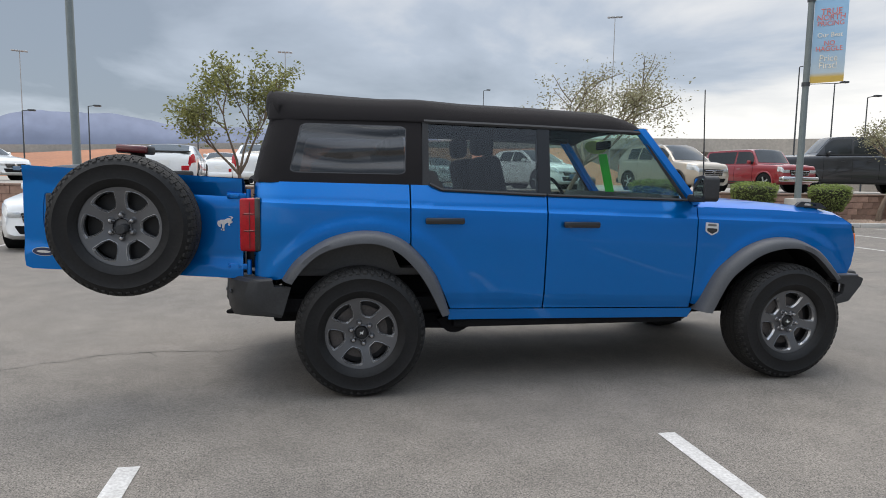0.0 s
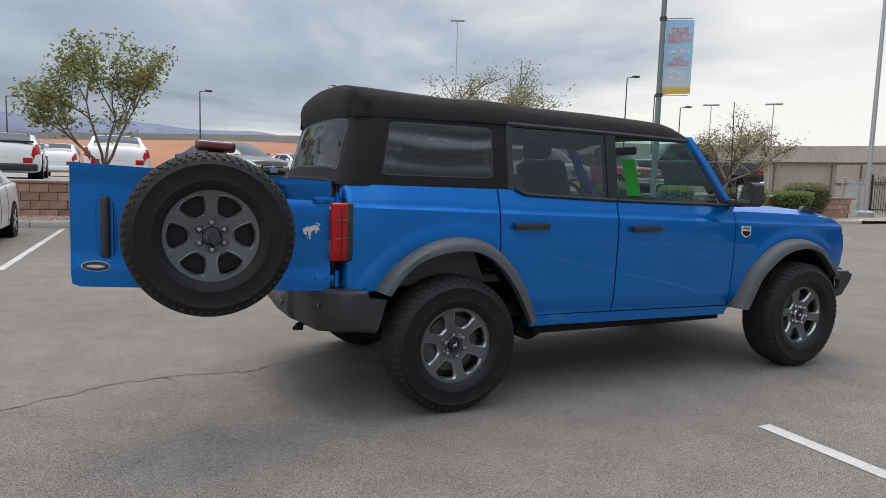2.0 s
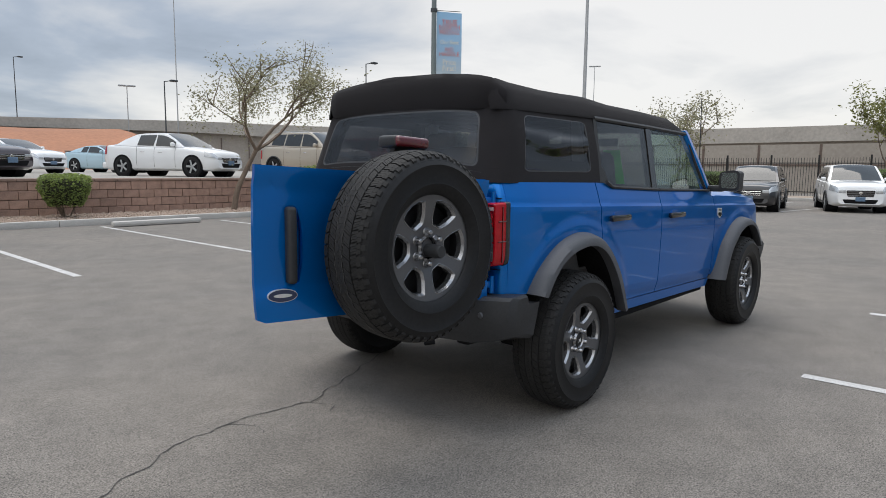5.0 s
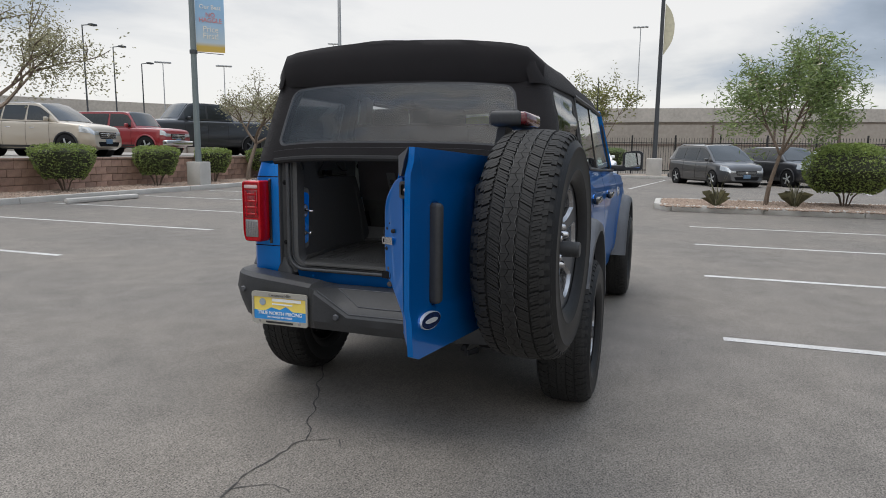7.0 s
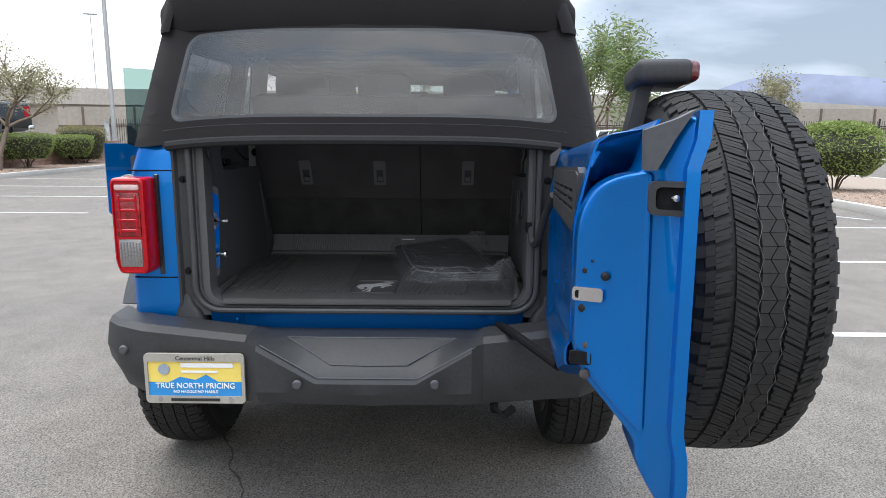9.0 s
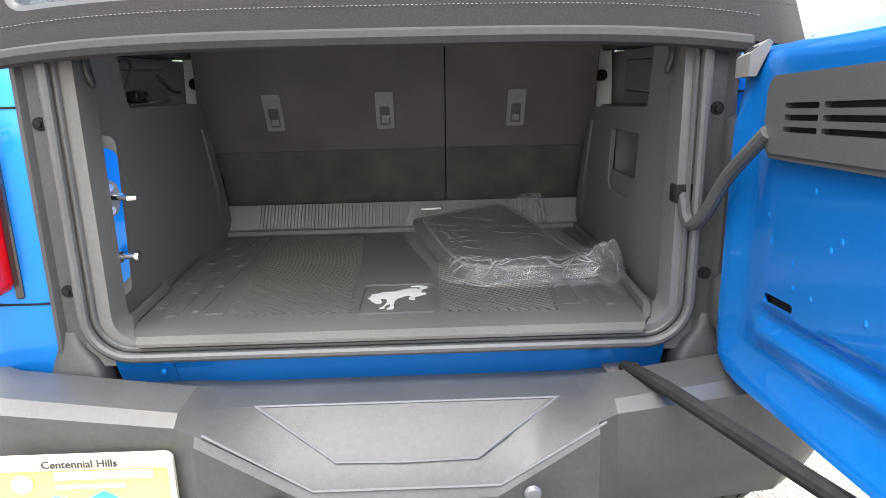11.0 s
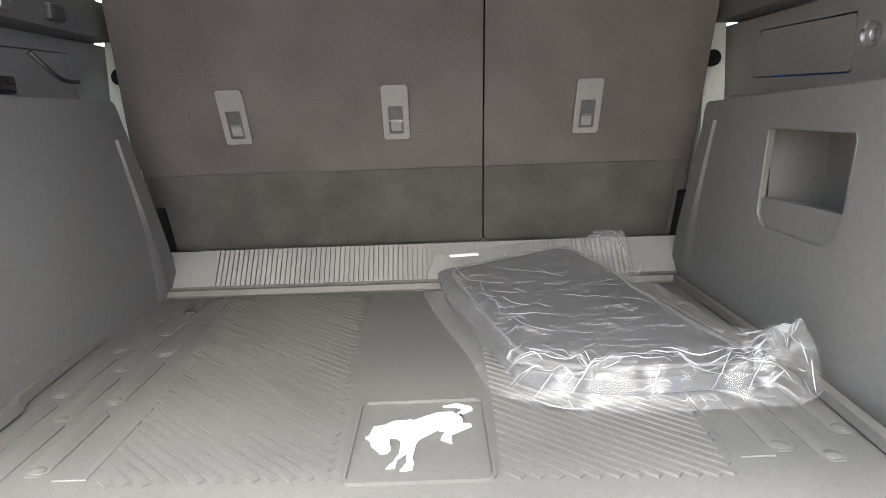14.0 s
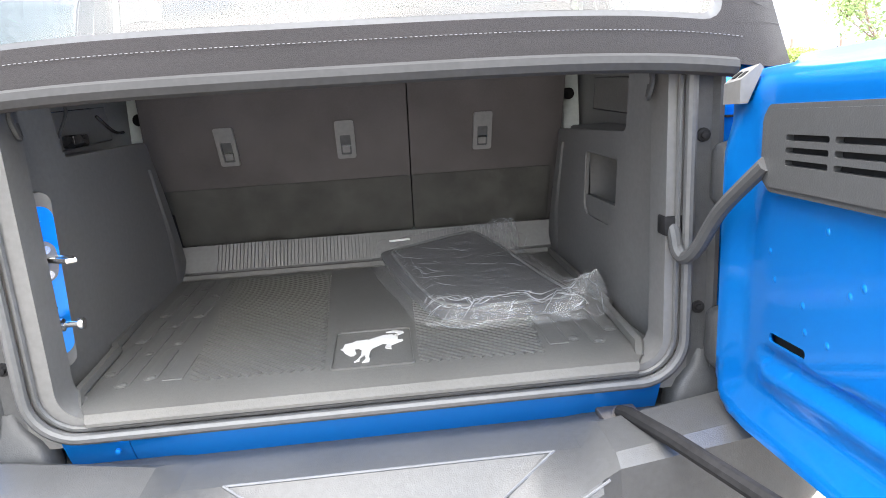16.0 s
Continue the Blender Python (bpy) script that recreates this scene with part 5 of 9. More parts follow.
part("corner_guide", sheet([(-0.064, 1.255), (-0.066, 1.312), (-0.030, 1.325), (-0.010, 1.336), (-0.030, 1.300), (-0.050, 1.255)], [], lambda a, b: on_gate(gate_end(a) + 0.006, b, a), -0.03 * GATE_DIR, 0), FLARE, gate)
for b, o, r in ((1.114, -0.125, 0.6), (1.098, -0.134, 1), (1.092, -0.107, 1), (1.037, -0.138, 1), (0.977, -0.128, 1.2), (0.927, -0.130, 1.2)):
    part("gate_bolt", lathe(bmesh.new(), [(0.0, -0.004), (0.004 * r, -0.0036), (0.0045 * r, -0.0024), (0.0066 * r, -0.0016), (0.0072 * r, 0.003)], 12, "x", on_gate(gate_end(o) + 0.0005, b, o)), IRON if b < 1.0 else RIM_DARK, gate)
for name, b0, b1, o0, o1, m_ in (("latch_plate", 1.050, 1.072, -0.155, -0.110, STEEL), ("latch_slot", 1.054, 1.067, -0.151, -0.124, UNDER), ("guide_slot", 0.944, 0.966, -0.156, -0.122, UNDER)):
    lift = {"latch_plate": 0.003, "latch_slot": 0.005, "guide_slot": 0.003}[name]
    part(name, sheet(rrect(o0, b0, o1, b1, 0.004, 2), [], lambda a, b: on_gate(gate_end(a) + lift, b, a), -0.006 * GATE_DIR, 0), m_, gate)
# outer handle, emblem, hinges, carrier
part("cup_back", gate_box(1.055, 1.175, 0.86, 1.195, -0.045, -0.030, 0.006), BLUE, gate)
part("pull_handle", gate_box(1.098, 1.140, 0.875, 1.180, -0.020, 0.026, 0.014, 3), TRIM, gate, "black vertical pull handle")
em = part("oval_emblem", sheet(oval(1.164, 0.832, 0.065, 0.0265), [], lambda a, b: on_gate(a, b, 0.015), -0.010 * GATE_OUT, 0), SILVER, gate, "blue oval emblem with silver rim")
part("emblem_field", sheet(oval(1.164, 0.832, 0.0615, 0.0238), [], lambda a, b: on_gate(a, b, 0.0165), -0.004 * GATE_OUT, 0), mat("emblem_dark_blue", (0.01, 0.022, 0.07), 0.2, coat=1.0), em)
part("emblem_bar", sheet(oval(1.164, 0.832, 0.040, 0.0075), [], lambda a, b: on_gate(a, b, 0.0178), -0.003 * GATE_OUT, 0), SILVER, em)
HORSE = [(-0.88, 0.29), (-0.66, 0.34), (-0.52, 0.46), (-0.35, 0.46), (-0.17, 0.49), (-0.21, 0.41), (0.04, 0.56), (0.33, 0.71), (0.62, 0.71), (0.66, 0.63), (0.8, 0.63), (1.0, 0.77), (0.98, 0.88), (0.69, 1.01), (0.42, 0.92), (0.69, 0.89), (0.78, 0.82), (0.78, 0.74), (0.7, 0.68), (0.79, 0.45), (0.78, 0.31), (0.93, 0.3), (0.95, 0.22), (0.57, -0.03), (0.57, -0.29), (0.37, -0.18), (0.39, -0.09), (0.46, 0.07), (0.3, 0.13), (-0.01, -0.13), (-0.07, -0.26), (-0.12, -0.68), (-0.08, -0.81), (-0.11, -0.97), (-0.31, -0.99), (-0.21, -0.79), (-0.23, -0.54), (-0.37, -0.69), (-0.4, -0.9), (-0.55, -0.92), (-0.44, -0.76), (-0.35, -0.54), (-0.34, -0.18), (-0.43, -0.07), (-0.55, -0.07), (-0.54, -0.26), (-0.5, -0.4), (-0.57, -0.51), (-0.68, -0.51), (-0.86, -0.29), (-0.9, -0.15), (-1.0, -0.03), (-0.93, 0.01)]
part("horse_emblem", sheet([(0.112 - 0.048 * a, 1.058 + 0.046 * b) for a, b in HORSE], [], lambda a, b: on_gate(a, b, 0.010), -0.008 * GATE_OUT, 0), SILVER, gate, "silver animal-shaped emblem")
for b in (1.228, 0.800):
    hg = part("gate_hinge", gate_box(-0.034, 0.100, b - 0.018, b + 0.018, -0.008, 0.009, 0.006), BLUE, gate)
    part("hinge_knuckle", lathe(bmesh.new(), [(0.0, b - 0.045), (0.015, b - 0.045), (0.015, b + 0.045), (0.0, b + 0.045)], 14, "z", on_gate(-0.028, 0, 0.004)), BLUE, hg)
    for a in (0.03, 0.09):
        part("hinge_bolt", lathe(bmesh.new(), [(0.0, -0.008), (0.008, -0.006), (0.010, 0.0)], 8, "y", on_gate(a, b, 0.010)), BLUE, hg)
part("spare_carrier", gate_box(0.42, 0.82, 0.86, 1.24, 0.0, 0.035, 0.015), TRIM, gate, "black spare wheel carrier")
arm_pts = [on_gate(0.585, 1.22, 0.02), on_gate(0.590, 1.34, 0.012), on_gate(0.600, 1.435, 0.028), on_gate(0.605, 1.462, 0.045)]
rings = [[p + GATE_DIR * u * w + GATE_OUT * v * 0.016 for u, v in ((-1, -1), (1, -1), (1, 1), (-1, 1))] for p, w in zip(arm_pts, (0.05, 0.042, 0.036, 0.032))]
part("brake_lamp_arm", loft(bmesh.new(), rings), TRIM, gate, "black lamp arm")
part("high_brake_lamp", gate_box(0.505, 0.695, 1.440, 1.492, 0.000, 0.120, 0.016, 3), TRIM, gate)
part("high_brake_lens", gate_box(0.512, 0.688, 1.444, 1.490, 0.100, 0.136, 0.014, 3), RED_DARK, gate, "dark red high brake lens")
cable = spline([(-0.606, -0.566, 1.052), (-0.632, -0.567, 1.044), (-0.646, -0.568, 1.012), (-0.662, -0.575, 0.999), (-0.690, -0.584, 1.022), (-0.730, -0.592, 1.080), (-0.765, -0.598, 1.118), (-0.845, -0.606, 1.182)], 8)
part("cable_sleeve", tube(bmesh.new(), cable, 0.0125, 10), TRIM, gate, "black braided cable sleeve")
part("cable_socket", boxed((-0.636, -0.590, 1.033), (-0.600, -0.549, 1.069), 0.005), UNDER, gate)
part("check_strut", tube(bmesh.new(), [(-0.668, -0.456, 0.716), (-0.700, -0.464, 0.724), (-0.815, -0.488, 0.740), (-1.20, -0.580, 0.765)], [0.012, 0.014, 0.014, 0.014], 10), UNDER, gate, "black door check strut")
part("strut_bracket", boxed((-0.690, -0.500, 0.690), (-0.605, -0.425, 0.704), 0.004), IRON, gate)
part("strut_ball", lathe(bmesh.new(), [(0.0, 0.694), (0.011, 0.698), (0.014, 0.706), (0.010, 0.714), (0.0, 0.717)], 14, "z", (-0.657, -0.459, 0)), IRON, gate)

# ---- cabin and load bay ----
part("floor_pan", boxed((-0.60, -0.74, 0.735), (0.75, 0.74, 0.782), 0.004), INNER, suv, "black load floor")
part("cabin_floor", boxed((0.70, -0.78, 0.60), (2.20, 0.78, 0.64)), CARPET_DARK, suv)
TRIM_L = rounded([(-0.605, 0.778), (0.325, 0.778), (0.272, 0.90), (0.128, 1.165), (0.100, 1.222), (-0.370, 1.226), (-0.385, 1.345), (-0.605, 1.345)], 0.018, 3)
TRIM_R = rounded([(-0.605, 0.778), (0.325, 0.778), (0.272, 0.90), (0.150, 1.130), (0.138, 1.184), (-0.390, 1.205), (-0.400, 1.345), (-0.605, 1.345)], 0.018, 3)
POCKET = rounded([(-0.290, 0.980), (-0.125, 0.978), (-0.100, 1.000), (-0.122, 1.143), (-0.350, 1.143), (-0.336, 1.035), (-0.320, 0.998)], 0.012, 3)


def trim_face(s):
    return lambda a, b: (a, s * (0.572 + 0.012 * max(0, a) + 0.020 * max(0, -0.40 - a) / 0.2 - 0.006 * math.sin((b - 0.78) * 6)), b)


part("side_trim", sheet(TRIM_L, [], trim_face(1), (0, 0.022, 0), 0.08), INNER, suv, "dark grey moulded side trim", 40)
part("side_trim", sheet(TRIM_R, [POCKET], trim_face(-1), (0, -0.012, 0), 0.08), INNER, suv, "dark grey moulded side trim with open pocket", 40)
part("trim_block", sheet([(-0.605, 0.778), (0.255, 0.778), (0.085, 1.170), (-0.605, 1.19)], [], lambda a, b: (a, -0.70, b), (0, -0.05, 0), 0), INNER, suv)
part("trim_shelf", boxed((-0.395, -0.76, 1.160), (0.085, -0.585, 1.195), 0.01), INNER, suv)
part("trim_shelf", boxed((-0.395, 0.585, 1.190), (0.055, 0.76, 1.215), 0.01), INNER, suv)
part("trim_block", sheet([(-0.605, 0.778), (0.255, 0.778), (0.085, 1.170), (-0.605, 1.19)], [], lambda a, b: (a, 0.70, b), (0, 0.05, 0), 0), INNER, suv)
pk = bmesh.new()
box(pk, (-0.37, -0.69, 0.975), (-0.085, -0.585, 0.992)); box(pk, (-0.37, -0.70, 0.975), (-0.085, -0.68, 1.16)); box(pk, (-0.370, -0.69, 0.98), (-0.352, -0.585, 1.16)); box(pk, (-0.100, -0.69, 0.98), (-0.085, -0.585, 1.16)); box(pk, (-0.37, -0.69, 1.148), (-0.085, -0.585, 1.16))
part("trim_pocket", pk, INNER, suv)
part("pocket_ledge", sheet(rounded([(-0.290, 0.982), (-0.127, 0.980), (-0.103, 1.001), (-0.108, 1.030), (-0.335, 1.033), (-0.319, 0.999)], 0.010, 3), [], lambda a, b: (a, -0.572, b), (0, -0.014, 0), 0), INNER, suv)
part("pocket_rim", tube(bmesh.new(), [(a, -0.5685, b) for a, b in POCKET + POCKET[:1]], 0.0028, 5), INNER, suv)
for s in (-1, 1):
    edge = [(0.078, 0.003, 1.150), (0.106, 0.009, 1.080), (0.140, 0.015, 1.000), (0.180, 0.022, 0.900), (0.214, 0.028, 0.800)]
    part("trim_edge", loft(bmesh.new(), [[(x - w, s * 0.574, z), (x + 0.6 * w, s * 0.562, z), (x + w, s * 0.566, z), (x + w, s * 0.590, z), (x - w, s * 0.590, z)] for x, w, z in edge]), INNER, suv, "raised trim edge", 50)
    # upper trim and lid in paler grey, making up for missing window light
    part("upper_trim", sheet([(-0.60, 1.15), (0.43, 1.15), (0.43, 1.348), (-0.60, 1.348)], [rounded([(-0.106, 1.222), (0.225, 1.228), (0.205, 1.322), (-0.112, 1.316)], 0.006, 2)], lambda a, b: (a, s * 0.700, b), (0, s * 0.040, 0), 0), INNER_LIGHT, suv)
    part("upper_lid", sheet(rounded([(-0.103, 1.225), (0.222, 1.231), (0.202, 1.319), (-0.109, 1.313)], 0.006, 2), [], lambda a, b: (a, s * 0.700, b), (0, s * 0.02, 0), 0), INNER_LIGHT, suv)
    # pillar colour raised to stand for light falling in from the side window
    part("belt_pillar", loft(bmesh.new(), [[(x - 0.05, s * y, z), (x + 0.04, s * y, z), (x + 0.04, s * (y + 0.05), z), (x - 0.05, s * (y + 0.05), z)] for x, y, z in ((0.385, 0.640, 0.80), (0.385, 0.640, 1.20), (0.385, 0.635, 1.368), (0.385, 0.625, 1.45), (0.40, 0.60, 1.72))]), mat("window_lit_pillar_trim", (0.50, 0.54, 0.51), 0.5, var=0.08), suv, "grey pillar trim, paled for side-window light")
    part("belt_guide", lathe(bmesh.new(), [(0.0, 0.0), (0.018, 0.004), (0.018, 0.03), (0.0, 0.034)], 14, "x", (0.30, s * 0.648, 1.277)), UNDER, suv)
    part("roll_bar", tube(bmesh.new(), spline([(0.42, s * 0.70, 1.30), (0.40, s * 0.66, 1.66), (0.25, s * 0.63, 1.735), (-0.20, s * 0.63, 1.74), (-0.42, s * 0.65, 1.68), (-0.52, s * 0.70, 1.38)], 5), 0.022, 8), UNDER, suv)
    part("roof_rail", tube(bmesh.new(), [(0.25, s * 0.64, 1.735), (1.20, s * 0.63, 1.735), (1.88, s * 0.62, 1.70)], 0.028, 8), UNDER, suv)
part("cross_bar", tube(bmesh.new(), [(0.40, -0.64, 1.735), (0.40, 0.64, 1.735)], 0.025, 8), UNDER, suv)
part("cross_bar", tube(bmesh.new(), [(1.22, -0.64, 1.735), (1.22, 0.64, 1.735)], 0.030, 8), UNDER, suv)
for s in (-1, 1):
    rail = part("side_rail", loft(bmesh.new(), [[(x, s * 0.655, z - 0.035), (x, s * 0.650, z), (x, s * 0.672, z + 0.045), (x, s * 0.725, z + 0.050), (x, s * 0.735, z - 0.035)] for x, z in ((-0.30, 1.384), (-0.20, 1.390), (-0.05, 1.392), (0.10, 1.390), (0.34, 1.388))]), INNER, suv, "black soft top side rail")
    for x, w in ((-0.28, 0.05), (-0.22, 0.03), (-0.14, 0.06), (-0.08, 0.03), (0.06, 0.05)):
        part("rail_clip", boxed((x, min(s * 0.640, s * 0.662), 1.366), (x + w, max(s * 0.640, s * 0.662), 1.366 + w * 0.6), 0.006), STEEL if x in (-0.22, -0.08) else TRIM, rail)
    part("rail_screw", lathe(bmesh.new(), [(0.0, -0.004), (0.006, -0.003), (0.008, 0.004)], 10, "y", (-0.18, s * 0.646, 1.396)), STEEL, rail)
# loose wiring in the side cubby
part("wire_loop", tube(bmesh.new(), spline([(-0.30, 0.64, 1.24), (-0.34, 0.62, 1.30), (-0.26, 0.615, 1.335), (-0.20, 0.625, 1.315), (-0.24, 0.64, 1.25)], 6), 0.004, 6), TRIM, suv)
part("wire_plug", boxed((-0.16, 0.635, 1.232), (-0.08, 0.665, 1.262), 0.006), GLOSS_BLACK, suv)
part("wire_clip", tube(bmesh.new(), spline([(-0.06, 0.62, 1.30), (-0.02, 0.60, 1.26), (0.04, 0.60, 1.255)], 5), 0.004, 6), GLOSS_BLACK, suv)
for s in (-1, 1):
    part("roof_latch", tube(bmesh.new(), spline([(-0.585, s * 0.532, 1.342), (-0.592, s * 0.541, 1.312), (-0.588, s * 0.537, 1.285), (-0.575, s * 0.540, 1.278), (-0.570, s * 0.546, 1.300)], 4), 0.0055, 6), TRIM, suv)
part("power_socket", lathe(bmesh.new(), [(0.0, -0.004), (0.010, -0.004), (0.018, -0.010), (0.020, 0.004)], 20, "y", (-0.155, -0.695, 1.277)), STEEL, suv)


def seat_back(a, b, o=0.0):
    """A place on the rear seat's carpeted back: a across, b up, o towards the tail."""
    return Vector((0.295 + 0.38 * (1.18 - b) - o, a, b))


for y0, y1 in ((-0.624, -0.145), (-0.141, 0.656)):
    bk = part("seat_back", sheet(rounded([(y0, 0.862), (y1, 0.862), (y1 - 0.006 * (y1 > 0), 1.10), (y1 - 0.050 * (y1 > 0), 1.53), (y0 + 0.006 * (y0 < -0.2), 1.53)], 0.015, 3), [], lambda a, b: seat_back(a, b, 0.004 * noise.noise(Vector((a * 5, b * 5, 0)))), (0.12, 0, 0.02), 0.05), CARPET, suv, "dark brown carpeted rear seat back", 50)
    flap = sheet(rounded([(y0 + 0.03 * (y0 < -0.2), 0.868), (y1 - 0.03 * (y1 > 0), 0.868), (y1 - 0.03 * (y1 > 0), 1.055), (y0 + 0.03 * (y0 < -0.2), 1.055)], 0.006, 2), [], lambda a, b: seat_back(a, b, 0.010 + 0.004 * noise.noise(Vector((a * 7, b * 7, 3)))), (0.008, 0, 0), 0.05)
    part("seat_flap", flap, CARPET_DARK, bk, "darker carpet flap")
for y, tilt in ((0.402, -0.008), (0.050, 0.0), (-0.370, 0.006)):
    lt = part("seat_latch", sheet(rrect(-0.0285, -0.058, 0.0285, 0.058, 0.007), [rrect(-0.016, -0.046, 0.016, 0.014, 0.003, 2)], lambda a, b: seat_back(y + a - tilt * b * 4, 1.182 + b, 0.012), (0.010, 0, 0), 0), INNER_LIGHT, suv, "grey plastic seat latch plate")
    part("latch_well", sheet(rrect(-0.018, -0.048, 0.018, 0.016, 0.003, 2), [], lambda a, b: seat_back(y + a - tilt * b * 4, 1.182 + b, 0.0045), (0.004, 0, 0), 0), SEAL, lt)
    part("latch_button", sheet(rrect(-0.011, -0.040, 0.011, -0.020, 0.002, 2), [], lambda a, b: seat_back(y + a - tilt * b * 4, 1.182 + b, 0.010), (0.006, 0, 0), 0), INNER_LIGHT, lt)
    part("latch_bar", sheet(rrect(-0.015, -0.020, 0.015, -0.015, 0.001, 1), [], lambda a, b: seat_back(y + a - tilt * b * 4, 1.182 + b, 0.012), (0.006, 0, 0), 0), STEEL, lt)
for y in (0.40, 0.02, -0.37):
    part("rear_headrest", boxed((0.20, y - 0.12, 1.50), (0.31, y + 0.12, 1.64), 0.04, 3), SEAT, suv)
part("rear_seat_cushion", boxed((0.42, -0.62, 0.86), (0.92, 0.62, 1.02), 0.06, 3), SEAT, suv)
# ribbed step behind the seat
step = part("ribbed_step", sheet([(0.640, 0), (0.640, 1), (-0.600, 1), (-0.600, 0)], [], lambda a, b: (0.262 + 0.070 * b, a, 0.800 + 0.078 * b), (0.01, 0, -0.01), 0), INNER_LIGHT, suv, "grey ribbed step panel behind the seat")
for k in range(86):
    y = 0.480 - k * 0.0112
    part("rib", sheet([(y - 0.0042, 0.06), (y - 0.0042, 0.97), (y + 0.0042, 0.97), (y + 0.0042, 0.06)], [], lambda a, b: (0.262 + 0.070 * b - 0.005, a, 0.800 + 0.078 * b + 0.004), (0.006, 0, -0.004), 0), INNER_LIGHT, step, deg=20)
part("step_lip", boxed((0.235, -0.600, 0.783), (0.262, 0.640, 0.812), 0.006), INNER_LIGHT, suv)

# front cabin
for y in (-0.37, 0.37):
    st = part("front_seat", boxed((0.98, y - 0.26, 0.90), (1.50, y + 0.26, 1.02), 0.06, 3), SEAT, suv, "black fabric front seat")
    part("seat_backrest", boxed((-0.07, -0.25, 0.0), (0.07, 0.25, 0.60), 0.06, 3, Matrix.Translation((1.02, y, 0.93)) @ Matrix.Rotation(radians(-14), 4, "Y")), SEAT, st)
    part("headrest", boxed((0.80, y - 0.13, 1.52), (0.91, y + 0.13, 1.68), 0.045, 3), SEAT, st)
dash = part("dashboard", loft(bmesh.new(), [[(1.92, y, 0.95), (1.88, y, 1.18), (1.94, y, 1.275), (2.17, y, 1.262), (2.24, y, 1.00)] for y in (-0.76, 0.76)]), INNER, suv, "black dashboard")
part("dash_screen", boxed((1.87, -0.13, 1.10), (1.90, 0.13, 1.24), 0.01), GLOSS_BLACK, dash)
swm = Matrix.Translation((1.72, 0.38, 1.20)) @ Matrix.Rotation(radians(-24), 4, "Y")
sw = lathe(bmesh.new(), [(0.185 + 0.014 * math.cos(k * math.pi / 4), 0.014 * math.sin(k * math.pi / 4)) for k in range(8)], 36, "x", closed=True)
bmesh.ops.transform(sw, matrix=swm, verts=sw.verts[:])
wheel_s = part("steering_wheel", sw, UNDER, suv, "black steering wheel")
part("steering_hub", boxed((-0.02, -0.07, -0.06), (0.03, 0.07, 0.06), 0.02, 2, swm), UNDER, wheel_s)
for a in (0, 180, 270):
    part("steering_spoke", boxed((-0.006, 0.06, -0.018), (0.006, 0.18, 0.018), 0.004, 1, swm @ Matrix.Rotation(radians(a), 4, "X")), UNDER, wheel_s)
part("inner_mirror", boxed((1.93, -0.12, 1.60), (1.955, 0.12, 1.665), 0.015), UNDER, suv)

green_tag = tagged(part("hanging_tag", sheet([(-0.03, 0.0), (0.11, 0.0), (0.14, 0.30), (0.0, 0.30)], [], lambda a, b: (1.93 - 0.20 * (b - 0.15), -0.16 + a * 1.1, 1.262 + b), (0.002, 0, 0), 0.1), GREEN_TAG), "bright green paper tag hanging from the inner mirror", "tag")
sticker = tagged(part("windscreen_sticker", sheet(oval(0.28, 1.63, 0.20, 0.052), [], lambda a, b: (2.226 - 0.68 * (b - 1.22) + 0.045, a, b), (0.002, 0, 0), 0), YELLOW_TAG), "oval yellow-green price sticker on the windscreen", "sticker")

# ---- load bay mat and the bagged mats on it ----
MAT_Z = 0.786
cargo = tagged(part("cargo_mat", sheet(rounded([(-0.654, 0.496), (-0.654, -0.500), (-0.634, -0.505), (-0.600, -0.525), (-0.560, -0.556), (-0.30, -0.566), (0.232, -0.560), (0.232, 0.600), (-0.30, 0.572), (-0.560, 0.560), (-0.600, 0.520), (-0.634, 0.500)], 0.008), [], lambda a, b: (a, b, MAT_Z + 0.010 - 0.009 * max(0.0, (-0.634 - a) / 0.02)), (0, 0, -0.006), 0.06, (((-0.634, 0), (1, 0)),)), MAT_RUBBER, None, "", 18), "dark grey ribbed rubber cargo mat lining the load bay", "mat")
rim_pts = [(-0.560, 0.542), (-0.340, 0.553), (-0.315, 0.566), (0.226, 0.594), (0.226, -0.553), (-0.315, -0.556), (-0.340, -0.545), (-0.565, -0.532)]
part("raised_rim", tube(bmesh.new(), [(-0.595, 0.528, MAT_Z)] + [(a, b, MAT_Z + 0.016) for a, b in rim_pts] + [(-0.60, -0.520, MAT_Z)], 0.0125, 6), MAT_RUBBER, cargo)


def clip_line(p, d, poly):
    """The stretch of a line inside a convex outline."""
    lo, hi, n = -9.0, 9.0, len(poly)
    area = sum(poly[i - 1][0] * poly[i][1] - poly[i][0] * poly[i - 1][1] for i in range(n))
    for i in range(n):
        a, b = Vector(poly[i - 1]), Vector(poly[i])
        e = (b - a) * (1 if area > 0 else -1)
        nrm = Vector((-e.y, e.x))
        den, num = nrm.dot(d), nrm.dot(a - p)
        if abs(den) < 1e-9:
            if num > 0:
                return None
        elif den > 0:
            lo = max(lo, num / den)
        else:
            hi = min(hi, num / den)
    return (lo, hi) if hi - lo > 0.012 else None


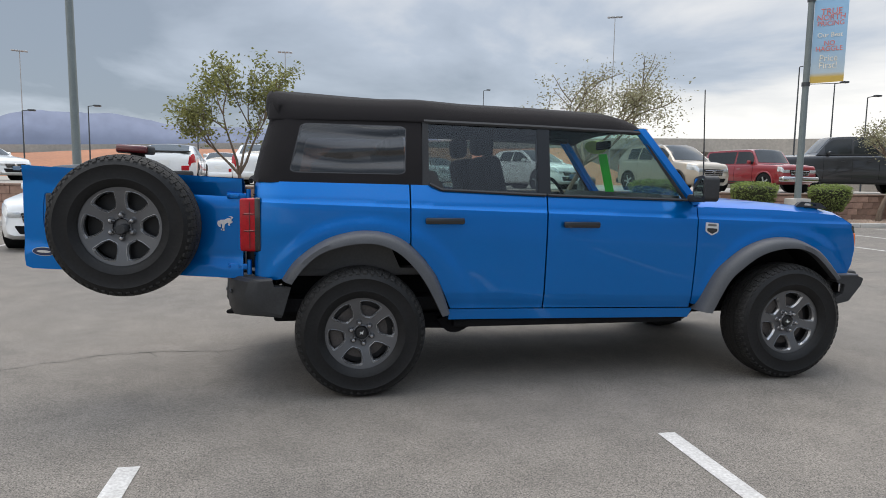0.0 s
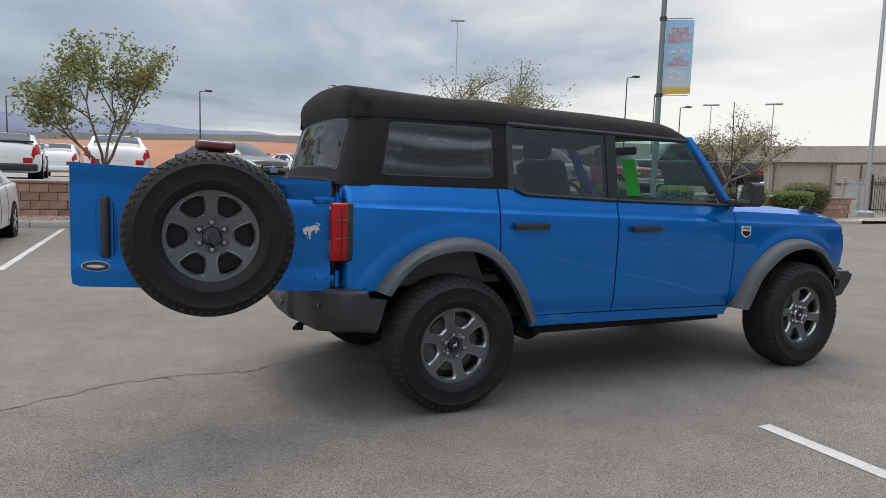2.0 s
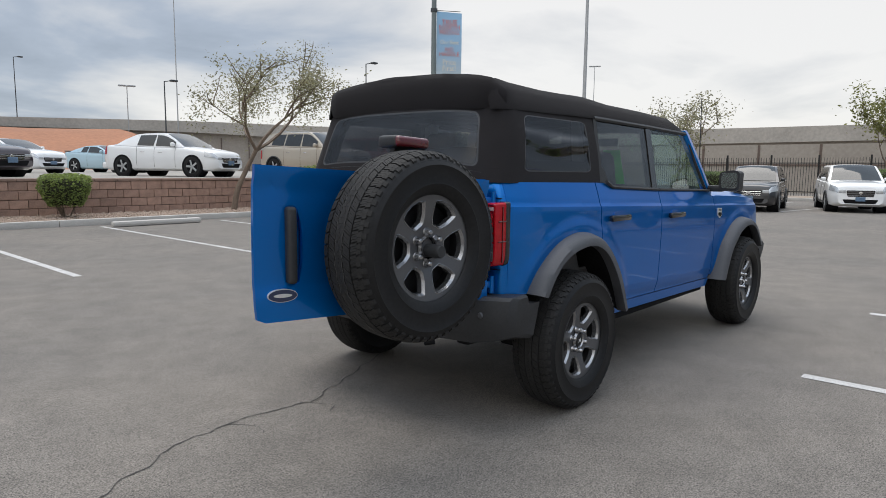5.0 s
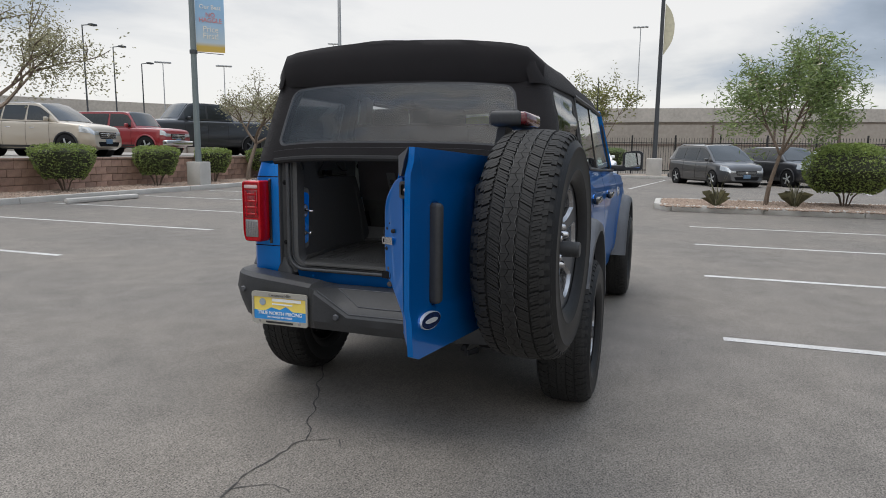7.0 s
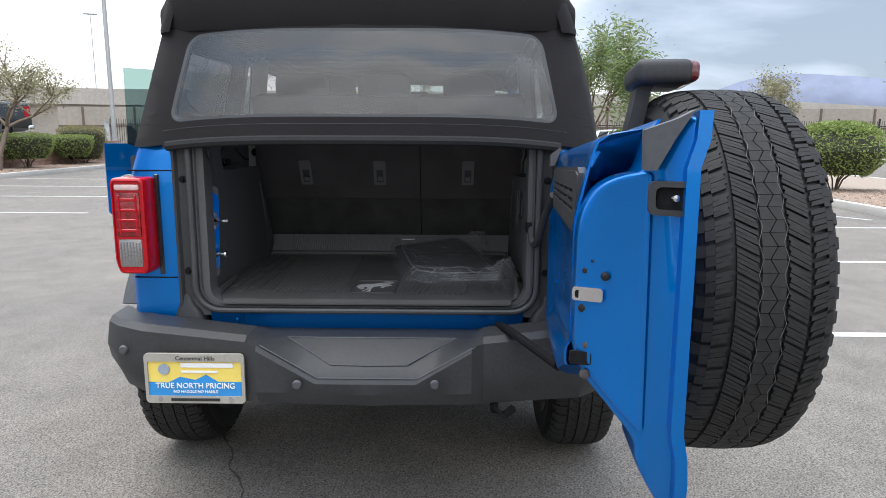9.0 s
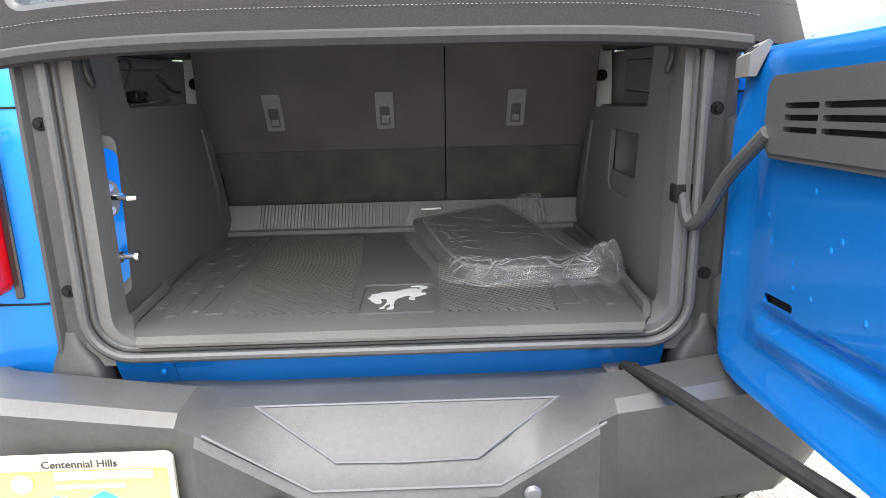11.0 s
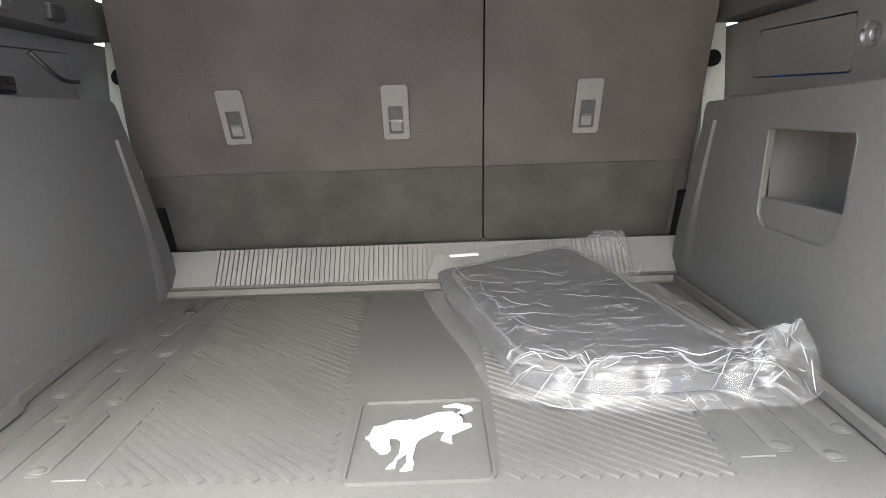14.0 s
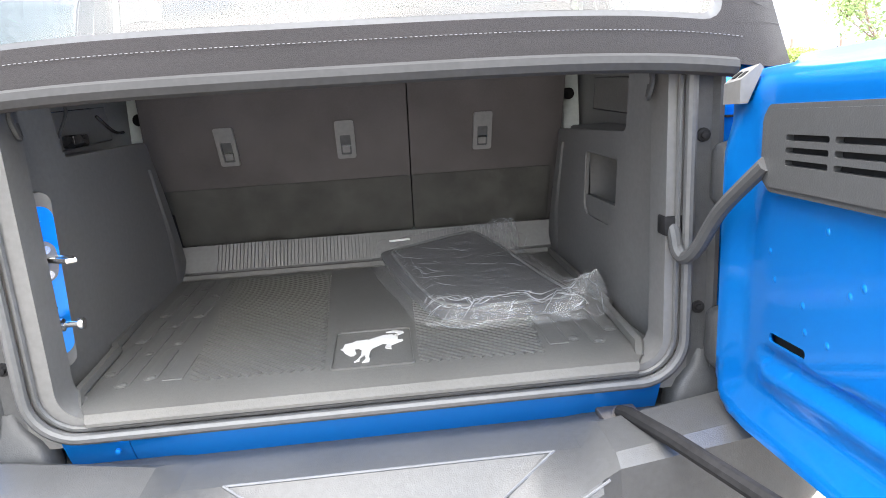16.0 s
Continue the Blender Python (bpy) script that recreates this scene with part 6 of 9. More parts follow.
for zone, slope in (([(-0.530, 0.345), (-0.50, 0.352), (0.198, 0.410), (0.190, 0.125), (-0.530, 0.092)], 0.95), ([(-0.540, -0.100), (0.190, -0.112), (0.190, -0.400), (-0.550, -0.345)], 0.95)):
    ribs = bmesh.new()
    d = Vector((-slope, -1.0)).normalized()
    side = Vector((-d.y, d.x)) * 0.0050
    for k in range(118):
        p = Vector((-1.15 + k * 0.0190, 0.0))
        if (cut := clip_line(p, d, zone)):
            a, b = p + d * cut[0], p + d * cut[1]
            base = [(a + side), (b + side), (b - side), (a - side)]
            lo = [ribs.verts.new((q.x, q.y, MAT_Z + 0.010)) for q in base]
            mid = [(a + side * 0.86), (b + side * 0.86), (b - side * 0.86), (a - side * 0.86)]
            hi = [ribs.verts.new((q.x, q.y, MAT_Z + 0.0127)) for q in mid]
            ribs.faces.new(hi)
            for i in range(4):
                ribs.faces.new((lo[i - 1], lo[i], hi[i], hi[i - 1]))
    part("rib_field", ribs, MAT_RUBBER, cargo, "diagonal anti-slip ribs", 20, kind="stuff")
for s in (-1, 1):
    for y, starts in ((0.432, (-0.505, -0.320, -0.135, 0.030)), (0.478, (-0.530, -0.375, -0.200, -0.035, 0.095)), (0.522, (-0.470, -0.290, -0.110, 0.050))):
        for x0 in starts:
            yc, x1 = s * (y if s > 0 else y - 0.012), min(x0 + 0.168, 0.205)
            outline = [(x0 + (a + 0.5) * (x1 - x0), yc + b) for a, b in ((-0.5, -0.008), (-0.44, -0.015), (0.40, -0.015), (0.5, -0.004), (0.5, 0.004), (0.40, 0.015), (-0.44, 0.015), (-0.5, 0.008))]
            mid = Vector(((x0 + x1) / 2, yc))
            inner = [Vector(q) + (mid - Vector(q)).normalized() * 0.0025 for q in outline]
            bar = loft(bmesh.new(), [[(a, b, MAT_Z + 0.008) for a, b in outline], [(a, b, MAT_Z + 0.0112) for a, b in outline], [(q.x, q.y, MAT_Z + 0.0120) for q in inner]])
            part("tread_bar", bar, MAT_RUBBER, cargo, deg=35)
            knob = lathe(bmesh.new(), [(0.0, MAT_Z + 0.0150), (0.006, MAT_Z + 0.0145), (0.010, MAT_Z + 0.0128), (0.0105, MAT_Z + 0.009)], 12, "z", (x0 + 0.012, yc, 0))
            part("tread_knob", knob, MAT_RUBBER, cargo, deg=35)
    part("flat_band", boxed((-0.515, min(s * 0.365, s * 0.405), MAT_Z + 0.008), (0.18, max(s * 0.365, s * 0.405), MAT_Z + 0.0115), 0.001, 1), MAT_RUBBER, cargo)
part("emblem_pad", sheet(rrect(-0.545, -0.090, -0.343, 0.078, 0.012), [rrect(-0.5415, -0.0865, -0.3465, 0.0745, 0.010)], lambda a, b: (a, b, MAT_Z + 0.014), (0, 0, -0.006), 0), MAT_RUBBER, cargo)
part("pale_emblem", sheet([(-0.439 + 0.082 * b, -0.005 - 0.0675 * a) for a, b in HORSE], [], lambda a, b: (a, b, MAT_Z + 0.0125), (0, 0, -0.002), 0), mat("pale_print", (0.40, 0.395, 0.385), 0.5, var=0.1, scale=30), cargo, "pale animal-shaped print")

FILM = bpy.data.materials.new("clear_plastic_film")
FILM.use_nodes = True
fn, fl = FILM.node_tree.nodes, FILM.node_tree.links
fn.clear()
f_out, f_tr, f_gl, f_df, f_m1, f_m2 = (fn.new("ShaderNode" + k) for k in ("OutputMaterial", "BsdfTransparent", "BsdfGlossy", "BsdfDiffuse", "MixShader", "MixShader"))
f_lw, f_pw, f_fr, f_co = (fn.new("ShaderNode" + k) for k in ("LayerWeight", "Math", "MapRange", "TexCoord"))
f_cn, f_sub, f_abs, f_cr, f_mp = (fn.new("ShaderNode" + k) for k in ("TexNoise", "Math", "Math", "MapRange", "Mapping"))
f_tr.inputs[0].default_value, f_df.inputs[0].default_value = (0.96, 0.96, 0.96, 1), (0.80, 0.81, 0.83, 1)
f_gl.inputs["Roughness"].default_value = 0.12
f_lw.inputs[0].default_value, f_pw.operation, f_pw.inputs[1].default_value = 0.5, "POWER", 3.0
f_fr.inputs["To Min"].default_value, f_fr.inputs["To Max"].default_value = 0.022, 0.10
# white lines along the creases, painted in for glints on the wrinkles
f_mp.inputs["Scale"].default_value, f_mp.inputs["Rotation"].default_value = (1.0, 0.30, 1.0), (0, 0, 0.35)
f_cn.inputs["Scale"].default_value, f_cn.inputs["Detail"].default_value, f_cn.inputs["Distortion"].default_value = 24, 3, 0.8
f_sub.operation, f_sub.inputs[1].default_value, f_abs.operation = "SUBTRACT", 0.5, "ABSOLUTE"
for socket, value in (("From Min", 0.0), ("From Max", 0.016), ("To Min", 0.24), ("To Max", 0.045)):
    f_cr.inputs[socket].default_value = value
fl.new(f_co.outputs["Object"], f_mp.inputs[0]); fl.new(f_mp.outputs[0], f_cn.inputs["Vector"])
fl.new(f_cn.outputs[0], f_sub.inputs[0]); fl.new(f_sub.outputs[0], f_abs.inputs[0]); fl.new(f_abs.outputs[0], f_cr.inputs[0])
fl.new(f_lw.outputs["Facing"], f_pw.inputs[0]); fl.new(f_pw.outputs[0], f_fr.inputs[0])
fl.new(f_cr.outputs[0], f_m2.inputs[0]); fl.new(f_tr.outputs[0], f_m2.inputs[1]); fl.new(f_df.outputs[0], f_m2.inputs[2])
fl.new(f_fr.outputs[0], f_m1.inputs[0]); fl.new(f_m2.outputs[0], f_m1.inputs[1]); fl.new(f_gl.outputs[0], f_m1.inputs[2])
fl.new(f_m1.outputs[0], f_out.inputs[0])
# fine wrinkles
f_wn, f_wb = fn.new("ShaderNodeTexNoise"), fn.new("ShaderNodeBump")
f_wn.inputs["Scale"].default_value, f_wn.inputs["Detail"].default_value, f_wn.inputs["Distortion"].default_value = 34, 2.5, 1.2
f_wb.inputs["Strength"].default_value, f_wb.inputs["Distance"].default_value = 0.30, 0.012
fl.new(f_mp.outputs[0], f_wn.inputs["Vector"]); fl.new(f_wn.outputs[0], f_wb.inputs["Height"])
fl.new(f_wb.outputs[0], f_gl.inputs["Normal"]); fl.new(f_wb.outputs[0], f_lw.inputs["Normal"])

bag = thing("bagged_floor_mats", pose(0, 0, 0), "black floor mats sealed in a crumpled clear plastic bag", "mats")
BAG = rounded([(0.225, 0.012), (0.300, -0.120), (0.355, -0.345), (0.285, -0.490), (0.170, -0.447), (0.050, -0.492), (-0.187, -0.512), (-0.315, -0.562), (-0.365, -0.558), (-0.405, -0.490), (-0.410, -0.250), (-0.370, -0.140), (-0.318, -0.095), (-0.204, -0.078), (0.030, -0.022)], 0.025, 3)
MATS_IN = rounded([(0.205, -0.012), (0.330, -0.330), (0.140, -0.430), (-0.180, -0.486), (-0.335, -0.525), (-0.372, -0.480), (-0.374, -0.255), (-0.330, -0.135), (-0.190, -0.100)], 0.045, 4)


def lie(a):
    """How the mats climb the step behind the seat."""
    return 0.16 * max(0.0, a - 0.06)


for k, dz in enumerate((0.0, 0.009, 0.018)):
    part("floor_mat", sheet([(-0.010 + (a + 0.010) * 0.95 - 0.003 * k, -0.285 + (b + 0.285) * 0.94 + 0.003 * k) for a, b in MATS_IN], [], lambda a, b: (a, b, 0.810 + dz + lie(a) + 0.004 * noise.noise(Vector((a * 6, b * 6, 0)))), (0, 0, -0.0075), 0.06), mat("mat_carpet_black", (0.022, 0.022, 0.024), 0.95, var=0.25, fine=160, bump=0.1, bump_scale=250), bag)
part("mat_hem", tube(bmesh.new(), [(-0.02 + (a + 0.02) * 0.88, -0.28 + (b + 0.28) * 0.83, 0.829 + lie(a)) for a, b in MATS_IN + MATS_IN[:1]], 0.004, 5), mat("mat_hem_grey", (0.06, 0.06, 0.062), 0.8), bag)


def rim_gap(a, b):
    """The distance to the bag's rim."""
    best, n_ = 9.0, len(BAG)
    for i in range(n_):
        (px, py), (qx, qy) = BAG[i - 1], BAG[i]
        dx, dy = qx - px, qy - py
        t_ = max(0.0, min(1.0, ((a - px) * dx + (b - py) * dy) / (dx * dx + dy * dy + 1e-12)))
        best = min(best, math.hypot(a - px - t_ * dx, b - py - t_ * dy))
    return best


def film_skin(a, b):
    """The film over the mats: stretched over the middle, crumpled along its front, at its tip and at the back corners."""
    n1 = noise.noise(Vector((a * 8, b * 8, 2.0)))
    n2 = noise.noise(Vector((a * 26 + 2 * n1, b * 26, 5.0)))
    ridge = 1 - 2 * abs(noise.noise(Vector((a * 17 + 3 * n1, b * 17, 9.0))))
    edge = rim_gap(a, b)
    t_ = min(1.0, edge / 0.042)
    rise = t_ * t_ * (3 - 2 * t_)
    front = math.exp(-((a + 0.365) / 0.045) ** 2) * (1 if b > -0.5 else 0.6)
    tip = math.exp(-((a + 0.345) / 0.07) ** 2 - ((b + 0.535) / 0.05) ** 2)
    back = math.exp(-((a - 0.26) / 0.07) ** 2 - ((b + 0.45) / 0.06) ** 2) + 0.5 * math.exp(-((a - 0.20) / 0.05) ** 2 - (b / 0.05) ** 2)
    loose = front + 1.2 * tip + 1.2 * back
    z = 0.8015 + 0.043 * rise * (1 - 0.12 * front) + lie(a) * rise ** 0.5 + (0.034 * tip + 0.030 * back) * min(1.0, edge / 0.02)
    z += ((0.003 + 0.016 * loose) * max(-0.3, ridge) + (0.002 + 0.006 * loose) * n2 + 0.003 * n1) * rise
    over = max(0.0, min(1.0, (edge - 0.020) / 0.010))
    return (a, b, max(0.8005 + (0.0345 + lie(a)) * over, z))


film = part("plastic_film", sheet(BAG, [], film_skin, None, 0.0065), FILM, bag, "crumpled clear film", 180)
film.visible_shadow = False
# pale plastic for drawn lines that imitate highlights on the folds
GLINT_WHITE = mat("film_glint_white", (0.18, 0.187, 0.20), 0.25, coat=0.5, var=0.3, scale=40)
rng = random.Random(19)
creases = bmesh.new()


def crease(a, b, ang, length, r):
    """A white line on a sharp fold, imitating its glint, a little proud of the film."""
    pts, bend = [], rng.uniform(-5, 5)
    count = max(4, int(length / 0.008))
    for k in range(count):
        pts.append(Vector(film_skin(a, b)) + Vector((0, 0, 0.0007)))
        ang += bend * length / count + rng.uniform(-0.16, 0.16)
        a, b = a + math.cos(ang) * length / count, b + math.sin(ang) * length / count
        if not (-0.40 < a < 0.33 and -0.53 + 0.12 * max(0, a) < b < -0.09 + max(-0.03, min(0.08, 0.35 * a))):
            break
    if len(pts) > 3:
        tube(creases, pts, [r * math.sin(math.pi * (k + 0.35) / (len(pts) - 0.3)) + 0.0001 for k in range(len(pts))], 4)


for _ in range(22):        # long folds over the stretched middle
    crease(rng.uniform(-0.28, 0.24), rng.uniform(-0.46, -0.08), rng.choice((1.7, 1.4, 2.9, 0.5)) + rng.uniform(-0.35, 0.35), rng.uniform(0.05, 0.20), rng.uniform(0.00018, 0.0004))
for _ in range(26):        # along the left edge
    a = rng.uniform(-0.28, 0.20)
    crease(a, -0.10 + 0.30 * max(a, -0.1) + rng.uniform(-0.045, 0.0), rng.uniform(2.4, 3.6), rng.uniform(0.03, 0.12), rng.uniform(0.0004, 0.0008))
for _ in range(48):        # the crumpled front
    crease(rng.uniform(-0.395, -0.325), rng.uniform(-0.50, -0.15), rng.gauss(1.57, 0.7), rng.uniform(0.02, 0.09), rng.uniform(0.0003, 0.0009))
for _ in range(40):        # the twisted tip
    crease(rng.uniform(-0.385, -0.28), rng.uniform(-0.53, -0.46), rng.uniform(0, 6.28), rng.uniform(0.015, 0.05), rng.uniform(0.0005, 0.0012))
for _ in range(26):        # back corner
    crease(rng.uniform(0.20, 0.32), rng.uniform(-0.47, -0.36), rng.uniform(0, 6.28), rng.uniform(0.015, 0.05), rng.uniform(0.0006, 0.0013))
# hazier copy of the film, for flakes that imitate bright lit facets
FOLD = FILM.copy()
FOLD.name = "folded_film"
for socket, value in (("To Min", 0.22), ("To Max", 0.05)):
    FOLD.node_tree.nodes[f_cr.name].inputs[socket].default_value = value
FOLD.node_tree.nodes[f_fr.name].inputs["To Min"].default_value = 0.04
folds = bmesh.new()
for k in range(120):
    if k < 78:
        a, b = rng.uniform(-0.392, -0.322), rng.uniform(-0.49, -0.14)
    elif k < 104:
        a, b = rng.uniform(-0.38, -0.29), rng.uniform(-0.535, -0.465)
    else:
        a, b = rng.uniform(0.20, 0.32), rng.uniform(-0.475, -0.36)
    c = Vector(film_skin(a, b)) + Vector((0, 0, 0.003))
    u = Vector((rng.uniform(-1, 1) * 0.5, rng.uniform(-1, 1), rng.uniform(-0.25, 0.35))).normalized() * rng.uniform(0.006, 0.022)
    w = u.cross(Vector((rng.uniform(-0.6, 0.6), rng.uniform(-0.6, 0.6), 1))).normalized() * rng.uniform(0.003, 0.009)
    quad = [folds.verts.new(p) for p in (c - u, c + w * 0.9 - u * 0.1, c + u, c - w + u * 0.2)]
    for v_ in quad:
        v_.co.z = max(0.8015, v_.co.z)
    folds.faces.new(quad)
part("film_fold", folds, FOLD, bag, "milky flakes that imitate lit folds of the film", 20, recalc=False, kind="stuff")
part("film_crease", creases, GLINT_WHITE, bag, "white lines along film folds, imitating glints", 60, kind="stuff")
part("paper_label", boxed((-0.006, -0.032, 0.0), (0.006, 0.032, 0.0015), 0, 1, Matrix.Translation((0.221, -0.089, 0.872)) @ Matrix.Rotation(radians(9), 4, "Z") @ Matrix.Rotation(radians(-10), 4, "Y")), PAPER, bag, "white paper label")


# ---- car park ground ----
def asphalt(name, dark, light, warm):
    m = bpy.data.materials.new(name)
    m.use_nodes = True
    n, l = m.node_tree.nodes, m.node_tree.links
    b = n["Principled BSDF"]
    b.inputs["Roughness"].default_value, b.inputs["Specular IOR Level"].default_value = 0.86, 0.3
    co = n.new("ShaderNodeTexCoord")
    tex = {}
    for key, scale, detail in (("stone", 130, 3), ("grit", 380, 2), ("patch", 0.55, 6), ("smear", 3.5, 4)):
        tex[key] = n.new("ShaderNodeTexNoise")
        tex[key].inputs["Scale"].default_value, tex[key].inputs["Detail"].default_value = scale, detail
        l.new(co.outputs["Object"], tex[key].inputs["Vector"])
    add = n.new("ShaderNodeMath"); add.operation = "ADD"
    chips = n.new("ShaderNodeTexVoronoi")
    chips.inputs["Scale"].default_value = 95
    l.new(co.outputs["Object"], chips.inputs["Vector"])
    grey, half = n.new("ShaderNodeSeparateColor"), n.new("ShaderNodeMapRange")
    half.inputs["To Min"].default_value, half.inputs["To Max"].default_value = 0.43, 0.57
    l.new(chips.outputs["Color"], grey.inputs[0]); l.new(grey.outputs[0], half.inputs[0])
    l.new(tex["stone"].outputs[0], add.inputs[0]); l.new(half.outputs[0], add.inputs[1])
    rng_ = n.new("ShaderNodeMapRange")
    rng_.inputs["From Min"].default_value, rng_.inputs["From Max"].default_value = 0.78, 1.24
    l.new(add.outputs[0], rng_.inputs[0])
    mix = n.new("ShaderNodeMix"); mix.data_type = "RGBA"
    mix.inputs["A"].default_value, mix.inputs["B"].default_value = (*dark, 1), (*light, 1)
    l.new(rng_.outputs[0], mix.inputs["Factor"])
    p_add = n.new("ShaderNodeMath"); p_add.operation = "ADD"
    l.new(tex["patch"].outputs[0], p_add.inputs[0]); l.new(tex["smear"].outputs[0], p_add.inputs[1])
    p_rng = n.new("ShaderNodeMapRange")
    for socket, value in (("From Min", 0.7), ("From Max", 1.3), ("To Min", 0.82), ("To Max", 1.16)):
        p_rng.inputs[socket].default_value = value
    l.new(p_add.outputs[0], p_rng.inputs[0])
    tint = n.new("ShaderNodeMix"); tint.data_type = "RGBA"; tint.blend_type = "MULTIPLY"; tint.inputs["Factor"].default_value = 1
    l.new(mix.outputs["Result"], tint.inputs["A"]); l.new(p_rng.outputs[0], tint.inputs["B"])
    wm = n.new("ShaderNodeMix"); wm.data_type = "RGBA"; wm.blend_type = "MULTIPLY"
    wm.inputs["B"].default_value = (*warm, 1)
    l.new(tex["patch"].outputs[0], wm.inputs["Factor"]); l.new(tint.outputs["Result"], wm.inputs["A"])
    l.new(wm.outputs["Result"], b.inputs["Base Color"])
    bp = n.new("ShaderNodeBump")
    bp.inputs["Strength"].default_value, bp.inputs["Distance"].default_value = 0.16, 0.002
    l.new(tex["grit"].outputs[0], bp.inputs["Height"]); l.new(bp.outputs[0], b.inputs["Normal"])
    return m


ASPHALT = asphalt("worn_asphalt", (0.052, 0.050, 0.047), (0.300, 0.279, 0.257), (1.0, 0.95, 0.88))
UPPER = asphalt("pale_lot_paving", (0.22, 0.21, 0.20), (0.40, 0.385, 0.36), (1.0, 0.95, 0.88))
LINE = mat("worn_white_line", (0.62, 0.615, 0.60), 0.8, scale=4, second=(0.34, 0.33, 0.32), fine=70)
CONCRETE = mat("kerb_concrete", (0.46, 0.44, 0.41), 0.85, var=0.16, scale=1.8, fine=60, bump=0.2, bump_scale=120)
GRAVEL = mat("tan_gravel", (0.40, 0.33, 0.26), 0.95, scale=22, fine=70, second=(0.20, 0.16, 0.13), bump=0.8, bump_scale=45)
BLOCK = mat("brown_block", (0.335, 0.215, 0.165), 0.92, var=0.28, scale=6, fine=70, bump=0.5, bump_scale=60, random_tint=0.22)
CAP = mat("wall_cap", (0.27, 0.185, 0.145), 0.9, var=0.2, scale=4, bump=0.3)
MORTAR = mat("dark_mortar", (0.15, 0.110, 0.090), 0.95, var=0.2)
FREEWAY = mat("freeway_concrete", (0.44, 0.405, 0.36), 0.9, var=0.16, scale=0.25, fine=3)
FREEWAY_DARK = mat("freeway_wall_panel", (0.36, 0.32, 0.275), 0.9, var=0.14, scale=0.3, fine=4)
DIRT = mat("red_dirt", (0.34, 0.155, 0.085), 0.95, var=0.2, scale=0.12, fine=2.5, bump=0.4, bump_scale=3)
POLE = mat("grey_green_pole", (0.17, 0.20, 0.20), 0.45, var=0.12, scale=2, fine=30)
POLE_PALE = mat("galvanised_pole", (0.42, 0.43, 0.43), 0.45, 0.4, var=0.1)
POLE_DARK = mat("dark_lamp_post", (0.05, 0.055, 0.06), 0.5, var=0.1)
IRON_FENCE = mat("black_fence_iron", (0.012, 0.012, 0.012), 0.5, var=0.1)
BARK = mat("tree_bark", (0.155, 0.115, 0.085), 0.95, var=0.35, scale=12, stretch=(1, 1, 0.3), bump=0.5, bump_scale=30)
# the haze of distance is mixed into this blue-grey base colour
HILL = mat("haze_blue_hill", (0.200, 0.225, 0.300), 1.0, spec=0, var=0.12, scale=0.004, fine=0.02)


def leaf_mat(name, a, b):
    m = mat(name, a, 0.55, second=b, scale=2.2, fine=14)
    n, l = m.node_tree.nodes, m.node_tree.links
    bs = n["Principled BSDF"]
    geo, hsv, rg = n.new("ShaderNodeNewGeometry"), n.new("ShaderNodeHueSaturation"), n.new("ShaderNodeMapRange")
    rg.inputs["To Min"].default_value, rg.inputs["To Max"].default_value = 0.6, 1.45
    l.new(geo.outputs["Random Per Island"], rg.inputs[0]); l.new(rg.outputs[0], hsv.inputs["Value"])
    l.new(bs.inputs["Base Color"].links[0].from_socket, hsv.inputs["Color"]); l.new(hsv.outputs[0], bs.inputs["Base Color"])
    tl, mx = n.new("ShaderNodeBsdfTranslucent"), n.new("ShaderNodeMixShader")
    mx.inputs[0].default_value = 0.45
    l.new(hsv.outputs[0], tl.inputs[0]); l.new(bs.outputs[0], mx.inputs[1]); l.new(tl.outputs[0], mx.inputs[2])
    l.new(mx.outputs[0], n["Material Output"].inputs[0])
    return m


LEAF_OLIVE = leaf_mat("olive_leaf", (0.26, 0.26, 0.085), (0.12, 0.13, 0.045))
LEAF_GREEN = leaf_mat("green_leaf", (0.23, 0.30, 0.12), (0.11, 0.17, 0.065))
LEAF_WILLOW = leaf_mat("willow_leaf", (0.28, 0.35, 0.13), (0.12, 0.175, 0.065))
LEAF_DRY = leaf_mat("dry_leaf", (0.34, 0.32, 0.19), (0.19, 0.185, 0.11))
LEAF_SHRUB = leaf_mat("clipped_shrub_leaf", (0.29, 0.36, 0.10), (0.14, 0.195, 0.055))
LEAF_BROOM = leaf_mat("yellow_broom_leaf", (0.26, 0.235, 0.10), (0.13, 0.125, 0.05))
SHRUB_SHADE = mat("shrub_shade", (0.030, 0.033, 0.016), 1.0, var=0.3)
BLOOM = mat("pale_bloom", (0.70, 0.62, 0.50), 0.8, var=0.1)

gm = bmesh.new()
bmesh.ops.create_grid(gm, x_segments=30, y_segments=30, size=1800)
ground = part("ground", gm, ASPHALT, None, "worn grey asphalt car park", kind="structure")


def structure(name, bm, material, label="", deg=35):
    return part(name, bm, material, None, label, deg, kind="structure")


def stripe(x0, y0, x1, y1, w=0.10):
    d = (Vector((x1, y1)) - Vector((x0, y0))).normalized()
    n = Vector((-d.y, d.x)) * w / 2
    bm, cells = bmesh.new(), 40
    pts = [Vector((x0, y0)).lerp(Vector((x1, y1)), k / cells) for k in range(cells + 1)]
    rows = []
    for k, p in enumerate(pts):
        j = 0.006 * noise.noise(Vector((p.x * 3, p.y * 3, 0)))
        rows.append((bm.verts.new((*(p + n * (1 + j * 8)), 0.0035)), bm.verts.new((*(p - n * (1 - j * 8)), 0.0035))))
    for a, b in zip(rows, rows[1:]):
        bm.faces.new((a[0], a[1], b[1], b[0]))
    return structure("parking_line", bm, LINE, "worn white parking line")


